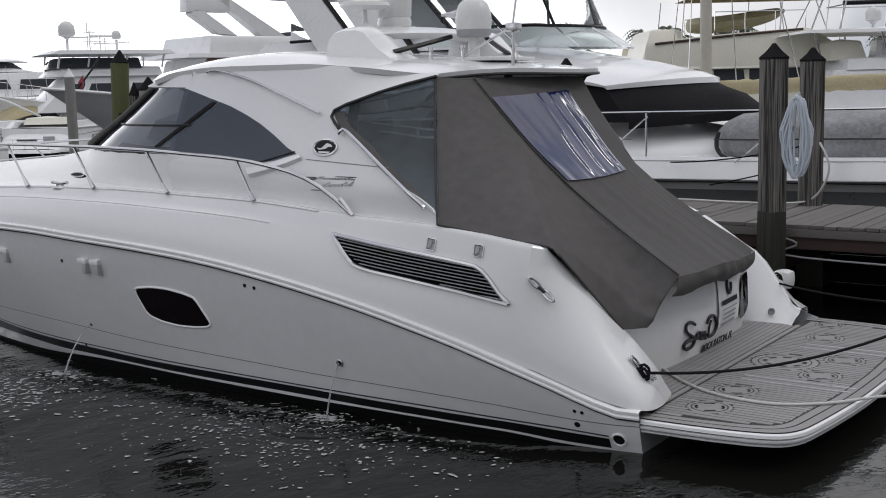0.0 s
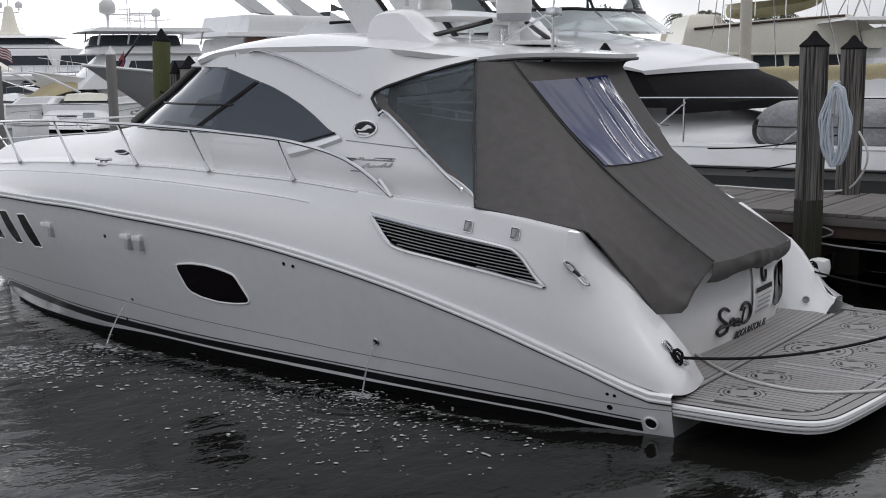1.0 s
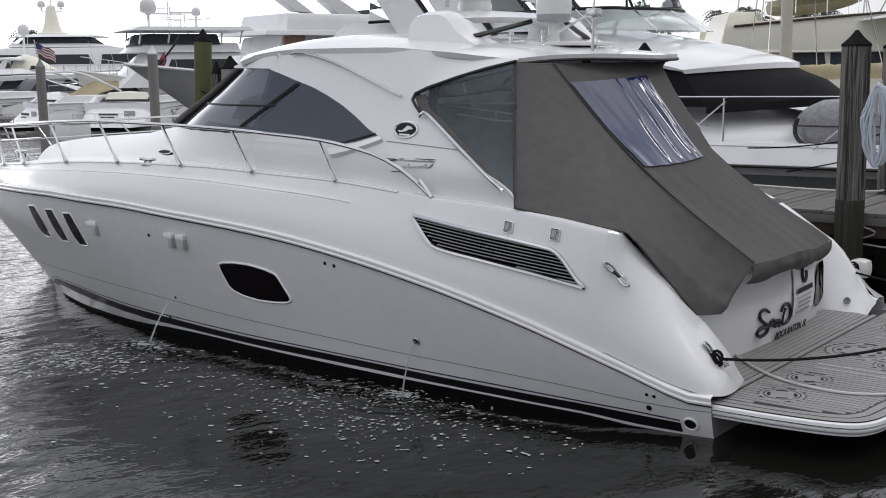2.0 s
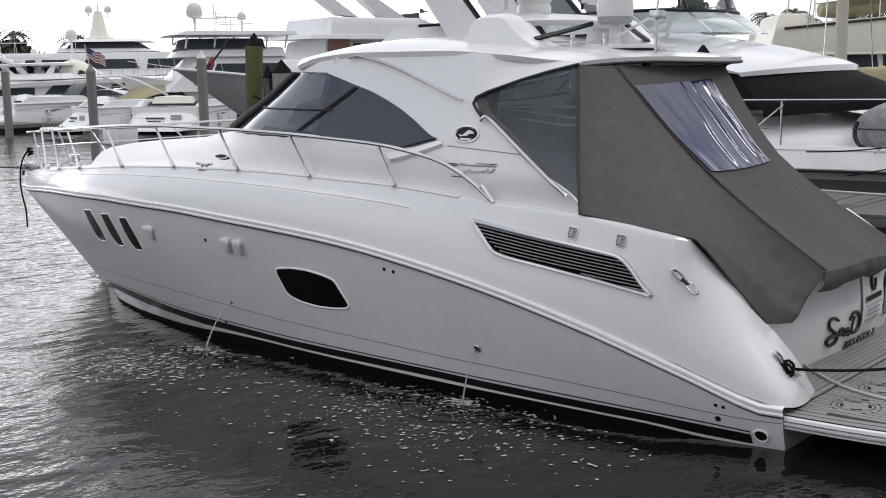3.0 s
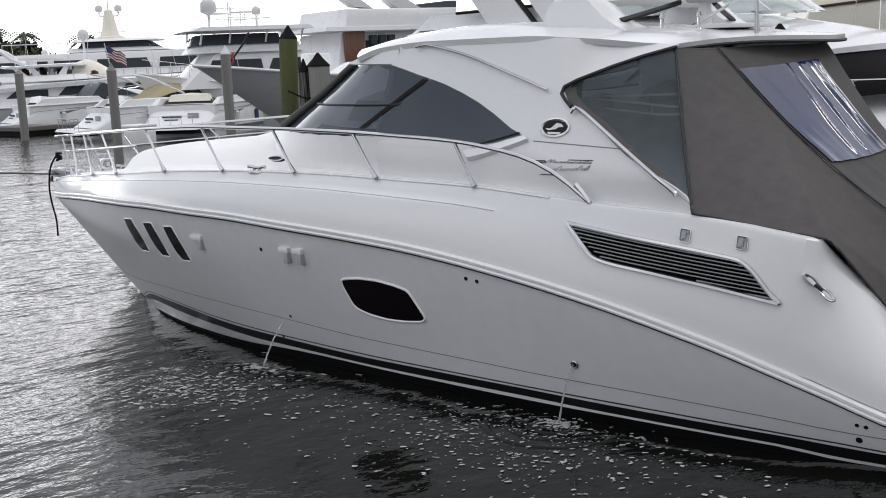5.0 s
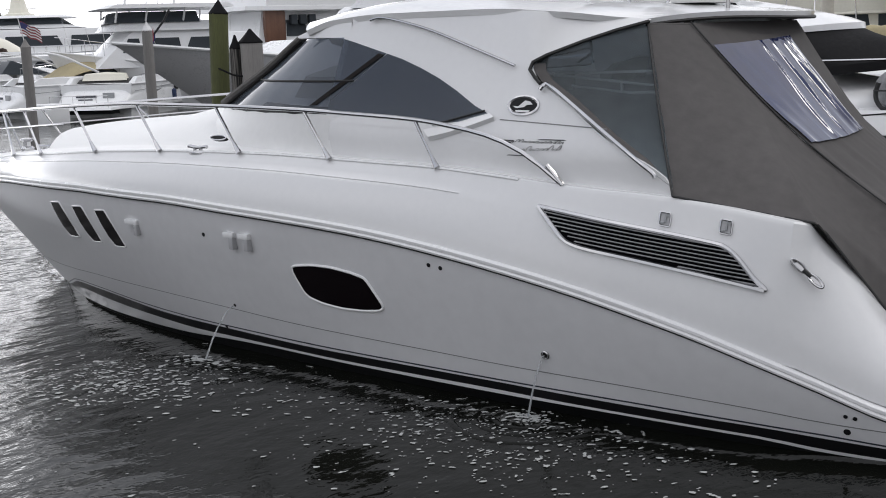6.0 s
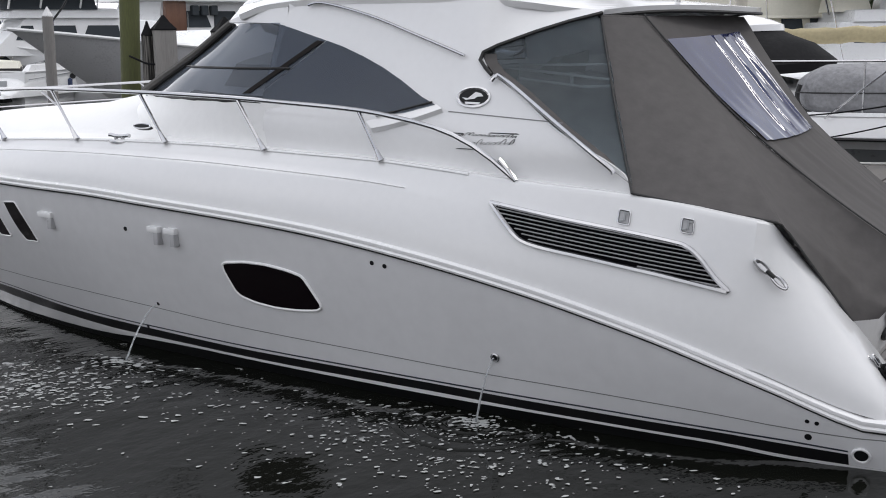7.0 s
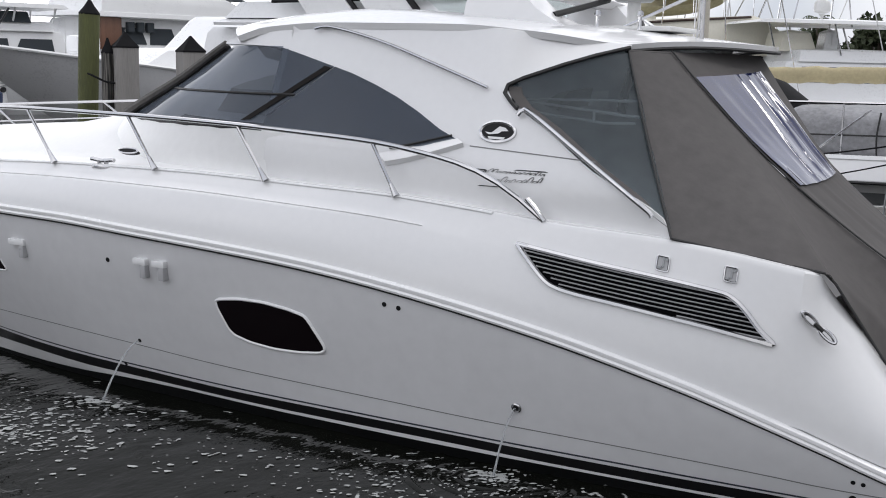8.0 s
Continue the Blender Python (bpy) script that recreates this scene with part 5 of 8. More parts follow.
arch = part("radar_arch", bmesh.new(), GEL, yacht, "white moulded radar arch on the hardtop")
bm = bmesh.new()
prof = [(3.38, 3.30), (3.28, 3.36), (3.05, 3.36), (2.90, 3.30), (2.97, 3.25), (3.2, 3.26)]
loft(bm, [[(x + 0.05 * abs(y), y, z - 0.03 * abs(y) ** 2) for x, z in prof] for y in [-1 + k / 8 for k in range(17)]], True, True)
arch.data = mesh_of(bm, GEL)
crease(arch.data, 40)
for s in (1, -1):
    part("arch_leg", arch_leg(s), GEL, arch)
    bm = bmesh.new()
    tube(bm, [(2.80, s * 0.97, 3.11), (2.72, s * 0.62, 3.18), (2.64, s * 0.3, 3.25)], 0.024, 6)
    part("arch_brace", bm, BLACK, arch)


def turned(name, profile, centre, material, parent, sides=24, label=""):
    bm = bmesh.new()
    spin(bm, profile, centre, sides)
    return part(name, bm, material, parent, label)


dome = empty("satellite_dome", "white satellite television dome on a grey collar", "antenna dome")
turned("dome_shell", [(0.16, 0.07), (0.168, 0.15), (0.16, 0.23), (0.132, 0.30), (0.08, 0.345), (0.0, 0.36)], (2.49, 0.15, 3.24), PLASTIC, dome)
turned("dome_collar", [(0.0, 0.0), (0.13, 0.0), (0.156, 0.02), (0.16, 0.07)], (2.49, 0.15, 3.24), GREYPLASTIC, dome)
turned("pedestal", [(0.10, 0.0), (0.055, 0.04), (0.05, 0.22)], (2.49, 0.15, 3.03), PLASTIC, dome, 14)
flat = empty("navigation_dome", "flat white navigation dome on a short stalk", "antenna dome")
turned("dome_shell", [(0.0, 0.0), (0.16, 0.0), (0.235, 0.03), (0.22, 0.065), (0.12, 0.085), (0.0, 0.09)], (3.38, 0.62, 3.52), PLASTIC, flat)
turned("stalk", [(0.03, 0.0), (0.022, 0.02), (0.02, 0.14)], (3.38, 0.62, 3.395), PLASTIC, flat, 10)
drum = empty("radar_scanner", "white radar scanner drum on the arch", "radar")
turned("drum", [(0.16, 0.0), (0.165, 0.05), (0.15, 0.09), (0.165, 0.11), (0.17, 0.26), (0.13, 0.3), (0, 0.31)], (3.36, 0.2, 3.37), PLASTIC, drum)
bm = bmesh.new()
box(bm, 3.22, 3.50, 0.02, 0.38, 3.30, 3.375, 0.01)
part("foot", bm, PLASTIC, drum)
horn = empty("signal_horn", "small chrome signal horn on the arch", "horn")
bm = bmesh.new()
tube(bm, [(2.98, -0.05, 3.47), (2.86, -0.05, 3.47), (2.80, -0.05, 3.47)], 0.018, 10, True, 0.045)
part("trumpet", bm, STEEL, horn)
bm = bmesh.new()
tube(bm, [(2.98, -0.05, 3.40), (2.98, -0.05, 3.47)], 0.014, 8)
part("bracket", bm, BLACK, horn)
mast = empty("antenna_mount", "steel antenna mount with diagonal brace", "antenna")
bm = bmesh.new()
tube(bm, [(1.86, 0.5, 2.95), (1.86, 0.5, 3.3)], 0.016, 8)
part("upright", bm, STEEL, mast)
bm = bmesh.new()
tube(bm, [(2.5, 0.42, 3.03), (1.86, 0.5, 3.3)], 0.012, 8)
part("brace", bm, STEEL, mast)
bm = bmesh.new()
tube(bm, [(1.98, 0.2, 2.98), (1.88, 0.48, 3.28)], 0.008, 6)
part("brace", bm, STEEL, mast)
bm = bmesh.new()
box(bm, 1.8, 1.9, 0.44, 0.56, 3.25, 3.33, 0.015)
part("clamp", bm, STEEL, mast)
bm = bmesh.new()
tube(bm, [(1.86, 0.5, 3.3), (1.6, 0.36, 5.4)], 0.009, 6, True, 0.004)
part("whip", bm, PLASTIC, mast)
for x, y in ((2.55, 0.75), (2.25, 0.7)):
    knob = empty("roof_fitting", "small steel roof fitting", "fitting")
    turned("stem", [(0.025, 0.0), (0.012, 0.02), (0.012, 0.09), (0.026, 0.1), (0.02, 0.13), (0, 0.135)], (x, y, 3.02), STEEL, knob, 10)
hatch = empty("roof_hatch", "white low roof hatch", "hatch")
bm = bmesh.new()
box(bm, 2.1, 2.75, -0.3, 0.45, 3.02, 3.055, 0.012)
part("lid", bm, PLASTIC, hatch)


# ---- ropes ----
def sag(a, b_, drop, n_=18):
    a, b_ = Vector(a), Vector(b_)
    return [a.lerp(b_, k / n_) - Vector((0, 0, drop * 4 * (k / n_) * (1 - k / n_))) for k in range(n_ + 1)]


def rope(label, pts, r, material):
    bm = bmesh.new()
    tube(bm, pts, r, 7)
    ob = new("mooring_rope", mesh_of(bm, material))
    return tagged(ob, label, "rope")


rope("black mooring rope from the stern cleat across the teak", sag((0.0, 1.74, 0.74), (-1.6, -0.6, 0.98), 0.16), 0.0115, ROPE_B)
rope("black mooring rope joining from the far quarter", sag((0.42, -2.0, 0.80), (-1.6, -0.6, 0.98), 0.06), 0.010, ROPE_B)
rope("black mooring rope leading on to the dock", sag((-1.6, -0.6, 0.98), (-5.5, -4.6, 1.3), 0.05), 0.016, ROPE_B)
rope("slack white rope lying over the teak platform", curve_through([(0.43, 0.62, 0.495), (0.1, 0.95, 0.495), (-0.18, 1.14, 0.492), (-0.45, 1.23, 0.492), (-0.73, 1.23, 0.492), (-1.0, 1.07, 0.492), (-1.25, 0.8, 0.50), (-1.8, 0.2, 0.56), (-3.2, -1.6, 0.9), (-5.5, -4.0, 1.25)]), 0.011, ROPE_W)
for s in (1, -1):
    bm = bmesh.new()
    q = Vector((0.045, 1.735, 0.745)) if s > 0 else Vector((0.43, -far_side_y(0.43, 0.80), 0.80))
    coil = []
    for k in range(46):
        t = k * 0.55
        w = 0.6 + 0.5 * noise.noise(Vector((k * 0.4, s, 0)))
        coil.append(q + Vector((0.05 * math.cos(t) * w + 0.03 * math.sin(k * 0.13), s * (0.045 + 0.02 * math.sin(t * 0.7)), 0.06 * math.sin(t) * w - 0.02 * math.sin(k * 0.17))))
    tube(bm, coil, 0.011, 6)
    knot = new("rope_hitch", mesh_of(bm, ROPE_B))
    tagged(knot, "black rope hitched round the stern cleat", "rope")
rope("dark rope end hanging from the bow", curve_through([(12.6, 0.25, 1.78), (12.70, 0.31, 1.6), (12.80, 0.30, 1.32), (12.84, 0.26, 1.08), (12.80, 0.24, 0.85), (12.83, 0.22, 0.60)]), 0.013, ROPE_B)
rope("dark bow line running out to a far piling", sag((12.9, 0.1, 1.48), (34, 6.5, 2.3), 0.12), 0.012, BARK)
bm = bmesh.new()
coil = [Vector((12.6 + 0.035 * math.cos(t * 0.5), 0.22 + 0.035 * math.sin(t * 0.5), 1.80 - 0.0016 * t + 0.012 * math.sin(t * 0.21))) for t in range(56)]
tube(bm, coil, 0.014, 6)
knot = new("rope_hitch", mesh_of(bm, ROPE_B))
tagged(knot, "dark rope coiled on the bow rail post", "rope")

# ---- cooling water running from the hull, and foam on the harbour ----
def stream(x, z, out, back):
    y = hull_y(x, z)
    pts = []
    for k in range(13):
        t = k / 12
        xx, zz = x - back * t + 0.006 * noise.noise(Vector((k * 0.8, x, 0))), z - (z - water_z(x - back)) * t ** 1.6
        pts.append((xx, max(y + (out - y) * t, hull_y(xx, max(zz, 0.0)) + 0.02), zz))
    bm = bmesh.new()
    tube(bm, pts, 0.0035, 6, True, 0.008)
    ob = new("cooling_water_stream", mesh_of(bm, STREAM))
    tagged(ob, "thin stream of cooling water falling from the hull", "water stream")
    return Vector(pts[-1])


hit_a = stream(2.355, 0.667, 2.42, -0.12)
hit_f = stream(5.545, 0.634, 2.42, -0.22)


def blob(bm, x, y, r):
    z = water_z(x) + 0.006
    n_ = 7
    r *= 1.15
    a0 = random.uniform(0, 6.28)
    k1, k2 = random.uniform(0.3, 0.75), random.gauss(0.85, 0.4)
    ring = []
    for i in range(n_):
        t = a0 + 2 * math.pi * i / n_
        q = r * random.uniform(0.6, 1.2)
        u, v = q * math.cos(t), q * k1 * math.sin(t)
        ring.append(bm.verts.new((x + u * math.cos(k2) - v * math.sin(k2), y + u * math.sin(k2) + v * math.cos(k2), z)))
    top = bm.verts.new((x, y, z + 0.3 * r * 0.5))
    for i in range(n_):
        bm.faces.new((ring[i], ring[(i + 1) % n_], top))


rnd = random.Random(7)
random.seed(11)
bm = bmesh.new()
for k in range(1400):
    c_ = rnd.random()
    if c_ < 0.45:
        x, y = 5.85 + rnd.gauss(0, 0.62), 2.3 + abs(rnd.gauss(0.85, 0.38))
    elif c_ < 0.93:
        x, y = hit_a.x + rnd.gauss(-0.05, 0.8), hit_a.y + abs(rnd.gauss(0.35, 0.65)) - 0.05
    else:
        x, y = rnd.uniform(1.2, 6.8), 2.4 + rnd.random() * 2.6
    if y < hull_y(x, 0.1) + 0.05:
        continue
    blob(bm, x, y, (0.008 if c_ < 0.45 else 0.006) + (0.026 if c_ < 0.45 else 0.018) * rnd.random() ** 2.5)
for hx in (hit_a, hit_f):
    for k in range(60):
        t = rnd.uniform(0, 6.28)
        q = abs(rnd.gauss(0, 0.09))
        blob(bm, hx.x + q * 1.5 * math.cos(t), hx.y + q * math.sin(t), 0.012 + 0.02 * rnd.random())
# drifting threads of foam curling out from both streams
for hx in (hit_a, hit_f):
    for k in range(34):
        a, q = rnd.uniform(0, 6.28), 0.25 + 1.1 * rnd.random()
        cx, cy, turn_ = hx.x + q * 1.3 * math.cos(a), hx.y + 0.5 + q * 0.8 * math.sin(a), a + 1.5 + rnd.gauss(0, 0.4)
        n_ = rnd.randint(2, 7)
        for j in range(n_):
            cx, cy, turn_ = cx + 0.014 * math.cos(turn_), cy + 0.014 * math.sin(turn_), turn_ + rnd.gauss(0.12, 0.2)
            if cy > hull_y(cx, 0.1) + 0.05:
                blob(bm, cx, cy, 0.006 + 0.011 * rnd.random() ** 1.5)
for r in (0.24, 0.33, 0.46, 0.6, 0.78):
    a = rnd.uniform(0, 6.28)
    while a < 12.5:
        if rnd.random() < 0.2:
            a += rnd.uniform(0.3, 0.9)
        q = r * (1 + 0.05 * math.sin(3 * a)) + rnd.gauss(0, 0.012)
        cx, cy = hit_a.x + 0.05 + 1.15 * q * math.cos(a), hit_a.y + 0.1 + 0.8 * q * math.sin(a)
        if cy > hull_y(cx, 0.1) + 0.06 and rnd.random() < 0.5:
            blob(bm, cx, cy, 0.006 + 0.01 * rnd.random())
        a += 0.03 / r
foam = new("foam", mesh_of(bm, FOAM, False))
tagged(foam, "scattered white foam flecks on dark water", "foam", kind="stuff")
# low ripple rings where the after stream strikes
bm = bmesh.new()
for r in (0.22, 0.36, 0.52):
    loft(bm, [[(hit_a.x + q * math.cos(t) * (1 + 0.06 * noise.noise(Vector((math.cos(t) * 2, math.sin(t) * 2, r)))), hit_a.y + q * math.sin(t), z) for t in [math.pi * 2 * k / 40 for k in range(41)]] for q, z in ((r - 0.03, WATERLINE + 0.001), (r, WATERLINE + 0.012), (r + 0.03, WATERLINE + 0.001))])
ripple = new("ripples", mesh_of(bm, WATER))
tagged(ripple, "ring ripples round the falling water", "ripples", kind="stuff")


# ---- pier and pilings ----
def sq(u):
    """A point round a square post with shallow flutes worn into its faces, u from 0 to 1."""
    side, v = divmod(u * 4, 1)
    p = Vector((1 - 0.07 * math.sin(v * math.pi * 7) ** 2 * math.sin(v * math.pi), 2 * v - 1))
    p.rotate(Matrix.Rotation(math.pi / 2 * side, 2))
    return p


def piling(x, y, top, r, body, cap, label, lean=(0, 0), square=False, low=-0.6, turn=0, point=0.21, wet=1.16):
    ob = empty("piling", label, "piling", "mooring pilings", at=pose(x, y, 0, lean[0], lean[1], turn))
    bm = bmesh.new()
    n_ = 48 if square else 14
    rows = []
    for z in (low, 0.2, 0.6, 1.2, 1.8, 2.4, top - point + 0.015):
        if square:
            rows.append([(r * sq(k / n_)[0] * (1 + 0.006 * math.sin(z * 3 + k)), r * sq(k / n_)[1] * (1 + 0.006 * math.cos(z * 4 + k)), z) for k in range(n_)])
        else:
            rows.append([(r * (1 + 0.03 * math.sin(3 * t + z * 2)) * math.cos(t), r * (1 + 0.03 * math.cos(2 * t + z)) * math.sin(t), z) for t in [2 * math.pi * k / n_ for k in range(n_)]])
    loft(bm, rows, True, True)
    part("post", bm, body, ob, sharp=60)
    if square:
        bm = bmesh.new()
        loft(bm, [[(r * 1.012 * sq(k / n_)[0], r * 1.012 * sq(k / n_)[1], z) for k in range(n_)] for z in (low, 0.4, 1.0, wet)], True, False)
        part("wet_base", bm, WETWOOD, ob, "dark wet lower part")
    bm = bmesh.new()
    loft(bm, [[(q * 1.41 * math.cos(t), q * 1.41 * math.sin(t), z) for t in [math.pi / 4 + math.pi / 2 * k for k in range(4)]] if square else [(q * math.cos(t), q * math.sin(t), z) for t in [2 * math.pi * k / 12 for k in range(12)]] for q, z in ((r * 1.03, top - point), (r * 1.05, top - point + 0.02), (r * 0.52, top - point * 0.46), (0.012, top))], True, True)
    part("cap", bm, cap, ob, "pointed cap", smooth=False)
    return ob


piling(0.84, -3.21, 3.175, 0.107, PILE, CAP, "dark weathered square dock piling with black pointed cap", square=True, turn=60, point=0.17, wet=1.36)
piling(1.12, -5.45, 3.17, 0.107, PILE, CAP, "grey weathered square piling with black pointed cap", square=True, turn=58, point=0.17)
piling(3.4, -3.25, 3.10, 0.12, PILE, CAP, "weathered piling behind the yacht with black cap", square=True, turn=60)
piling(11.49, -3.08, 3.50, 0.14, PILE_G, CAP, "algae-green piling with black pointed cap", (1.5, -1.5))
piling(10.8, -3.2, 3.06, 0.15, PILE_L, CAP, "silver-grey fluted piling with black cap", square=True, turn=55)
piling(9.75, -3.3, 3.02, 0.15, PILE_L, CAP, "silver-grey piling with black pointed cap", square=True, turn=60)
piling(11.02, -3.1, 2.98, 0.085, PILE, CAP, "slim dark post beside the grey piling")
piling(19.0, -8.0, 3.42, 0.115, PILE_L, CAP_W, "pale grey piling with white pointed cap")
piling(22.1, -7.0, 3.15, 0.115, PILE_L, PILE_L, "bare grey piling flying a flag")
piling(50.2, -20.3, 3.3, 0.2, PILE_L, PILE_L, "bare grey piling on the far fairway")
bm = bmesh.new()
tube(bm, curve_through([(11.35, -3.05, 2.5), (11.2, -3.0, 2.47), (11.0, -3.02, 2.4), (10.85, -3.05, 2.38)]), 0.014, 6)
tagged(new("mooring_rope", mesh_of(bm, ROPE_B)), "black rope tied between two pilings", "rope")

pier = empty("pier", "weathered wooden finger pier beside the yacht", "pier", kind="structure")
for y0, y1 in ((-3.62, -3.45), (-4.6, -4.45), (-5.6, -5.45)):
    bm = bmesh.new()
    box(bm, -9, 12.5, y0, y1, 0.92, 1.15, 0.012)
    part("stringer", bm, BEAM, pier, "reddish-brown timber stringer")
for k in range(6):
    bm = bmesh.new()
    box(bm, -9 + 3.6 * k, -5.41 + 3.6 * k, -3.45, -3.41, 1.06, 1.152, 0.006)
    part("fascia", bm, PLANK, pier, "silvered edge board under the planks")
bm = bmesh.new()
box(bm, 0, 0.135, -5.66, -3.42, 1.155, 1.195, 0.006)
plank_mesh = mesh_of(bm, PLANK, False)
for k in range(145):
    p = new("plank", plank_mesh)
    p.parent = pier
    p.matrix_local = pose(-9 + 0.146 * k, random.uniform(-0.015, 0.015), random.uniform(-0.003, 0.003), 0, random.uniform(-0.3, 0.3), random.uniform(-0.2, 0.2))
for x in (-6, -2.2, 1.0, 4.6, 8):
    bm = bmesh.new()
    box(bm, x - 0.12, x + 0.12, -5.55, -3.5, 0.62, 0.92, 0.012)
    part("cross_beam", bm, BEAM, pier)
    for y in (-3.75, -5.3):
        bm = bmesh.new()
        box(bm, x - 0.15, x + 0.15, y - 0.15, y + 0.15, -0.6, 0.62, 0.02)
        part("pier_post", bm, WETWOOD, pier, "dark wet pier post")
# black boards added where the underside of the pier is only in shade
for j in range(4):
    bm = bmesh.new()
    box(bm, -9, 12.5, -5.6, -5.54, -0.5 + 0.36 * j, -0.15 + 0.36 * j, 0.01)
    part("wale_board", bm, BOTTOM_SHADE, pier, "black board holding the shade under the pier")
bm = bmesh.new()
tube(bm, curve_through([(1.0, -3.42, 1.9), (1.02, -3.38, 1.2), (0.62, -3.4, 1.0), (0.55, -3.4, 0.84), (-3.0, -3.4, 0.80), (-6, -3.4, 0.82)]), 0.011, 6)
part("pipe", bm, GREYPLASTIC, pier, "thin grey conduit")
# hose coil on the pier piling
hose = empty("hose_coil", "coiled pale blue dock hose hung on a piling", "hose")
bm = bmesh.new()
pts = []
wig = random.Random(3)
for turn_ in range(22):
    wide_, high, off, slide = wig.uniform(0.05, 0.165), wig.uniform(0.37, 0.44), wig.uniform(-0.05, 0.05), wig.uniform(-0.02, 0.02)
    for k in range(18):
        t = 2 * math.pi * k / 18
        low = 1.0 if math.cos(t) < 0.2 else 0.8
        pts.append((0.52 + slide + wide_ * low * math.sin(t) + wig.uniform(-0.014, 0.014), -3.03 + off + wig.uniform(-0.01, 0.01), 2.18 + high * math.cos(t) + wig.uniform(-0.01, 0.01)))
tube(bm, curve_through(pts, 2), 0.0115, 6)
part("coil", bm, HOSE, hose)
bm = bmesh.new()
tube(bm, [(0.53, -3.1, 2.64), (0.53, -3.0, 2.58), (0.53, -2.96, 2.3)], 0.02, 6)
part("tie", bm, GREYPLASTIC, hose)
rope("white rope hanging in a loop from the pier piling", curve_through([(0.95, -5.25, 2.0), (0.82, -5.2, 1.75), (0.88, -5.25, 1.5), (1.1, -5.35, 1.27), (1.5, -5.38, 1.215), (2.0, -5.3, 1.215), (2.8, -5.35, 1.22), (3.4, -5.2, 1.22)]), 0.014, ROPE_W)
fend = empty("dock_fender", "rounded white dock fender at the far quarter", "fender")
bm = bmesh.new()
box(bm, 0.36, 0.56, -2.62, -2.40, 0.64, 0.84, 0.07)
part("pad", bm, PLASTIC, fend)


# ---- other boats of the marina ----
def ship_hull(L, B, fb_aft, fb_bow, flare=0.45, rake=0.16):
    """The outside of a hull: x from the stern (0) to the bow (L)."""
    bm = bmesh.new()
    sheer = tab((0, fb_aft), (0.4 * L, fb_aft * 1.04), (0.75 * L, fb_aft + (fb_bow - fb_aft) * 0.55), (L, fb_bow))
    wide = tab((0, 0.46 * B), (0.35 * L, 0.5 * B), (0.65 * L, 0.45 * B), (0.85 * L, 0.28 * B), (0.95 * L, 0.12 * B), (L, 0.01))
    for s in (1, -1):
        rows = []
        for i in range(8):
            v = i / 7
            row = []
            for k in range(25):
                u = k / 24
                x = u * L
                z = -0.3 + (sheer(x) + 0.3) * v
                fl = 1 - flare * (1 - v) ** 1.3 * (0.25 + 0.75 * u)
                row.append((x - rake * L * (1 - v) * u ** 3, s * wide(x) * fl, z))
            rows.append(row)
        loft(bm, rows)
    k = 24
    bm.faces.new([bm.verts.new((0, s * wide(0) * (1 - flare * (1 - v) ** 1.3 * 0.25), -0.3 + (sheer(0) + 0.3) * v)) for s, vs in ((1, (0, 0.5, 1)), (-1, (1, 0.5, 0))) for v in vs])
    return bm, sheer, wide


def block(x0, x1, w, z0, z1, front=0.0, back=0.0, tumble=0.12, crown=0.06):
    """A deckhouse: raked at both ends, narrower above, with a crowned roof and rounded edges."""
    bm = bmesh.new()
    rows = []
    for f, v in ((0, 0), (0.5, 0.5), (0.9, 0.93), (1, 1.0)):
        t = v
        a, b_ = x0 + back * t, x1 - front * t
        ww = w * (1 - tumble * t) - (0.05 if f == 1 else 0)
        if f == 1:
            a, b_ = a + 0.06, b_ - 0.06
        z = z0 + (z1 - z0) * v
        rows.append([(a, -ww, z), (a, -ww * 0.4, z), (a, ww * 0.4, z), (a, ww, z), ((a + b_) / 2, ww, z), (b_ - 0.25, ww, z), (b_, ww * 0.75, z), (b_ + 0.06, 0, z), (b_, -ww * 0.75, z), (b_ - 0.25, -ww, z), ((a + b_) / 2, -ww, z)])
    vs = loft(bm, rows, True, False)
    c_ = bm.verts.new(((x0 + back + x1 - front) / 2, 0, z1 + crown))
    t = vs[-1]
    for i in range(len(t)):
        bm.faces.new((t[i], t[(i + 1) % len(t)], c_))
    return bm


def panes(parent, xs, w, z0, z1, tumble, house_z, slant=0.0, material=TINT, both=True):
    """Side windows of a deckhouse, one part each."""
    h0, h1 = house_z
    for s in ((1, -1) if both else (1,)):
        for a, b_ in xs:
            bm = bmesh.new()
            y = [w * (1 - tumble * (z - h0) / (h1 - h0)) + 0.015 for z in (z0, z1)]
            loft(bm, [[(a, s * y[0], z0), (b_, s * y[0], z0)], [(a + slant * 0.3, s * y[1], z1), (b_ - slant, s * y[1], z1)]])
            thick(bm, 0.02)
            part("window", bm, material, parent, smooth=False)


def rails(parent, pts, h, every=1, r=0.02):
    bm = bmesh.new()
    top = [Vector(p) + Vector((0, 0, h)) for p in pts]
    tube(bm, top, r, 6)
    rail = part("guard_rail", bm, STEEL, parent)
    for p, q in list(zip(pts, top))[::every]:
        bm = bmesh.new()
        tube(bm, [p, q], r * 0.8, 5)
        part("post", bm, STEEL, rail)


def domes(parent, spots):
    for x, y, z, r in spots:
        turned("radome", [(r * 0.6, 0), (r * 0.95, 0.2 * r), (r, 0.7 * r), (r * 0.9, 1.25 * r), (r * 0.5, 1.7 * r), (0, 1.85 * r)], (x, y, z), PLASTIC, parent, 16)
        turned("stalk", [(r * 0.5, -0.02), (r * 0.18, -0.1), (r * 0.16, -0.9 * r)], (x, y, z), PLASTIC, parent, 8)


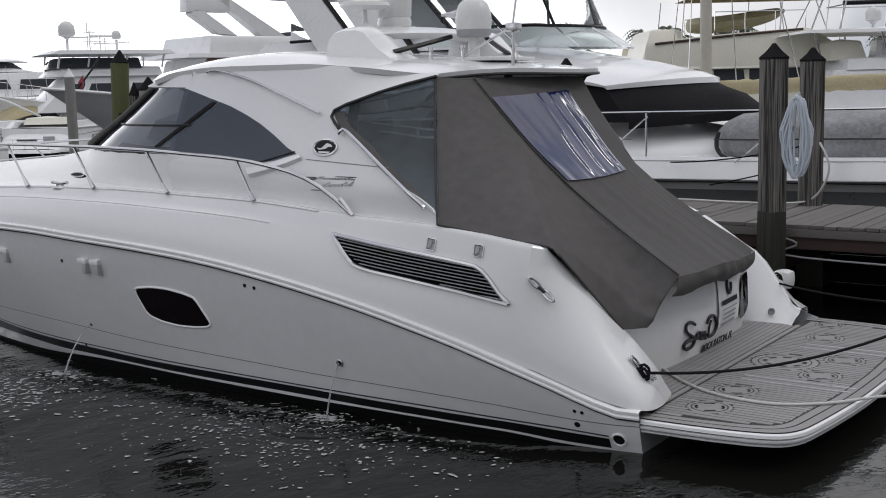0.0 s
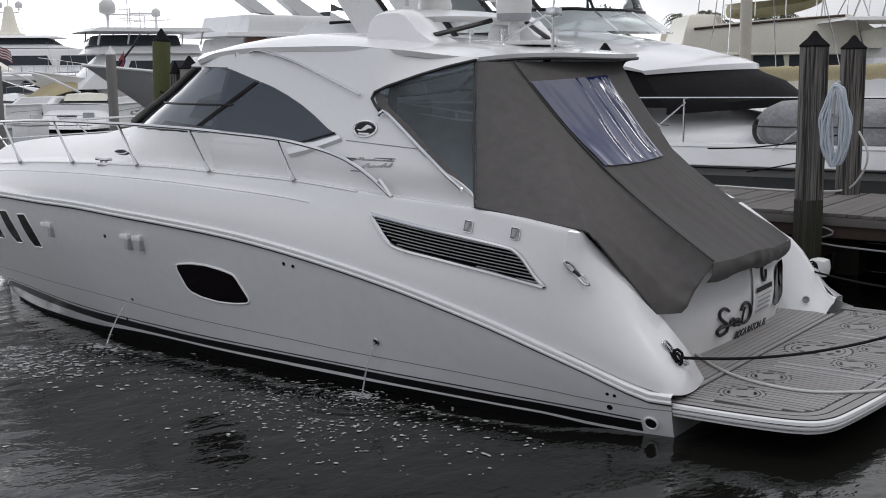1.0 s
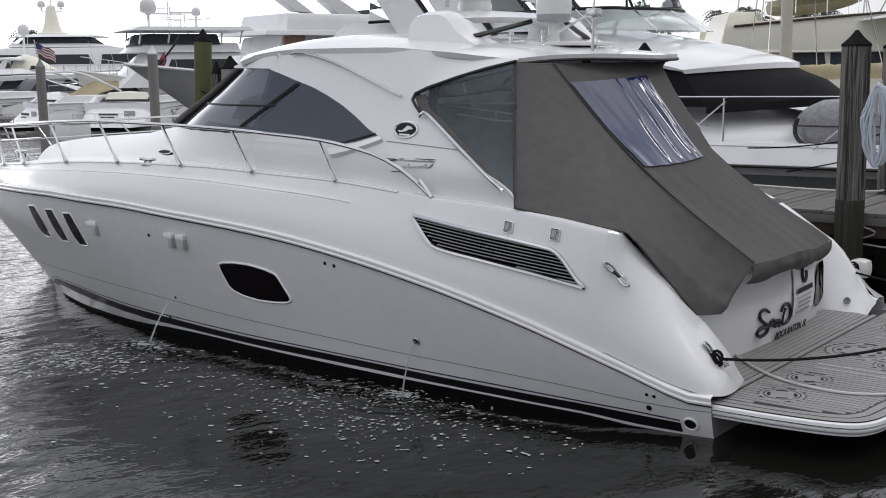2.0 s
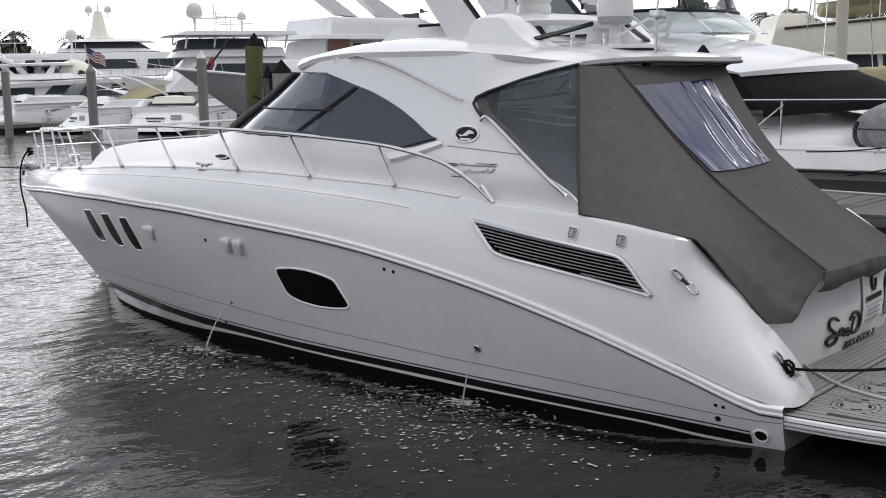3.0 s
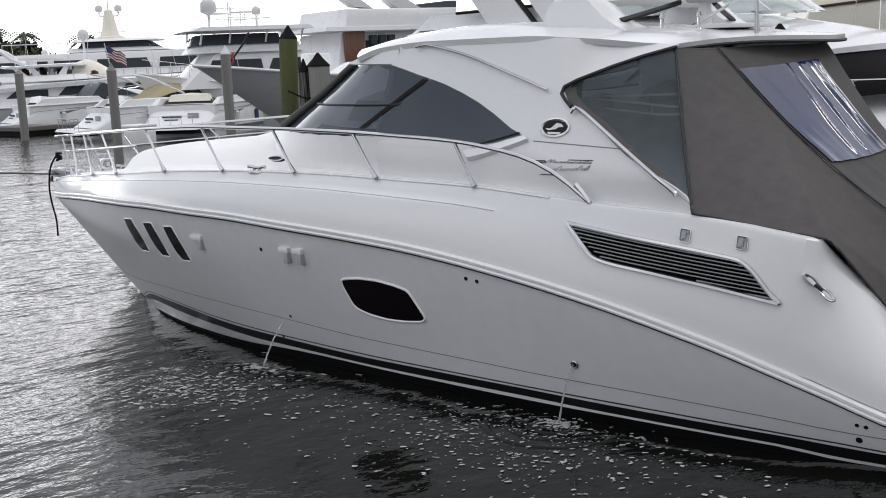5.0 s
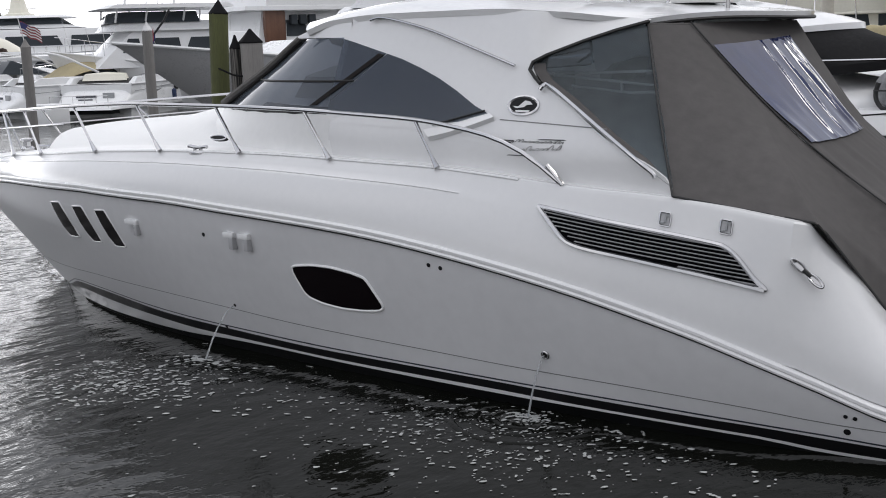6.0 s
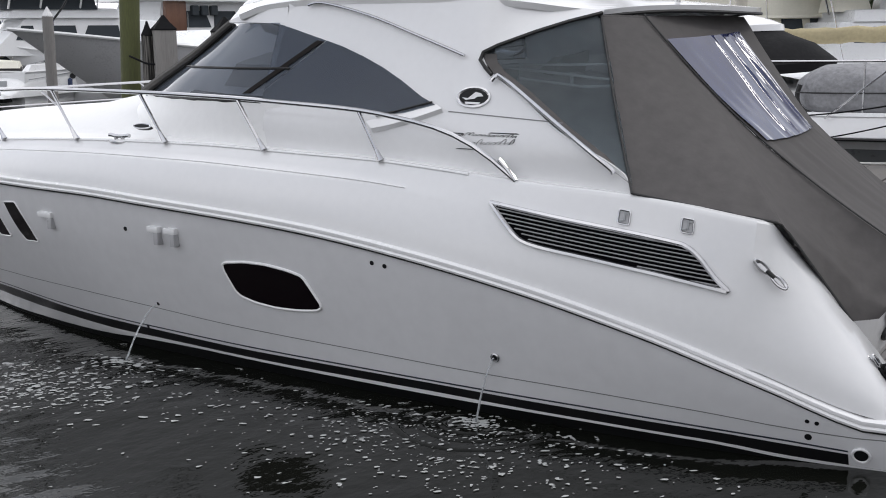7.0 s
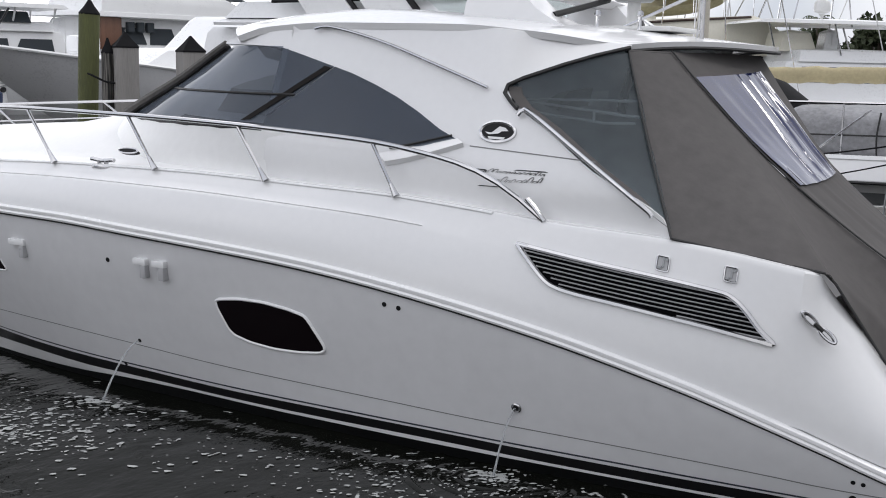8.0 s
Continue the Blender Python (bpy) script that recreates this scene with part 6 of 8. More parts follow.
def aerials(parent, spots):
    for x, y, z, h, lean in spots:
        bm = bmesh.new()
        tube(bm, [(x, y, z), (x + lean * h, y, z + h)], 0.018, 5, True, 0.008)
        part("aerial", bm, PLASTIC, parent)


def ship(label, at, L, B, fa, fb, hull_mat, category="yacht", flare=0.45, group="boats across the fairway", rake=0.16):
    ob = empty("yacht", label, category, group, at=at)
    bm, sheer, wide = ship_hull(L, B, fa, fb, flare, rake)
    part("hull", bm, hull_mat, ob)
    bm = bmesh.new()
    xs_ = [L * k / 24 for k in range(25)]
    loft(bm, [[(x, wide(x) * f, sheer(x) - 0.02 + 0.06 * (1 - f * f)) for f in (-1, -0.6, 0, 0.6, 1)] for x in xs_])
    part("deck", bm, FARWHITE, ob)
    for s in (1, -1):
        bm = bmesh.new()
        tube(bm, [(x, s * (wide(x) + 0.01), sheer(x)) for x in xs_], 0.05, 6)
        part("gunwale", bm, FARWHITE, ob)
    return ob, sheer, wide


# sportfisher, bow towards the fairway; its shaded side is put into a grey hull
boat, sh, wd = ship("sportfishing yacht with flared bow, shade in its grey, white deck", pose(22.75, -25.3, 0, 0, 0, 81), 13.9, 4.8, 2.1, 3.02, FAR_SHADE_GREY, "sportfisher", 0.62, rake=0.36)
part("foredeck_house", block(3.0, 9.5, 1.5, 2.2, 2.95, 1.6, 0.2), FARWHITE, boat)
part("cabin", block(1.5, 6.4, 1.8, 2.3, 4.0, 1.8, 0.3), FARWHITE, boat)
panes(boat, ((2.2, 3.4), (3.5, 4.6)), 1.8, 3.0, 3.6, 0.12, (2.3, 4.0), 0.3)
for x in (9.8, 8.4):
    bm = bmesh.new()
    box(bm, x - 0.12, x + 0.12, 1.62, 1.66, 2.0, 2.06, 0.01)
    part("hawse_plate", bm, STEEL, boat)
bm = bmesh.new()
tube(bm, [(13.0, 0.3, 2.95), (12.4, 0.3, 3.6), (12.2, 0.3, 3.9)], 0.03, 6)
staff = part("flag_staff", bm, BLACK, boat)
bm = bmesh.new()
loft(bm, [[(12.75 + 0.05 * k, 0.3 + 0.06 * math.sin(k * 1.7), 3.35 - 0.10 * k + dz) for k in range(5)] for dz in (-0.2, 0, 0.12)])
part("furled_flag", bm, FLAGRED, staff, "furled red and blue flag")
bm = bmesh.new()
loft(bm, [[(12.7 + 0.03 * k, 0.28 + 0.06 * math.sin(k * 1.4), 3.3 - 0.10 * k + dz) for k in range(4)] for dz in (-0.1, 0.05)])
part("furled_flag", bm, FLAGBLUE, staff)
for x, y in ((10.2, 0.5), (9.4, -0.2)):
    bm = bmesh.new()
    box(bm, x - 0.25, x + 0.25, y - 0.25, y + 0.25, 2.8, 3.25, 0.08)
    part("seat", bm, FARWHITE, boat)

# convertible with hardtop, large dome and dark enclosure
boat, sh, wd = ship("white convertible yacht with hardtop and radar domes", pose(41.6, -34.4, 0, 0, 0, 63), 11.2, 5.0, 1.9, 2.9, FARWHITE)
part("cabin", block(2.5, 9.5, 2.2, 2.0, 3.7, 1.8, 0.3), FARWHITE, boat)
panes(boat, ((3.2, 5.0), (5.2, 7.0), (7.1, 8.0)), 2.2, 2.7, 3.35, 0.12, (2.0, 3.7), 0.3)
part("bridge", block(3.2, 8.6, 2.1, 3.7, 4.15, 0.4, 0.1), FARWHITE, boat)
part("bridge_enclosure", block(4.2, 8.4, 1.98, 4.08, 4.6, 0.3, 0.1), TINT, boat, "dark bridge enclosure")
part("hardtop", block(2.6, 8.9, 2.5, 4.75, 4.95, 0.5, 0.3, 0.02), FARWHITE, boat)
for x in (3.2, 5.0, 6.8, 8.2):
    for s in (1, -1):
        bm = bmesh.new()
        tube(bm, [(x, s * 1.9, 4.1), (x - 0.1, s * 2.1, 4.8)], 0.05, 6)
        part("hardtop_post", bm, FARWHITE, boat)
domes(boat, ((7.6, 1.4, 5.6, 0.42), (5.2, 1.2, 5.5, 0.24)))
bm = bmesh.new()
tube(bm, [(6.4, 1.6, 5.25), (4.6, 1.6, 5.35)], 0.04, 6)
for x, y, top in ((6.6, 1.2, 6.3), (6.0, 1.2, 5.75), (5.6, 0.4, 5.6), (6.3, 0.2, 6.0)):
    tube(bm, [(x, y, 4.9), (x, y, top)], 0.035, 6)
for xa, xb, y, z in ((5.3, 7.2, 1.2, 5.3), (5.5, 6.9, 1.2, 5.55), (5.4, 6.8, 0.3, 5.42), (6.1, 7.0, 0.7, 5.85)):
    tube(bm, [(xa, y, z), (xb, y - 0.2, z + 0.04)], 0.03, 6)
part("antenna_frame", bm, FARWHITE, boat, "white tiered antenna frame")
for x, y, z in ((7.6, 1.4, 5.35), (5.2, 1.2, 5.4)):
    bm = bmesh.new()
    tube(bm, [(x, y, 4.9), (x, y, z)], 0.07, 8)
    part("dome_post", bm, FARWHITE, boat)
for x, y, w in ((5.9, 0.8, 0.55), (6.7, -0.4, 0.45)):
    bm = bmesh.new()
    box(bm, x - w, x + w, y - 0.1, y + 0.1, 5.62, 5.72, 0.03)
    part("radar_scanner", bm, PLASTIC, boat, "white open-array radar")
aerials(boat, ((6.6, 1.2, 5.6, 1.6, 0), (6.3, 0.6, 5.0, 2.2, 0.05), (4.5, 1.8, 5, 2.6, -0.05), (8.4, 1.6, 4.9, 1.8, 0.2)))
rails(boat, [(8.0 + 0.4 * k, wd(8.0 + 0.4 * k) - 0.05, sh(8.0 + 0.4 * k)) for k in range(8)], 0.7, 2, 0.02)

# tall flybridge yacht with a raked arch
boat, sh, wd = ship("large white flybridge yacht with raked arch", pose(49.0, -35.0, 0, 0, 0, 256), 24, 6, 2.2, 3.2, FARWHITE)
part("saloon", block(3, 17, 2.7, 2.3, 4.7, 2.6, 0.6), FARWHITE, boat)
panes(boat, ((5, 6.6), (6.8, 8.6), (8.8, 10.6), (10.8, 12.6)), 2.7, 3.3, 4.2, 0.12, (2.3, 4.7), 0.3)
bm = bmesh.new()
box(bm, 3.6, 4.9, -2.78, -2.5, 3.0, 4.72, 0.03)
part("wood_door", bm, VARNISH, boat, "varnished dark wood door surround")
for k in range(3):
    bm = bmesh.new()
    box(bm, 5.3 + 0.62 * k, 5.72 + 0.62 * k, -2.80, -2.5, 3.95, 4.5, 0.05)
    part("galley_window", bm, TINT, boat, smooth=False)
part("fly_deck", block(2.2, 15.4, 3.0, 4.75, 5.0, 0.5, 0.1, 0.02), FARWHITE, boat)
part("fly_coaming", block(3.6, 14.8, 2.9, 4.98, 6.0, 2.6, 0.25, 0.06), FARWHITE, boat)
part("fly_screen", block(11.2, 13.9, 2.5, 6.0, 6.45, 1.2, 0.1), TINT, boat, "dark flybridge windscreen")
for prof in ([(5.6, 6.0), (4.4, 6.1), (2.7, 7.2), (2.9, 7.4), (3.5, 7.35)], [(8.9, 6.0), (7.3, 6.0), (4.5, 8.0), (5.0, 8.2)]):
    bm = bmesh.new()
    loft(bm, [[(x, y, z) for x, z in prof] for y in (-2.7, -1.9)], True, True)
    part("arch_leg", bm, FARWHITE, boat, smooth=False)
bm = bmesh.new()
box(bm, 2.4, 5.2, -2.7, -1.9, 7.3, 8.2, 0.05)
part("arch_top", bm, FARWHITE, boat)
aerials(boat, ((13, 2, 6, 3.5, 0), (9.5, 2, 8, 2, 0)))
rails(boat, [(14 + 0.8 * k, wd(14 + 0.8 * k) - 0.1, sh(14 + 0.8 * k)) for k in range(12)], 0.9, 2, 0.03)

# tower yacht far off
boat, sh, wd = ship("far white motor yacht with mast tower and twin domes", Matrix.Translation((0.95, -3.18, -0.99)) @ Matrix.Scale(1.35, 4) @ pose(68, -22, 0, 0, 0, 229), 30, 7, 2.6, 3.6, FARWHITE)
part("main_house", block(4, 24, 3.1, 2.7, 4.2, 3, 0.6), FARWHITE, boat)
panes(boat, ((6, 8.6), (9, 12), (12.4, 15.6), (16, 18.5)), 3.1, 3.2, 3.8, 0.12, (2.7, 4.2), 0.3)
part("bridge_deck", block(10.6, 16.8, 2.3, 4.25, 4.5, 1.2, 0.3), FARWHITE, boat)
part("bridge_glass", block(11.3, 15.9, 2.1, 4.48, 4.85, 0.6, 0.3), TINT, boat, "dark wheelhouse windows")
part("bridge_roof", block(11.0, 16.2, 2.3, 4.85, 5.0, 0.5, 0.2), FARWHITE, boat)
bm = bmesh.new()
loft(bm, [[(12.95 + q * math.cos(t), q * 0.8 * math.sin(t), z) for t in [math.pi * k / 5 for k in range(10)]] for q, z in ((0.92, 4.98), (0.88, 5.14), (0.62, 5.2), (0.50, 5.5), (0.36, 6.2), (0.25, 6.7), (0.12, 6.8))], True, True)
part("tower", bm, CREAM, boat, "tapered cream mast tower", smooth=False)
for name, a, c_, r in (("spreader", (12.38, 0.2, 6.4), (13.52, 0.2, 6.4), 0.05), ("mast_pole", (12.95, 0, 6.75), (12.95, 0, 8.5), 0.05), ("spreader", (12.2, 0.4, 5.45), (13.9, 0.4, 5.45), 0.04)):
    bm = bmesh.new()
    tube(bm, [a, c_], r, 6)
    part(name, bm, FARWHITE, boat)
domes(boat, ((12.38, 0.2, 6.65, 0.24), (13.52, 0.2, 6.65, 0.24)))
rails(boat, [(6 + 0.7 * k, 2.6, 4.25) for k in range(8)], 0.7, 2, 0.03)
aerials(boat, ((9.2, 1, 5, 2.2, 0.1), (15.5, 1, 5, 1.6, -0.1), (12.3, 0, 5.0, 1.4, 0)))

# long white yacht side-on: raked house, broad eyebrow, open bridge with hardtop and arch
# hull grey carries the shade under the flare
boat, sh, wd = ship("long white motor yacht with raked dark saloon windows", Matrix.Translation((0.68, -2.28, -0.71)) @ Matrix.Scale(1.25, 4) @ pose(57.5, -15.5, 0, 0, 0, 236), 27, 6, 1.45, 2.1, FAR_SHADE_GREY)
part("house", block(4.6, 21, 2.5, 1.45, 2.62, 3.6, 2.6, 0.1), FARWHITE, boat)
for s in (1, -1):
    for a, b_, z0, z1 in ((7.3, 9.3, 1.92, 2.3), (9.7, 11.9, 1.9, 2.42), (12.6, 14.0, 1.9, 2.42), (14.3, 16.6, 1.9, 2.38)):
        bm = bmesh.new()
        y0, y1 = 2.5 * (1 - 0.1 * (z0 - 1.45) / 1.17) + 0.015, 2.5 * (1 - 0.1 * (z1 - 1.45) / 1.17) + 0.015
        loft(bm, [[(a, s * y0, z0), (b_, s * y0, z0)], [(a + 0.5, s * y1, z1), (b_, s * y1, z1)]])
        thick(bm, 0.02)
        part("window", bm, TINT, boat, smooth=False)
bm = bmesh.new()
loft(bm, [[(x, w * f, z + 0.1 * (1 - abs(f) ** 3)) for f in (-1, -0.96, -0.8, -0.4, 0, 0.4, 0.8, 0.96, 1)] for x, w, z in ((5.2, 2.0, 2.2), (6.4, 2.5, 2.36), (9.0, 2.72, 2.56), (12.6, 2.75, 2.68), (16.0, 2.6, 2.7), (18.4, 2.0, 2.62), (19.2, 1.0, 2.52))])
thick(bm, 0.2)
part("eyebrow_deck", bm, FARWHITE, boat, "broad white overhanging deck")
part("bridge_coaming", block(6.6, 12.0, 2.2, 2.75, 3.0, 0.9, 0.5), FARWHITE, boat)
bm = bmesh.new()
loft(bm, [[(x, w * f, z + 0.06 * (1 - f * f)) for f in (-1, -0.9, -0.5, 0, 0.5, 0.9, 1)] for x, w, z in ((7.1, 1.5, 3.5), (7.4, 2.0, 3.46), (9.0, 2.1, 3.5), (10.6, 1.9, 3.52), (11.2, 1.2, 3.5))])
thick(bm, 0.1)
part("hardtop", bm, FARWHITE, boat)
for x, lean in ((7.6, -0.5), (8.4, -0.3), (10.2, 0.5)):
    for s in (1, -1):
        bm = bmesh.new()
        loft(bm, [[(x - lean, s * 1.9, 2.85), (x - lean + 0.45, s * 1.9, 2.85)], [(x, s * 1.85, 3.5), (x + 0.2, s * 1.85, 3.5)]])
        thick(bm, 0.08)
        part("hardtop_leg", bm, FARWHITE, boat, smooth=False)
for s in (1, -1):
    bm = bmesh.new()
    tube(bm, curve_through([(8.3, s * 1.7, 3.55), (7.7, s * 1.7, 3.8), (7.2, s * 1.65, 4.2), (6.7, s * 1.5, 4.42), (6.3, s * 1.1, 4.46)]), 0.11, 8, True, 0.07)
    part("arch_leg", bm, FARWHITE, boat)
bm = bmesh.new()
box(bm, 6.0, 6.8, -1.6, 1.6, 4.38, 4.48, 0.03)
part("arch_top", bm, FARWHITE, boat)
for x, y, z, w in ((8.4, -0.6, 3.62, 0.5), (9.4, 0.3, 3.6, 0.7)):
    bm = bmesh.new()
    box(bm, x - w, x + w, y - 0.12, y + 0.12, z + 0.16, z + 0.28, 0.04)
    box(bm, x - 0.15, x + 0.15, y - 0.15, y + 0.15, z - 0.05, z + 0.17, 0.04)
    part("radar_scanner", bm, PLASTIC, boat, "white open-array radar")
pick = random.Random(5)
for k in range(9):
    x, y = 8.0 + 0.42 * k, -1.4 + pick.random()
    part("deck_seat", block(x, x + 0.35, 0.3, 2.95, 3.1 + 0.3 * pick.random(), 0.05, 0.1, 0.1), (BEAM, GREYCOVER, SAILCOVER, FARWHITE)[pick.randrange(4)], boat).matrix_local = pose(0, y, 0)
part("tender_cover", block(10.4, 12.6, 1.2, 2.95, 3.6, 1.0, 0.3, 0.4, 0.15), CREAM, boat, "tan covered tender")
for s in (1, -1):
    bm = bmesh.new()
    tube(bm, curve_through([(4.7, s * 1.0, 2.7), (5.4, s * 1.05, 2.62), (6.3, s * 0.9, 2.66), (6.7, 0, 2.74)]), 0.22, 10)
    part("dinghy_tube", bm, PLASTIC, boat, "white inflatable dinghy tube")
domes(boat, ((11.1, 0.5, 4.75, 0.3), (5.6, -0.6, 3.3, 0.34)))
bm = bmesh.new()
tube(bm, [(11.1, 0.5, 3.3), (11.1, 0.5, 4.6)], 0.06, 8)
part("dome_mast", bm, FARWHITE, boat)
rails(boat, [(12.4 + 0.6 * k, 2.3, 2.75) for k in range(9)], 0.42, 1, 0.02)
rails(boat, [(12.4 + 0.6 * k, -2.3, 2.75) for k in range(9)], 0.42, 1, 0.02)
for s in (1, -1):
    rails(boat, [(8 + 0.9 * k, s * (wd(8 + 0.9 * k) - 0.1), sh(8 + 0.9 * k)) for k in range(19)], 0.45, 2, 0.025)
for k in range(6):
    bm = bmesh.new()
    fx = 4.0 + 3.0 * k
    spin(bm, [(0.03, 0.0), (0.16, 0.06), (0.17, 0.6), (0.04, 0.7)], (fx, wd(fx) + 0.16, 0.5), 8)
    part("fender", bm, CLOTHBLUE if k % 2 else PLASTIC, boat)
aerials(boat, ((11.2, 0.2, 3.5, 2, 0.1), (7.6, 1, 3.5, 2.5, -0.1), (6.4, 0, 4.45, 0.9, 0)))

# express cruisers lying stern-to, with rounded after quarters
after = tab((-0.9, 0.46), (-0.5, 0.70), (0.0, 1.12), (0.6, 1.36), (1.4, 1.45), (2.6, 1.52), (4.6, 1.54), (6.6, 1.60))
beam_ = tab((-0.9, 1.45), (-0.5, 1.66), (0.2, 1.8), (1.5, 1.88), (4.0, 1.9), (6.6, 1.68))
fleet = ((42.0, -23.6, -66, 11, "white express cruiser stern-to with pale cockpit bench", None), (46.2, -22.0, -103, 11.5, "white express cruiser with brown canvas and small oval port", SAILCOVER), (58.6, -24.9, -104, 10.5, "white express cruiser with dark windscreen and oval port", None), (36.0, -28.4, -40, 10, "white express cruiser stern-to with tan bench", None))
for k, (x, y, heading, L, label, canvas) in enumerate(fleet):
    boat, sh, wd = ship(label, pose(x, y, 0, 0, 0, heading), L, 3.8, 1.35, 1.9, FARWHITE, "cruiser", 0.3)
    bm = bmesh.new()
    rows = []
    for j in range(25):
        xx = -0.9 + 7.5 * j / 24
        rows.append([(xx, beam_(xx) * (1 if c0 > 0 else -1) * abs(c0) ** 0.38, 0.3 + (after(xx) - 0.3) * s0 ** 0.42) for c0, s0 in [(math.cos(math.pi * i / 16), abs(math.sin(math.pi * i / 16))) for i in range(17)]])
    loft(bm, rows)
    part("quarter_moulding", bm, FARWHITE, boat, "rounded white after moulding")
    part("swim_platform", block(-1.7, -0.6, 1.6, 0.3, 0.42, 0.05, 0.1, 0.02, 0.01), FARWHITE, boat)
    # dark block painted in for the shade below the platform
    part("platform_shade_block", block(-1.6, -0.5, 1.5, 0.12, 0.3, 0.05, 0.1, 0.02, 0.0), BOTTOM_SHADE, boat)
    # dark block standing for the shade in the open cockpit
    part("cockpit_shade_block", block(0.75, 3.5, 1.35, 1.38, 1.58, 0.1, 0.2, 0.05, 0.0), CABINDARK, boat, "dark block standing for shade in the cockpit")
    for s in (1, -1):
        part("cockpit_coaming", block(0.3, 4.4, 0.14, 1.36, 1.66 + 0.04 * k, 0.5, 0.5, 0.2, 0.02), FARWHITE, boat).matrix_local = pose(0, s * 1.58, 0)
        bm = bmesh.new()
        loft(bm, [[(x_, s * (beam_(x_) * 0.995 + 0.02), z_) for x_, z_ in ((1.6, 0.86), (6.0, 1.08))], [(x_, s * (beam_(x_) + 0.012), z_) for x_, z_ in ((1.6, 0.98), (6.0, 1.2))]])
        part("side_stripe", bm, (HULLGREY, NAVY, HULLGREY, BEAM)[k], boat, "dark stripe along the hull")
    for y0, y1, z0, z1 in ((-0.25, 0.75, 0.80, 0.90), (-0.1, 0.6, 0.68, 0.73)):
        bm = bmesh.new()
        box(bm, -0.46 - 0.5 * (0.9 - z1), -0.43 - 0.5 * (0.9 - z1), y0, y1, z0, z1)
        part("name_bar", bm, NAVY, boat, smooth=False)
    bm = bmesh.new()
    box(bm, -0.44, -0.36, -1.1, -0.55, 0.46, 1.0, 0.02)
    part("transom_gate", bm, GREYPLASTIC, boat, "grey transom gate")
    for s in (1, -1):
        bm = bmesh.new()
        spin(bm, [(0.0, 0.0), (0.2, 0.0), (0.2, 0.03), (0.0, 0.035)], (0, 0, 0), 14)
        bmesh.ops.transform(bm, matrix=pose(4.2, s * 1.9, 1.05, s * -88, 0, 0) @ Matrix.Diagonal((1.4, 0.62, 1, 1)), verts=bm.verts)
        part("oval_port", bm, BLACK, boat, "small dark oval port")
        bm = bmesh.new()
        tube(bm, [(xx, s * (beam_(xx) + 0.012), 1.02 + 0.05 * xx) for xx in [0.2 + 6.0 * j / 12 for j in range(13)]], 0.018, 5)
        part("rub_line", bm, GREYPLASTIC, boat, "grey rubbing line")
        rails(boat, [(4.6 + 0.5 * j, s * (wd(4.6 + 0.5 * j) - 0.08), sh(4.6 + 0.5 * j)) for j in range(11)], 0.6, 2, 0.016)
        if k != 1:
            continue
        bm = bmesh.new()
        tube(bm, curve_through([(3.6, s * 1.7, 1.85), (2.9, s * 1.68, 2.2), (2.1, s * 1.6, 2.6), (1.5, s * 1.4, 2.78), (1.2, s * 0.9, 2.82)]), 0.06, 8, True, 0.05)
        part("arch_leg", bm, FARWHITE, boat)
    if k == 1:
        bm = bmesh.new()
        box(bm, 1.0, 1.6, -1.15, 1.15, 2.76, 2.86, 0.03)
        part("arch_top", bm, FARWHITE, boat)
    rails(boat, [(-1.55, -1.4 + 0.56 * j, 0.42) for j in range(6)], 0.5, 1, 0.016)
    rails(boat, [(0.6 + 0.6 * j, -1.35, after(0.6 + 0.6 * j) - 0.06) for j in range(5)], 0.3, 1, 0.014)
    part("cockpit_bench", block(0.8, 1.4, 1.1, 1.5, 1.82, 0.1, 0.1, 0.1), CREAM if k in (0, 3) else FARWHITE, boat)
    part("trunk", block(4.5, 9.4, 1.4, 1.4, 2.05, 3.2, 0.2, 0.3, 0.1), FARWHITE, boat)
    part("windscreen", block(3.6, 6.6, 1.5, 1.7, 2.45, 1.9, 0.7, 0.2), TINT, boat, "dark windscreen")
    if canvas:
        bm = bmesh.new()
        loft(bm, [[(xx, w * f, z - dz * abs(f) ** 3) for f in (-1, -0.85, -0.5, 0, 0.5, 0.85, 1)] for xx, w, z, dz in ((1.9, 1.5, 1.62, 0.05), (2.5, 1.5, 2.05, 0.3), (3.0, 1.5, 2.34, 0.45), (3.8, 1.45, 2.42, 0.4), (4.6, 1.4, 2.2, 0.3))])
        thick(bm, 0.03)
        part("cockpit_canvas", bm, canvas, boat, "sloping canvas cockpit cover")
    aerials(boat, ((3.7, 1.3, 2.3, 2.0, -0.2), (3.7, -1.3, 2.3, 1.6, -0.25)))
    for j in range(2):
        bm = bmesh.new()
        spin(bm, [(0.02, 0.0), (0.11, 0.05), (0.12, 0.45), (0.03, 0.52)], (1.8 + 2.0 * j, -wd(2) - 0.1, 0.45), 8)
        part("fender", bm, CLOTHBLUE if j else PLASTIC, boat)

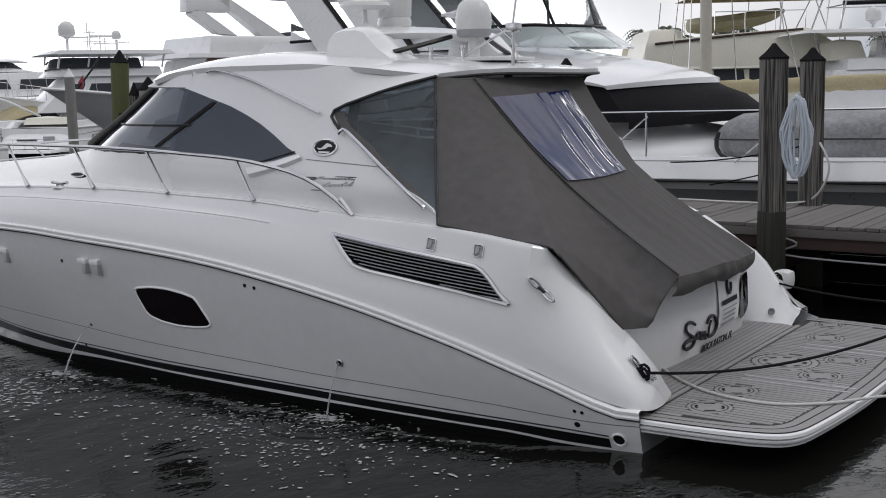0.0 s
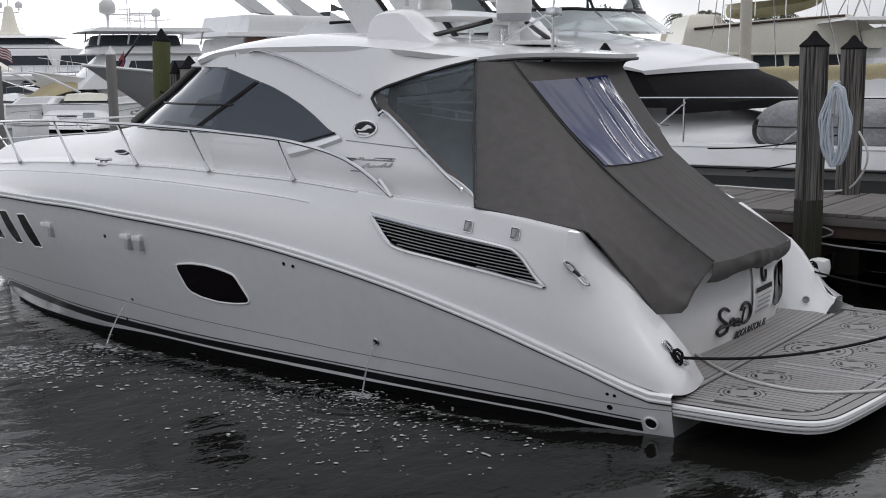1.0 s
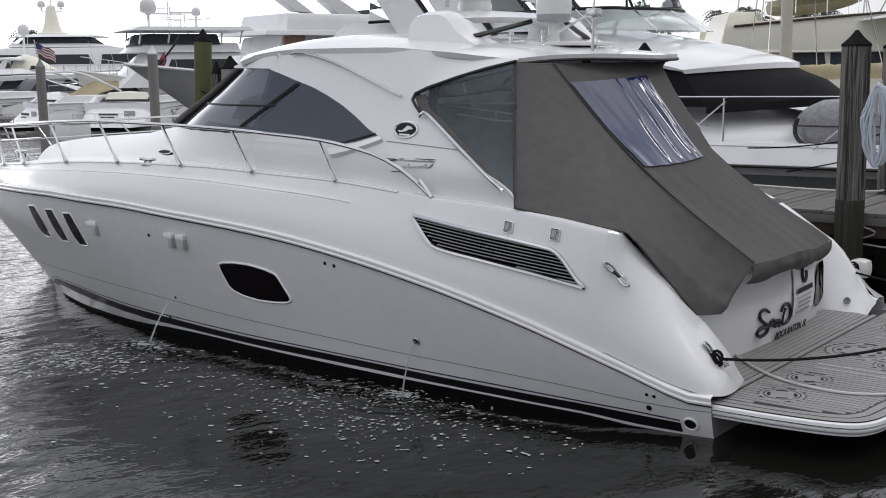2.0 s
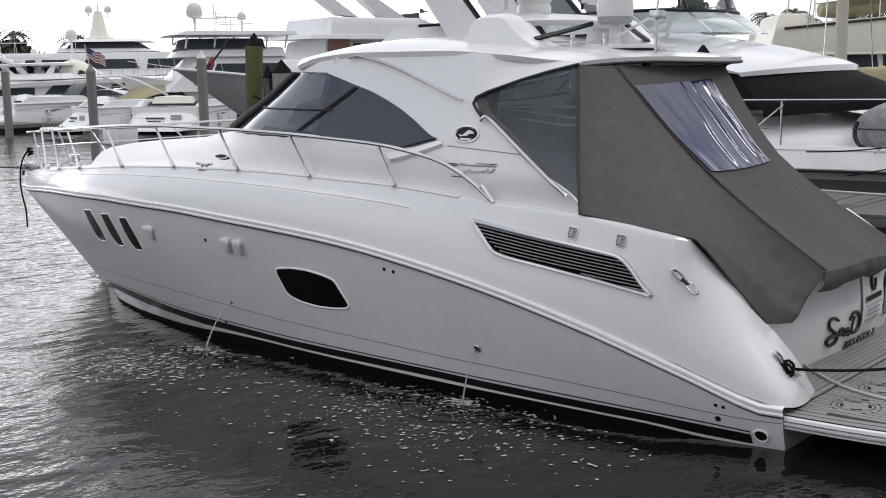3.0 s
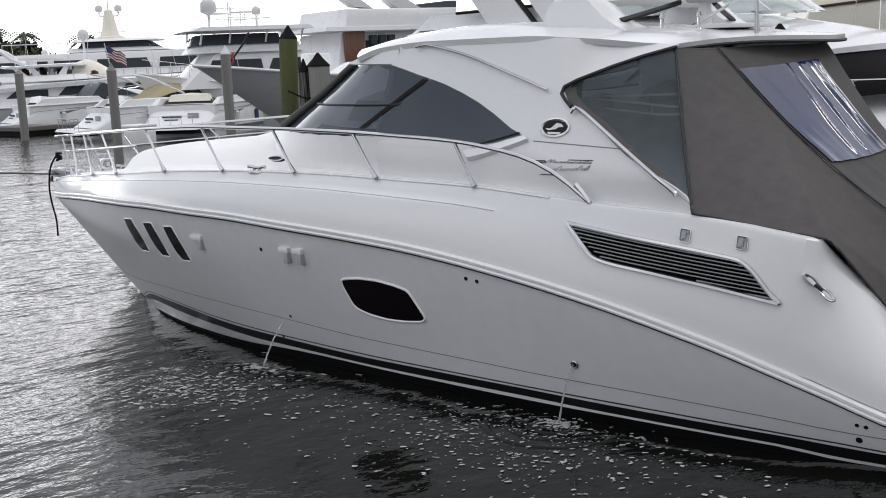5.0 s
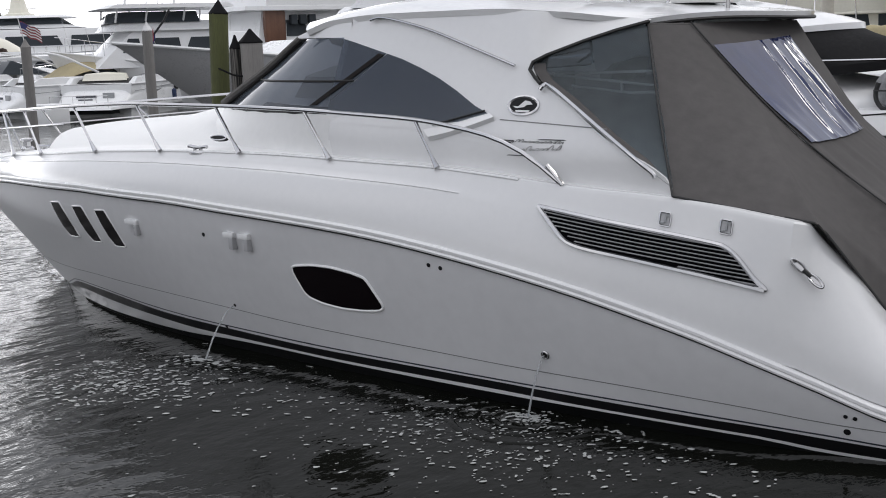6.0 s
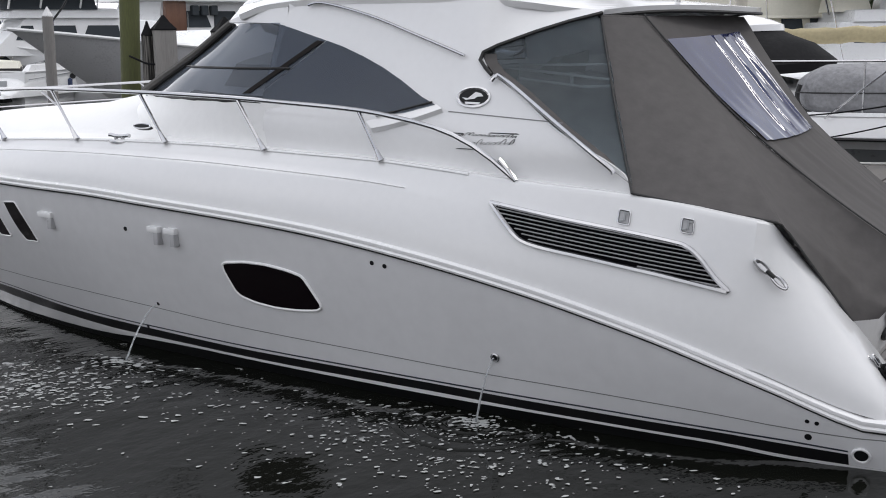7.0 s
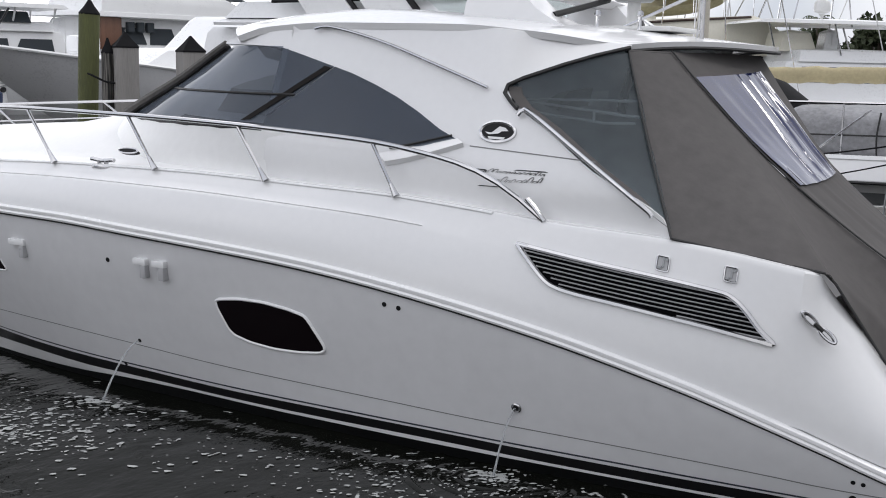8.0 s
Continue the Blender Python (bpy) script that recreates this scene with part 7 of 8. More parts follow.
# further flybridge boats filling the moorings behind, each with enclosure, hardtop, arch and aerials
pick = random.Random(21)
for x, y, head, L, label in ((62.0, -27.0, 70, 12, "white flybridge cruiser with dark bridge enclosure"), (60.5, -35.5, 66, 13, "white flybridge cruiser with hardtop and radar"), (70.5, -30.0, 240, 14, "white sportfisher with rails and tower"), (66.0, -14.5, 76, 11, "white cruiser with tan bridge cover"), (56.5, -41.0, 60, 13, "white flybridge cruiser with striped saloon windows"), (74.0, -20.0, 235, 15, "white motor yacht with dark flybridge screen"), (47.5, -35.8, 68, 11, "white sedan cruiser with blue canvas")):
    boat, sh, wd = ship(label, Matrix.Translation((0.82, -2.73, -0.85)) @ Matrix.Scale(1.3, 4) @ pose(x, y, 0, 0, 0, head), L, 4.2, 1.5, 2.2, FARWHITE, "cruiser")
    part("saloon", block(1.6, 0.66 * L, 1.75, 1.55, 2.75, 1.8, 0.2), FARWHITE, boat)
    panes(boat, [(2.0 + 1.25 * k, 3.1 + 1.25 * k) for k in range(4)], 1.75, 2.05, 2.55, 0.12, (1.55, 2.75), 0.15)
    part("bridge", block(1.8, 0.52 * L, 1.6, 2.75, 3.25, 0.8, -0.1), FARWHITE, boat)
    dark = pick.random()
    part("bridge_enclosure", block(2.4, 0.48 * L, 1.45, 3.25, 3.95, 0.9, 0.2), TINT if dark < 0.5 else (CLOTHBLUE if dark < 0.7 else SAILCOVER), boat, "dark bridge enclosure" if dark < 0.5 else "canvas bridge enclosure")
    part("hardtop", block(1.7, 0.5 * L, 1.65, 4.0, 4.12, 0.4, 0.3, 0.03), FARWHITE, boat)
    for xx in (1.9, 3.4, 0.46 * L):
        for s in (1, -1):
            bm = bmesh.new()
            tube(bm, [(xx + 0.2, s * 1.5, 3.2), (xx, s * 1.5, 4.02)], 0.03, 5)
            part("hardtop_post", bm, STEEL, boat)
    domes(boat, ((3.0 + pick.random(), 0.3, 4.35, 0.22),))
    aerials(boat, ((2.2, 1.2, 4.1, 1.5 + 1.5 * pick.random(), -0.1), (3.6, -1.2, 4.1, 1.5 + 1.5 * pick.random(), -0.15), (4.4, 1.3, 3.0, 3.2, 0.25)))
    part("tender_cover", block(0.3, 1.5, 1.3, 1.5, 1.95, 0.2, 0.1, 0.3), GREYCOVER, boat, "grey cockpit cover")
    rails(boat, [(0.55 * L + 0.5 * j, wd(0.55 * L + 0.5 * j) - 0.08, sh(0.55 * L + 0.5 * j)) for j in range(int(0.42 * L / 0.5))], 0.65, 2, 0.02)
    rails(boat, [(0.55 * L + 0.5 * j, 0.08 - wd(0.55 * L + 0.5 * j), sh(0.55 * L + 0.5 * j)) for j in range(int(0.42 * L / 0.5))], 0.65, 2, 0.02)
    for k in range(3):
        bm = bmesh.new()
        fx = 2.0 + 2.2 * k
        spin(bm, [(0.02, 0.0), (0.11, 0.05), (0.12, 0.45), (0.03, 0.52)], (fx, wd(fx) + 0.1, 0.5), 8)
        part("fender", bm, FLAGBLUE if k == 1 else PLASTIC, boat)

# far floating dock with box and fairway flags
fd = empty("dock", "low timber dock across the fairway", "dock", kind="structure")
for k in range(7):
    bm = bmesh.new()
    box(bm, -1.48, 1.48, -1.1, 1.1, -0.3, 0.16, 0.03)
    p = part("dock_section", bm, BOTTOM_SHADE, fd, "dark wet dock float", smooth=False)
    p.matrix_local = pose(55.4 + 3.0 * k, -23.3, 0, 0, 0, 0)
    bm = bmesh.new()
    box(bm, -1.5, 1.5, -1.15, 1.15, 0.16, 0.38, 0.03)
    p = part("dock_deck", bm, PLANK, fd, "weathered grey dock planking", smooth=False)
    p.matrix_local = pose(55.4 + 3.0 * k, -23.3, 0, 0, 0, 0)
for k in range(4):
    bm = bmesh.new()
    box(bm, -0.6, 0.6, -1.5, 1.5, -0.3, 0.36, 0.03)
    p = part("dock_finger", bm, PLANK, fd, "narrow finger of the dock", smooth=False)
    p.matrix_local = pose(54.6 + 1.9 * k, -25.6 - 2.3 * k, 0, 0, 0, 40)
bx = empty("dock_box", "white fibreglass dock box", "dock box")
bm = bmesh.new()
box(bm, 39.4, 40.6, -20.3, -19.3, -0.1, 0.62, 0.06)
part("body", bm, FARWHITE, bx)
bm = bmesh.new()
box(bm, 39.35, 40.65, -20.35, -19.25, 0.62, 0.74, 0.05)
part("lid", bm, FARWHITE, bx)
flag = empty("flag", "striped red and white flag with blue corner", "flag")
bm = bmesh.new()
tube(bm, [(22.1, -7.0, 3.0), (22.22, -6.95, 3.62)], 0.012, 6)
part("staff", bm, PLASTIC, flag)


def cloth(i, drop):
    """A point of the hanging flag: i steps along the fly, drop below its head."""
    return (22.2 - 0.02 * i + 0.02 * math.sin(i * 1.1 + drop * 9), -6.98 - 0.052 * i, 3.56 - drop - 0.028 * i + 0.02 * math.sin(i * 1.3))


for j in range(9):
    bm = bmesh.new()
    loft(bm, [[cloth(i, 0.032 * (j + dz)) for i in range(9)] for dz in (0, 1)])
    part("stripe", bm, FLAGRED if j % 2 == 0 else FLAGWHITE, flag)
bm = bmesh.new()
loft(bm, [[tuple(Vector(cloth(i, dz)) + Vector((0.005, 0.012, 0.003))) for i in range(5)] for dz in (0, 0.16)])
part("canton", bm, FLAGBLUE, flag)

# ---- neighbour on the far side of the pier, bow the other way ----
boat, sh, wd = ship("white cruiser with black windscreen cover beside the pier", pose(14.0, -8.5, 0, 0, 0, 180), 19.5, 4.7, 1.60, 1.80, GEL, "motor yacht", 0.35, "")
# local x runs from the stern at 14 towards the bow at -5.5
bm = bmesh.new()
for s in (1, -1):
    loft(bm, [[(x, s * (wd(x) * (1 - 0.35 * (1 - v) ** 1.3 * (0.25 + 0.75 * x / 19.5)) + 0.012), -0.3 + (sh(x) + 0.3) * v) for x in [18.5 * k / 24 for k in range(25)]] for v in (0.5, 0.62, 0.79)])
part("hull_band", bm, HULLGREY, boat, "grey band along the hull")
bm = bmesh.new()
loft(bm, [[(5.8 + 6.2 * u, 2.12 * (1 - u ** 5) * (1 if c0 > 0 else -1) * abs(c0) ** 0.9, 1.58 + (0.68 * (1 - u ** 4) + 0.02) * s0 ** 0.85) for c0, s0 in [(math.cos(math.pi * i / 20), abs(math.sin(math.pi * i / 20))) for i in range(21)]] for u in [k / 24 for k in range(25)]])
part("trunk", bm, GEL, boat, "smooth white foredeck trunk")
for s in (1, -1):
    bm = bmesh.new()
    loft(bm, [[(x, s * (wd(x) + dy), sh(x) + dz) for x in [19.0 * k / 30 for k in range(31)]] for dy, dz in ((-0.1, 0.012), (0.03, 0.01), (0.06, -0.03), (0.17, -0.25), (0.165, -0.28), (0.0, -0.29))])
    part("bulwark", bm, GEL, boat, "white flared bulwark")
    bm = bmesh.new()
    tube(bm, [(x, s * (wd(x) + 0.17), sh(x) - 0.28) for x in [19.0 * k / 30 for k in range(31)]], 0.022, 6)
    part("rub_strip", bm, RUBBER, boat, "dark rubbing strip")
bm = bmesh.new()
fs = [-1 + k / 8 for k in range(17)]
loft(bm, [[(x + dx * (1 - f * f), w * f, z + dz * (1 - f * f)) for f in fs] for x, dx, w, z, dz in ((9.36, 0.93, 1.76, 2.70, 0.08), (9.45, 1.02, 1.8, 2.60, 0.10), (9.62, 1.2, 1.86, 2.42, 0.16), (9.8, 1.35, 1.88, 2.2, 0.14), (9.8, 1.35, 1.88, 2.1, 0.1))])
for s in (1, -1):
    loft(bm, [[(x, s * y, z) for x, y, z in row] for row in (((9.36, 1.76, 2.70), (9.45, 1.8, 2.60), (9.62, 1.86, 2.42), (9.8, 1.88, 2.2)), ((6.0, 1.98, 3.1), (6.0, 2.0, 2.8), (6.0, 2.03, 2.45), (6.0, 2.06, 2.2)))])
weld(bm, 0.002)
part("windscreen_cover", bm, DARKCOVER, boat, "black mesh cover over the windscreen")
bm = bmesh.new()
loft(bm, [[(x + dx * (1 - f * f), w * f, z + dz * (1 - abs(f) ** 2.4)) for f in fs] for x, dx, w, z, dz in ((9.40, 0.95, 1.80, 2.69, 0.07), (9.38, 0.95, 1.85, 2.75, 0.10), (9.2, 0.92, 1.88, 2.80, 0.13), (8.5, 0.8, 1.95, 2.93, 0.19), (7.4, 0.6, 2.0, 3.11, 0.24), (6.0, 0.3, 2.02, 3.3, 0.24), (2.0, 0, 2.0, 3.32, 0.2))])
thick(bm, 0.05)
part("coach_roof", bm, ROOFWHITE, boat, "sloping white coach roof")
part("cabin", block(1.5, 7.0, 2.0, 1.8, 3.25, 0.2, 0.2), FARWHITE, boat)
part("fly_coaming", block(2.0, 7.2, 1.7, 3.4, 3.68, 0.6, 0.2, 0.1), FARWHITE, boat)
bm = bmesh.new()
tube(bm, curve_through([(3.0, 1.75, 3.66), (5.8, 1.72, 3.74), (7.3, 1.5, 3.74), (8.0, 0.9, 3.74), (8.2, 0, 3.74), (8.0, -0.9, 3.74), (7.3, -1.5, 3.74), (3.0, -1.75, 3.66)]), 0.028, 8)
part("fly_rail", bm, BLACK, boat, "black padded flybridge rail")
bm = bmesh.new()
loft(bm, [curve_through([(3.0, 1.74, 3.66), (5.8, 1.72, 3.74), (7.3, 1.5, 3.74), (8.0, 0.9, 3.74), (8.2, 0, 3.74), (8.0, -0.9, 3.74), (7.3, -1.5, 3.74), (3.0, -1.75, 3.66)], 3), curve_through([(3.0, 1.66, 4.6), (6.0, 1.64, 4.6), (7.0, 1.5, 4.6), (7.6, 0.9, 4.6), (7.8, 0, 4.6), (7.6, -0.9, 4.6), (7.0, -1.5, 4.6), (3.0, -1.66, 4.6)], 3)])
clear = mat("clear bridge curtain", (0.88, 0.92, 0.93), 0.03, vary=0.04, trans=0.96, bump=0.004, bump_scale=3)
clear.node_tree.nodes["Principled BSDF"].inputs["IOR"].default_value = 1.06
part("bridge_curtain", bm, clear, boat, "clear vinyl bridge curtain")
for a, c_ in (((7.9, 1.0, 3.74), (7.55, 0.95, 4.6)), ((7.3, 1.5, 3.74), (7.0, 1.52, 4.6)), ((6.2, 1.75, 3.66), (6.2, 1.68, 4.6)), ((8.0, -0.9, 3.74), (7.6, -0.9, 4.6))):
    bm = bmesh.new()
    tube(bm, [a, c_], 0.026, 6)
    part("curtain_frame", bm, BLACK, boat)
green = mat("pale green screen glass", (0.72, 0.80, 0.78), 0.04, vary=0.05, trans=0.9, coat=0.3)
green.node_tree.nodes["Principled BSDF"].inputs["IOR"].default_value = 1.1
bm = bmesh.new()
loft(bm, [curve_through([(5.8, 1.74, 3.73), (7.3, 1.52, 3.73), (8.0, 0.9, 3.73), (8.2, 0, 3.73), (8.0, -0.9, 3.73), (7.3, -1.52, 3.73), (5.8, -1.74, 3.73)], 4), curve_through([(6.2, 1.85, 3.44), (7.75, 1.62, 3.40), (8.5, 1.0, 3.38), (8.75, 0, 3.38), (8.5, -1.0, 3.38), (7.75, -1.62, 3.40), (6.2, -1.85, 3.44)], 4)])
screen = part("low_screen", bm, green, boat, "pale green low windscreen")
for a, c_ in (((7.3, 1.52, 3.73), (7.75, 1.62, 3.40)), ((8.0, 0.9, 3.73), (8.5, 1.0, 3.38)), ((8.2, 0, 3.73), (8.75, 0, 3.38)), ((8.0, -0.9, 3.73), (8.5, -1.0, 3.38)), ((7.3, -1.52, 3.73), (7.75, -1.62, 3.40))):
    bm = bmesh.new()
    tube(bm, [a, c_], 0.018, 6)
    part("screen_post", bm, STEEL, screen)
part("bridge_top", block(1.0, 8.0, 1.85, 4.6, 4.75, 0.5, 0.2, 0.03), FARWHITE, boat)
for x0 in (3.9, 5.0):
    for s in (1, -1):
        bm = bmesh.new()
        loft(bm, [[(x0, s * 1.8, 3.3), (x0 + 0.9, s * 1.8, 3.3)], [(x0 - 1.1, s * 1.75, 4.62), (x0 - 0.3, s * 1.75, 4.62)]])
        thick(bm, 0.08)
        leg = part("top_support", bm, FARWHITE, boat, smooth=False)
        bm = bmesh.new()
        tube(bm, [(x0 + 0.92, s * 1.8, 3.3), (x0 - 0.28, s * 1.75, 4.62)], 0.05, 6)
        part("edge_trim", bm, BLACK, leg)
rails(boat, [(8.4 + 0.9 * k, 0.12 - wd(8.4 + 0.9 * k), sh(8.4 + 0.9 * k)) for k in range(12)], 0.68, 2, 0.018)
for x in (9.5, 11.6):
    bm = bmesh.new()
    tube(bm, [(x + 0.75, -2.2, 2.30), (x, -2.3, 1.66)], 0.012, 5)
    part("rail_brace", bm, STEEL, boat)
# covered tender on its foredeck
tender = empty("tender", "inflatable tender under a grey fitted cover", "tender")
bm = bmesh.new()
rows = []
for k in range(49):
    u = k / 48
    x = 3.12 - 4.55 * u
    end = min(1, (u / 0.10) ** 0.5) if u < 0.10 else 1
    h = (0.34 + 0.10 * u) * end
    w = 0.72 * end
    rows.append([(x, -7.5 + w * (1 if math.cos(t) > 0 else -1) * abs(math.cos(t)) ** 0.55 * (1.0 + 0.05 * noise.noise(Vector((k * 0.9, t * 1.5, 4)))), 1.95 + h * (1 if math.sin(t) > 0 else -1) * abs(math.sin(t)) ** 0.7 * (1 + 0.10 * noise.noise(Vector((k * 0.6, t * 2, 0))))) for t in [2 * math.pi * j / 28 for j in range(28)]])
loft(bm, rows, True, True)
cover = part("cover", bm, GREYCOVER, tender, "creased grey cover", sharp=80)
for line, r in (([(2.90, -6.88, 2.05), (2.93, -6.87, 1.92), (2.90, -6.84, 1.80), (2.78, -6.79, 1.70), (2.5, -6.76, 1.65), (1.5, -6.75, 1.63), (0.0, -6.75, 1.64), (-1.4, -6.75, 1.64)], 0.032), ([(2.95, -6.83, 1.95), (2.4, -6.74, 1.95), (1.0, -6.73, 1.97), (-1.4, -6.73, 1.98)], 0.012), ([(1.6, -6.73, 1.66), (1.62, -6.72, 1.95), (1.6, -6.80, 2.25)], 0.012)):
    bm = bmesh.new()
    tube(bm, curve_through(line), r, 6)
    part("cord", bm, RUBBER, cover)
for x in (0.1, -0.9):
    bm = bmesh.new()
    tube(bm, [(x, -6.78, 1.62), (x, -6.73, 1.95), (x, -6.85, 2.30), (x, -7.5, 2.40)], 0.045, 6)
    part("strap", bm, BLACK, tender, "black tie-down strap")
for x in (1.8, -0.6):
    bm = bmesh.new()
    box(bm, x - 0.1, x + 0.1, -8.0, -7.0, 1.55, 1.8, 0.02)
    part("chock", bm, PLASTIC, tender)
rope("dark mooring rope from the neighbour to the pier", sag((3.3, -6.1, 1.66), (1.2, -5.3, 1.95), 0.05), 0.010, ROPE_B)
rope("dark mooring rope along the neighbour's bow", sag((2.7, -6.05, 1.36), (1.0, -5.5, 1.80), 0.03), 0.009, ROPE_B)

# ---- sailing yacht beyond, with covered boom ----
boat, sh, wd = ship("sailing yacht with tan covered boom", pose(10.05, -13.6, 0, 0, 0, 184), 13, 3.8, 1.3, 1.6, FARWHITE, "sailing yacht", 0.4, "")
bm = bmesh.new()
tube(bm, [(4.1, 0, 0.5), (4.1, 0, 8), (4.1, 0, 15)], 0.13, 12, True, 0.09)
part("mast", bm, MASTWOOD, boat, "pale varnished mast")
bm = bmesh.new()
rows = []
for k in range(61):
    x = 3.9 + 9.0 * k / 60
    rows.append([(x, 0.13 * math.cos(t) * (1 + 0.3 * noise.noise(Vector((k * 0.9, t * 1.5, 2)))), 2.62 + 0.003 * k + 0.03 * noise.noise(Vector((k * 0.35, 1, 5))) + (0.15 + 0.03 * noise.noise(Vector((k * 0.8, t * 1.3, 7)))) * math.sin(t)) for t in [2 * math.pi * j / 12 for j in range(12)]])
loft(bm, rows, True, True)
part("boom_cover", bm, SAILCOVER, boat, "tan canvas sail cover along the boom", sharp=80)
for a, c_ in (((4.1, 0, 14), (12.8, 0, 1.6)), ((4.1, 0, 14), (-0.5, 0.2, 1.4)), ((4.1, 0.1, 12), (4.3, 1.8, 1.4)), ((4.1, -0.1, 12), (4.3, -1.8, 1.4)), ((4.1, 0, 10), (6.0, 1.6, 1.4)), ((4.1, 0, 10), (2.6, 1.6, 1.4))):
    bm = bmesh.new()
    tube(bm, [a, c_], 0.012, 5)
    part("stay", bm, STEEL, boat)
part("coachroof", block(3.0, 10, 1.1, 1.4, 1.95, 1.5, 0.2), FARWHITE, boat)

# cream flybridge cruiser lying across, with a covered launch on its upper deck
m_ = Matrix.Translation((0.64, -2.14, -0.65)) @ Matrix.Scale(1.22, 4) @ pose(11.93, -20.21, 0, 0, 0, 215)
boat, sh, wd = ship("cream flybridge cruiser with covered launch on its upper deck", m_, 11.5, 4.4, 2.0, 2.5, CREAM, "cruiser", 0.4, "")
part("saloon", block(0.6, 6.8, 1.9, 2.1, 3.16, 0.5, 0.1, 0.08), CREAM, boat)
panes(boat, ((2.9, 3.75), (3.85, 4.5), (4.7, 5.3), (5.45, 6.2)), 1.9, 2.72, 3.10, 0.08, (2.1, 3.16), 0.05)
for s in (1, -1):
    bm = bmesh.new()
    loft(bm, [[(1.0, s * 1.95, 3.18), (1.05, s * 2.0, 3.7), (1.1, s * 1.95, 3.86)], [(3.2, s * 2.0, 3.17), (3.2, s * 2.05, 3.8), (3.2, s * 2.0, 4.02)], [(5.4, s * 1.97, 3.16), (5.35, s * 2.0, 3.9), (5.3, s * 1.95, 4.14)], [(6.2, s * 1.9, 3.16), (5.85, s * 1.92, 3.72), (5.6, s * 1.88, 4.05)], [(7.2, s * 1.75, 3.15), (6.7, s * 1.75, 3.38), (6.55, s * 1.7, 3.47)]])
    thick(bm, 0.06)
    part("fly_side", bm, CREAM, boat, "tall cream flybridge side")
    bm = bmesh.new()
    tube(bm, [(1.3, s * 2.03, 3.80), (3.2, s * 2.06, 3.96), (5.2, s * 2.02, 4.10)], 0.035, 6)
    part("rub_trim", bm, BEAM, boat, "dark trim line")
part("boat_deck", block(0.8, 7.6, 2.02, 3.12, 3.2, 0.3, 0.1, 0.02), CREAM, boat)
part("helm_seat", block(1.0, 2.5, 1.5, 3.2, 4.2, 0.3, 0.3, 0.1), CREAM, boat)
for x in (2.0, 4.6, 7.4):
    for s in (1, -1):
        bm = bmesh.new()
        tube(bm, [(x, s * 1.8, 3.3), (x + 0.15, s * 1.7, 5.1)], 0.02, 6)
        part("awning_post", bm, STEEL, boat)
part("awning", block(2.6, 7.6, 1.9, 5.08, 5.16, 0.2, 0.2, 0.02), SAILCOVER, boat, "brown awning")
rails(boat, [(2.9 + 0.4 * k, 1.9, 4.1) for k in range(7)], 0.5, 2, 0.014)
rails(boat, [(2.9 + 0.4 * k, -1.9, 4.1) for k in range(7)], 0.5, 2, 0.014)
part("deck_box", block(6.45, 6.95, 1.75, 2.62, 2.95, 0.0, 0.0, 0.0), TEAL, boat, "turquoise box")
part("foredeck", block(6.6, 9.6, 1.5, 2.1, 2.5, 1.2, 0.1, 0.1), CREAM, boat)
aerials(boat, ((3, 0.5, 5.1, 3, 0.1), (5, -0.5, 5.1, 3.4, -0.1), (6, 1.5, 4.1, 5, 0.5), (6, -1.5, 4.1, 5, -0.4)))
launch = empty("launch", "small launch under an olive cover on the upper deck", "launch")
bm = bmesh.new()
rows = []
for k in range(13):
    u = k / 12
    x = 2.6 + 2.7 * u
    w = 0.6 * (1 - max(0, (u - 0.5) / 0.5) ** 2.2) * min(1, 0.55 + 4 * u) + 0.01
    d = 0.34 * u * u
    rows.append([(x, f * w, 4.36 + d + q * (0.32 if q > 0 else 0.30) * (0.85 if q < 0 else 1) * (w / 0.6) ** 0.4) for f, q in ((-1, 0), (-0.85, -0.5), (-0.4, -0.9), (0, -1), (0.4, -0.9), (0.85, -0.5), (1, 0), (0.6, 0.4), (0, 0.62), (-0.6, 0.4))])
loft(bm, rows, True, True)
bmesh.ops.transform(bm, matrix=m_, verts=bm.verts)
part("covered_hull", bm, OLIVE, launch, "olive covered hull")
for x in (3.1, 4.4):
    bm = bmesh.new()
    box(bm, x - 0.08, x + 0.08, -0.4, 0.4, 3.28, 4.14, 0.02)
    bmesh.ops.transform(bm, matrix=m_, verts=bm.verts)
    part("cradle", bm, CREAM, launch)

# white sportfisher with tuna tower
boat, sh, wd = ship("white sportfisher with tower and outriggers", pose(8.9, -27.0, 0, 0, 0, 214), 13, 4.6, 1.7, 2.4, FARWHITE, "sportfisher", 0.5, "")
part("cabin", block(1, 9, 1.9, 1.8, 3.0, 1.6, 0.2), FARWHITE, boat)
panes(boat, ((1.6, 3.2), (3.4, 5.0), (5.2, 6.6)), 1.9, 2.4, 2.85, 0.12, (1.8, 3.0), 0.3)
part("bridge", block(1.6, 6.6, 1.7, 3.0, 3.35, 0.6, 0.1), FARWHITE, boat)
part("hardtop", block(0.2, 6.4, 1.9, 4.1, 4.2, 0.3, 0.2, 0.02, 0.12), FARWHITE, boat)
part("console", block(1.4, 2.6, 0.7, 3.3, 3.9, 0.2, 0.1), CREAM, boat)
part("helm_chair", block(2.9, 3.4, 0.3, 3.3, 3.95, 0.0, 0.1), FARWHITE, boat)
for x in (0.6, 2.6, 4.4, 6.0):
    for s in (1, -1):
        bm = bmesh.new()
        tube(bm, [(x + 0.3, s * 1.6, 3.2), (x, s * 1.7, 4.12)], 0.03, 6)
        part("hardtop_post", bm, STEEL, boat)
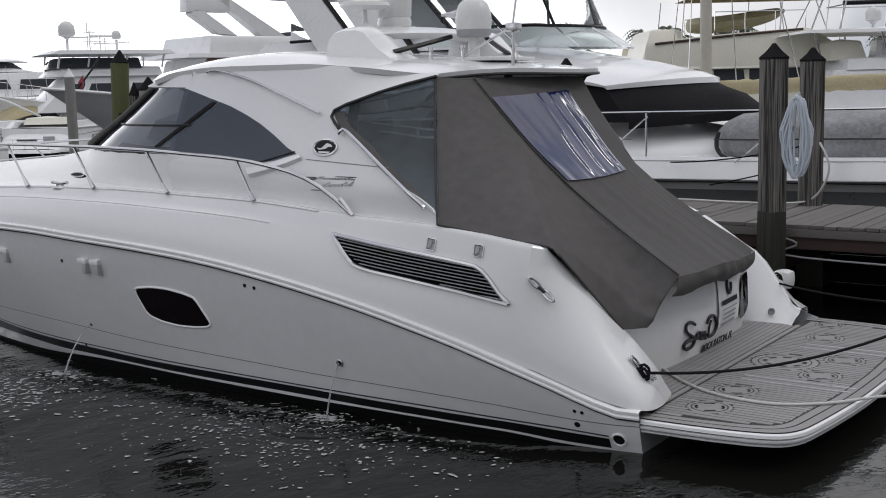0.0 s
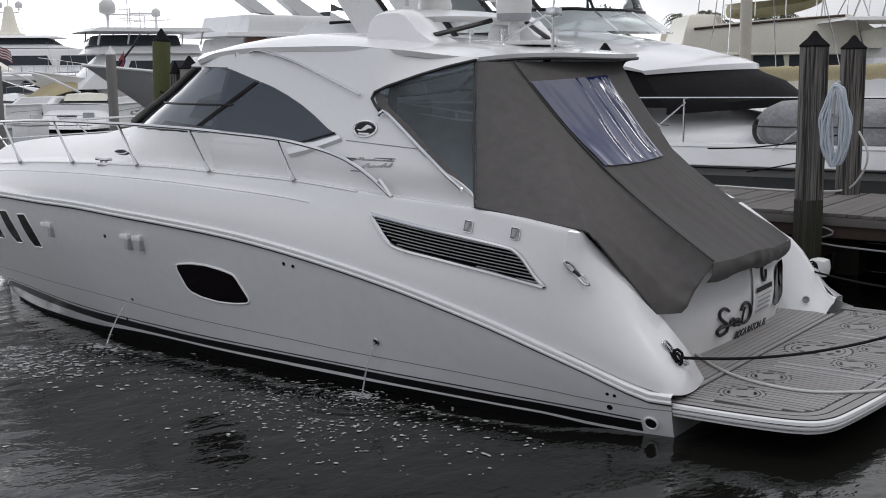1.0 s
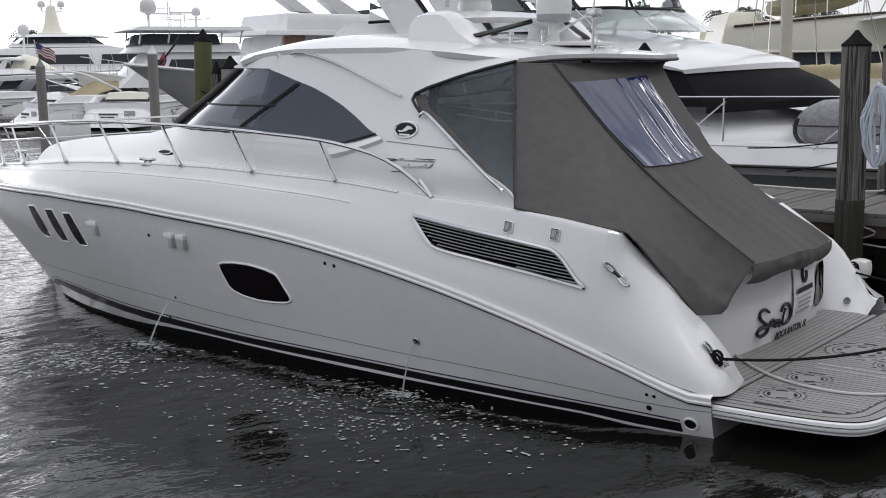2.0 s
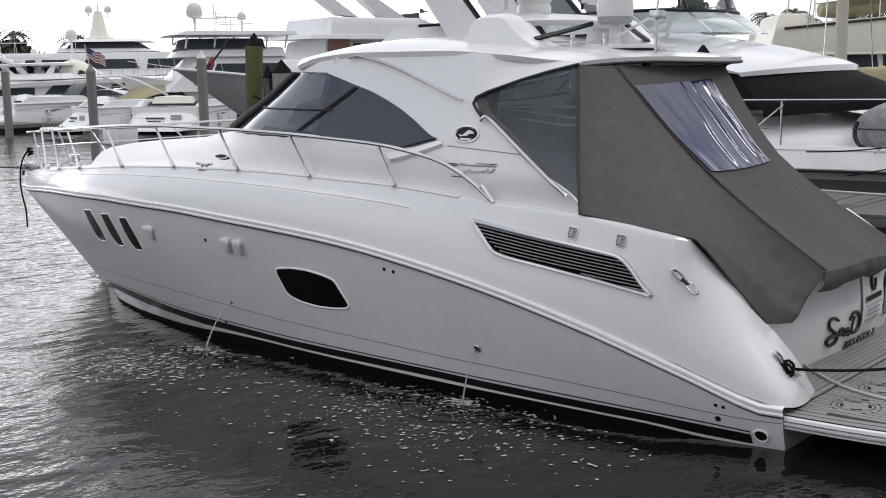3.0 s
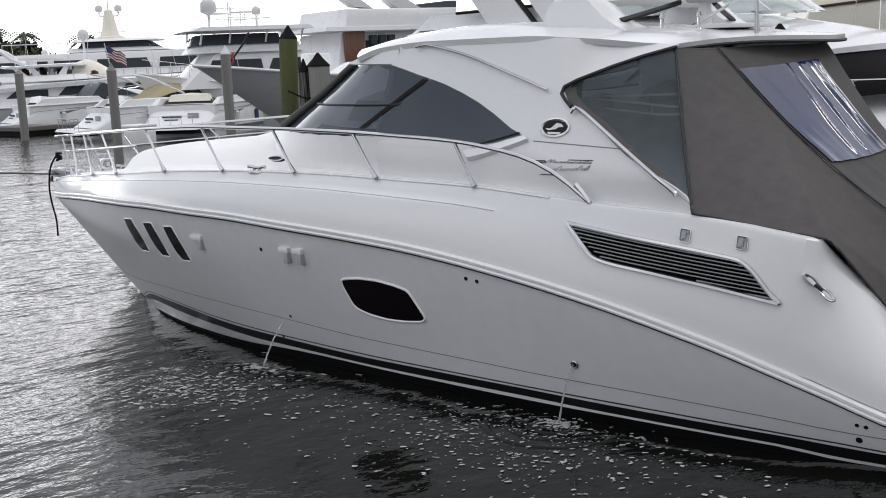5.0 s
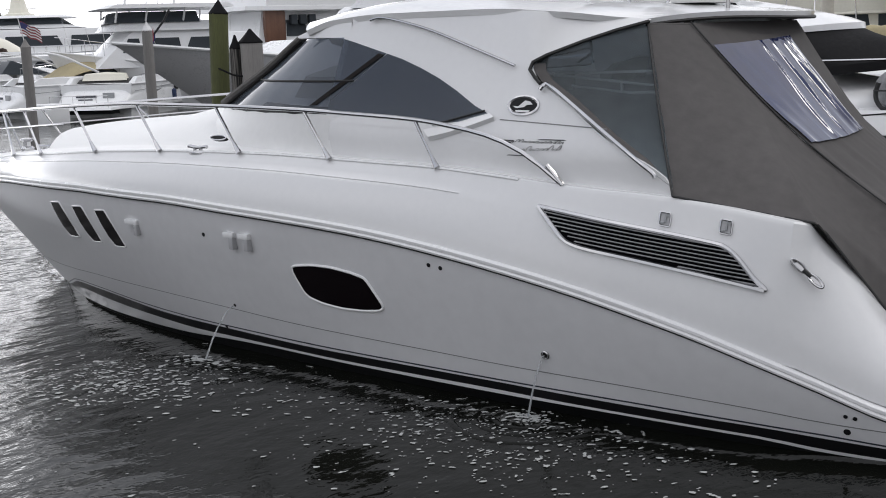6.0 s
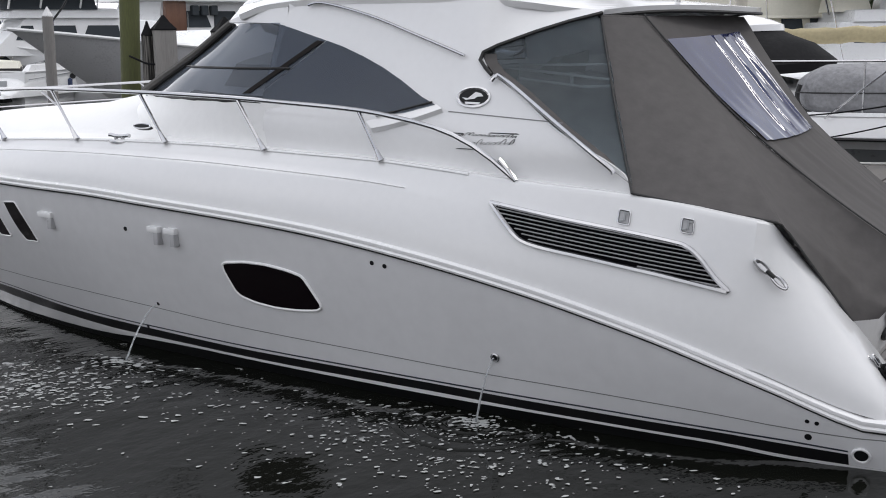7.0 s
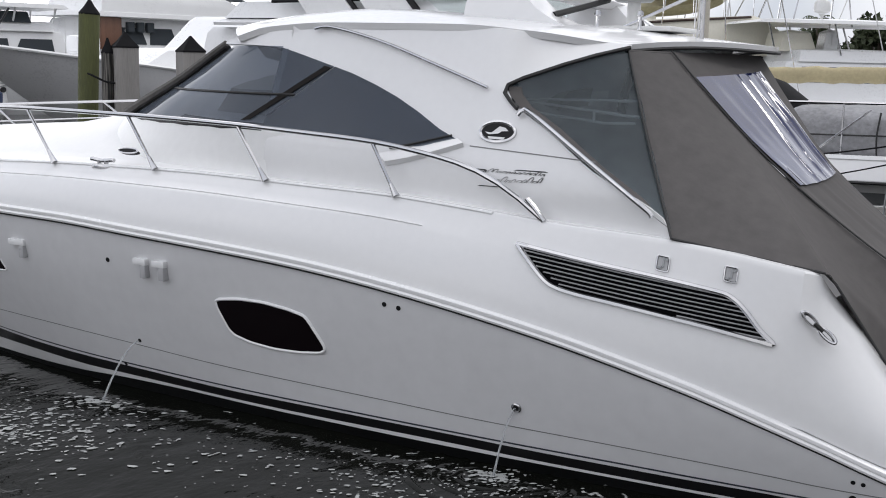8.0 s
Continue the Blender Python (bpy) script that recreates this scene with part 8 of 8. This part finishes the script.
for x in (1.4, 4.6):
    for s in (1, -1):
        bm = bmesh.new()
        tube(bm, [(x, s * 1.5, 4.15), (3.0 + (x - 3) * 0.4, s * 0.7, 7.4)], 0.025, 6)
        part("tower_leg", bm, STEEL, boat)
for zz, w in ((5.0, 1.15), (5.7, 0.95), (6.4, 0.8)):
    bm = bmesh.new()
    tube(bm, [(3 - w, w, zz), (3 + w, w, zz), (3 + w, -w, zz), (3 - w, -w, zz), (3 - w, w, zz)], 0.02, 6)
    part("tower_ring", bm, STEEL, boat)
bm = bmesh.new()
tube(bm, [(1.6, -1.2, 5.0), (4.4, -1.2, 5.02)], 0.07, 8)
part("rolled_awning", bm, BLACK, boat, "rolled dark awning")
aerials(boat, ((4, 2.0, 3.3, 7, 0.35), (4, -2.0, 3.3, 7, -0.3), (1, -1.5, 4.2, 4, 0.1), (0.6, 1.5, 4.2, 4.5, -0.15)))
domes(boat, ((3.0, 0.2, 4.5, 0.25),))


# ---- shore: seawall, trees and palms ----
bm = bmesh.new()
loft(bm, [[(150, 160, z), (150, -70, z), (60, -118, z), (-40, -124, z), (-170, -110, z)] for z in (-0.6, 1.6)] + [[(190, 180, 2.0), (190, -95, 2.0), (75, -160, 2.0), (-45, -170, 2.0), (-200, -150, 2.0)]])
shore = new("shore", mesh_of(bm, CONCRETE, False))
tagged(shore, "concrete seawall along the far shore", "seawall", kind="structure")


def palm(x, y, h, lean):
    ob = empty("palm_tree", "dusky palm with drooping fronds on the far shore", "palm", "palms on the shore", at=pose(x, y, 1.6))
    bm = bmesh.new()
    tube(bm, [(lean * t * t, 0.2 * lean * t, h * t) for t in (0, 0.25, 0.5, 0.75, 1)], 0.26, 8, True, 0.15)
    part("trunk", bm, BARK, ob)
    bm = bmesh.new()
    top = Vector((lean, 0.2 * lean, h))
    for k in range(22):
        a = 2 * math.pi * k / 22 + random.uniform(-0.2, 0.2)
        up = random.uniform(-0.2, 1.25)
        n_ = 9
        prev = None
        ln = random.uniform(1.7, 2.3)
        for j in range(n_ + 1):
            t = j / n_
            p = top + Vector((math.cos(a) * ln * t, math.sin(a) * ln * t, ln * (up * t - (0.55 + up * 0.7) * t * t)))
            if prev is not None:
                side = Vector((-math.sin(a), math.cos(a), 0))
                w = 0.40 * math.sin(math.pi * (0.12 + 0.85 * t))
                for s in (1, -1):
                    q = (prev + p) / 2 + side * s * w + Vector((0, 0, -0.35 * w - 0.1 * random.random()))
                    bm.faces.new([bm.verts.new(v) for v in (prev, p, q)])
            prev = p
    part("crown", bm, LEAF, ob, "feathery drooping fronds", smooth=False)


for x, y, h, ln in ((46.0, -104, 6.4, 0.5), (42.0, -105.5, 5.8, -0.4), (39.5, -107, 6.2, 0.3), (51.3, -108.5, 6.3, 0.5), (48.3, -110, 5.6, -0.4), (43.5, -112, 4.6, 0.3), (58, -107, 4.4, 0.3), (35, -113, 5.2, 0.5), (28, -114, 5.0, -0.3), (22, -112, 6.0, 0.4), (115, -54.6, 6.4, 0.6), (113.3, -56.4, 5.8, -0.4), (112, -52, 5.6, 0.6), (108, -60, 5.2, -0.5), (118, -46, 6.0, 0.4), (104, -65, 4.4, 0.4)):
    palm(x, y, h, ln)


def tree(x, y, h, w):
    ob = empty("tree", "dense dark green shore tree", "tree", "shore trees", at=pose(x, y, 1.6))
    bm = bmesh.new()
    tube(bm, [(0, 0, 0), (0.1, 0, h * 0.3), (0.3, 0.1, h * 0.6)], 0.3, 8, True, 0.1)
    for k in range(5):
        a = k * 1.26
        tube(bm, [(0.1, 0, h * 0.3), (w * 0.25 * math.cos(a), w * 0.25 * math.sin(a), h * 0.55), (w * 0.4 * math.cos(a), w * 0.4 * math.sin(a), h * 0.7)], 0.12, 6, True, 0.03)
    part("trunk", bm, BARK, ob)
    bm = bmesh.new()
    lumps = [Vector((random.uniform(-0.42, 0.42) * w, random.uniform(-0.42, 0.42) * w, h * random.uniform(0.35, 0.9))) for k in range(16)]
    for k in range(2600):
        c_ = random.choice(lumps)
        d = Vector((random.gauss(0, 1), random.gauss(0, 1), random.gauss(0, 0.8))).normalized() * random.uniform(0.5, 1.0) * w * 0.17
        p = c_ + d
        a = Vector((random.gauss(0, 1), random.gauss(0, 1), random.gauss(0, 1))).normalized() * random.uniform(0.25, 0.5)
        b2 = a.cross(Vector((random.gauss(0, 1), random.gauss(0, 1), random.gauss(0, 1)))).normalized() * random.uniform(0.16, 0.3)
        bm.faces.new([bm.verts.new(p + v) for v in (a, b2, -a, -b2)])
    part("crown", bm, LEAF, ob, "clumped leafy crown", smooth=False)


for x, y, h, w in ((116.5, -53.5, 5.4, 7), (114.5, -55.5, 5.0, 6), (112.6, -57.2, 3.8, 6), (113, -50, 4.6, 9), (122, -42, 5.2, 10), (128, -32, 5.5, 9), (106, -63, 4.0, 8), (16, -111, 6.4, 8), (9, -113, 5.6, 9), (2, -113, 5.0, 8), (24, -116, 4.6, 8), (40, -118, 3.6, 9), (70, -108, 3.6, 9)):
    tree(x, y, h, w)
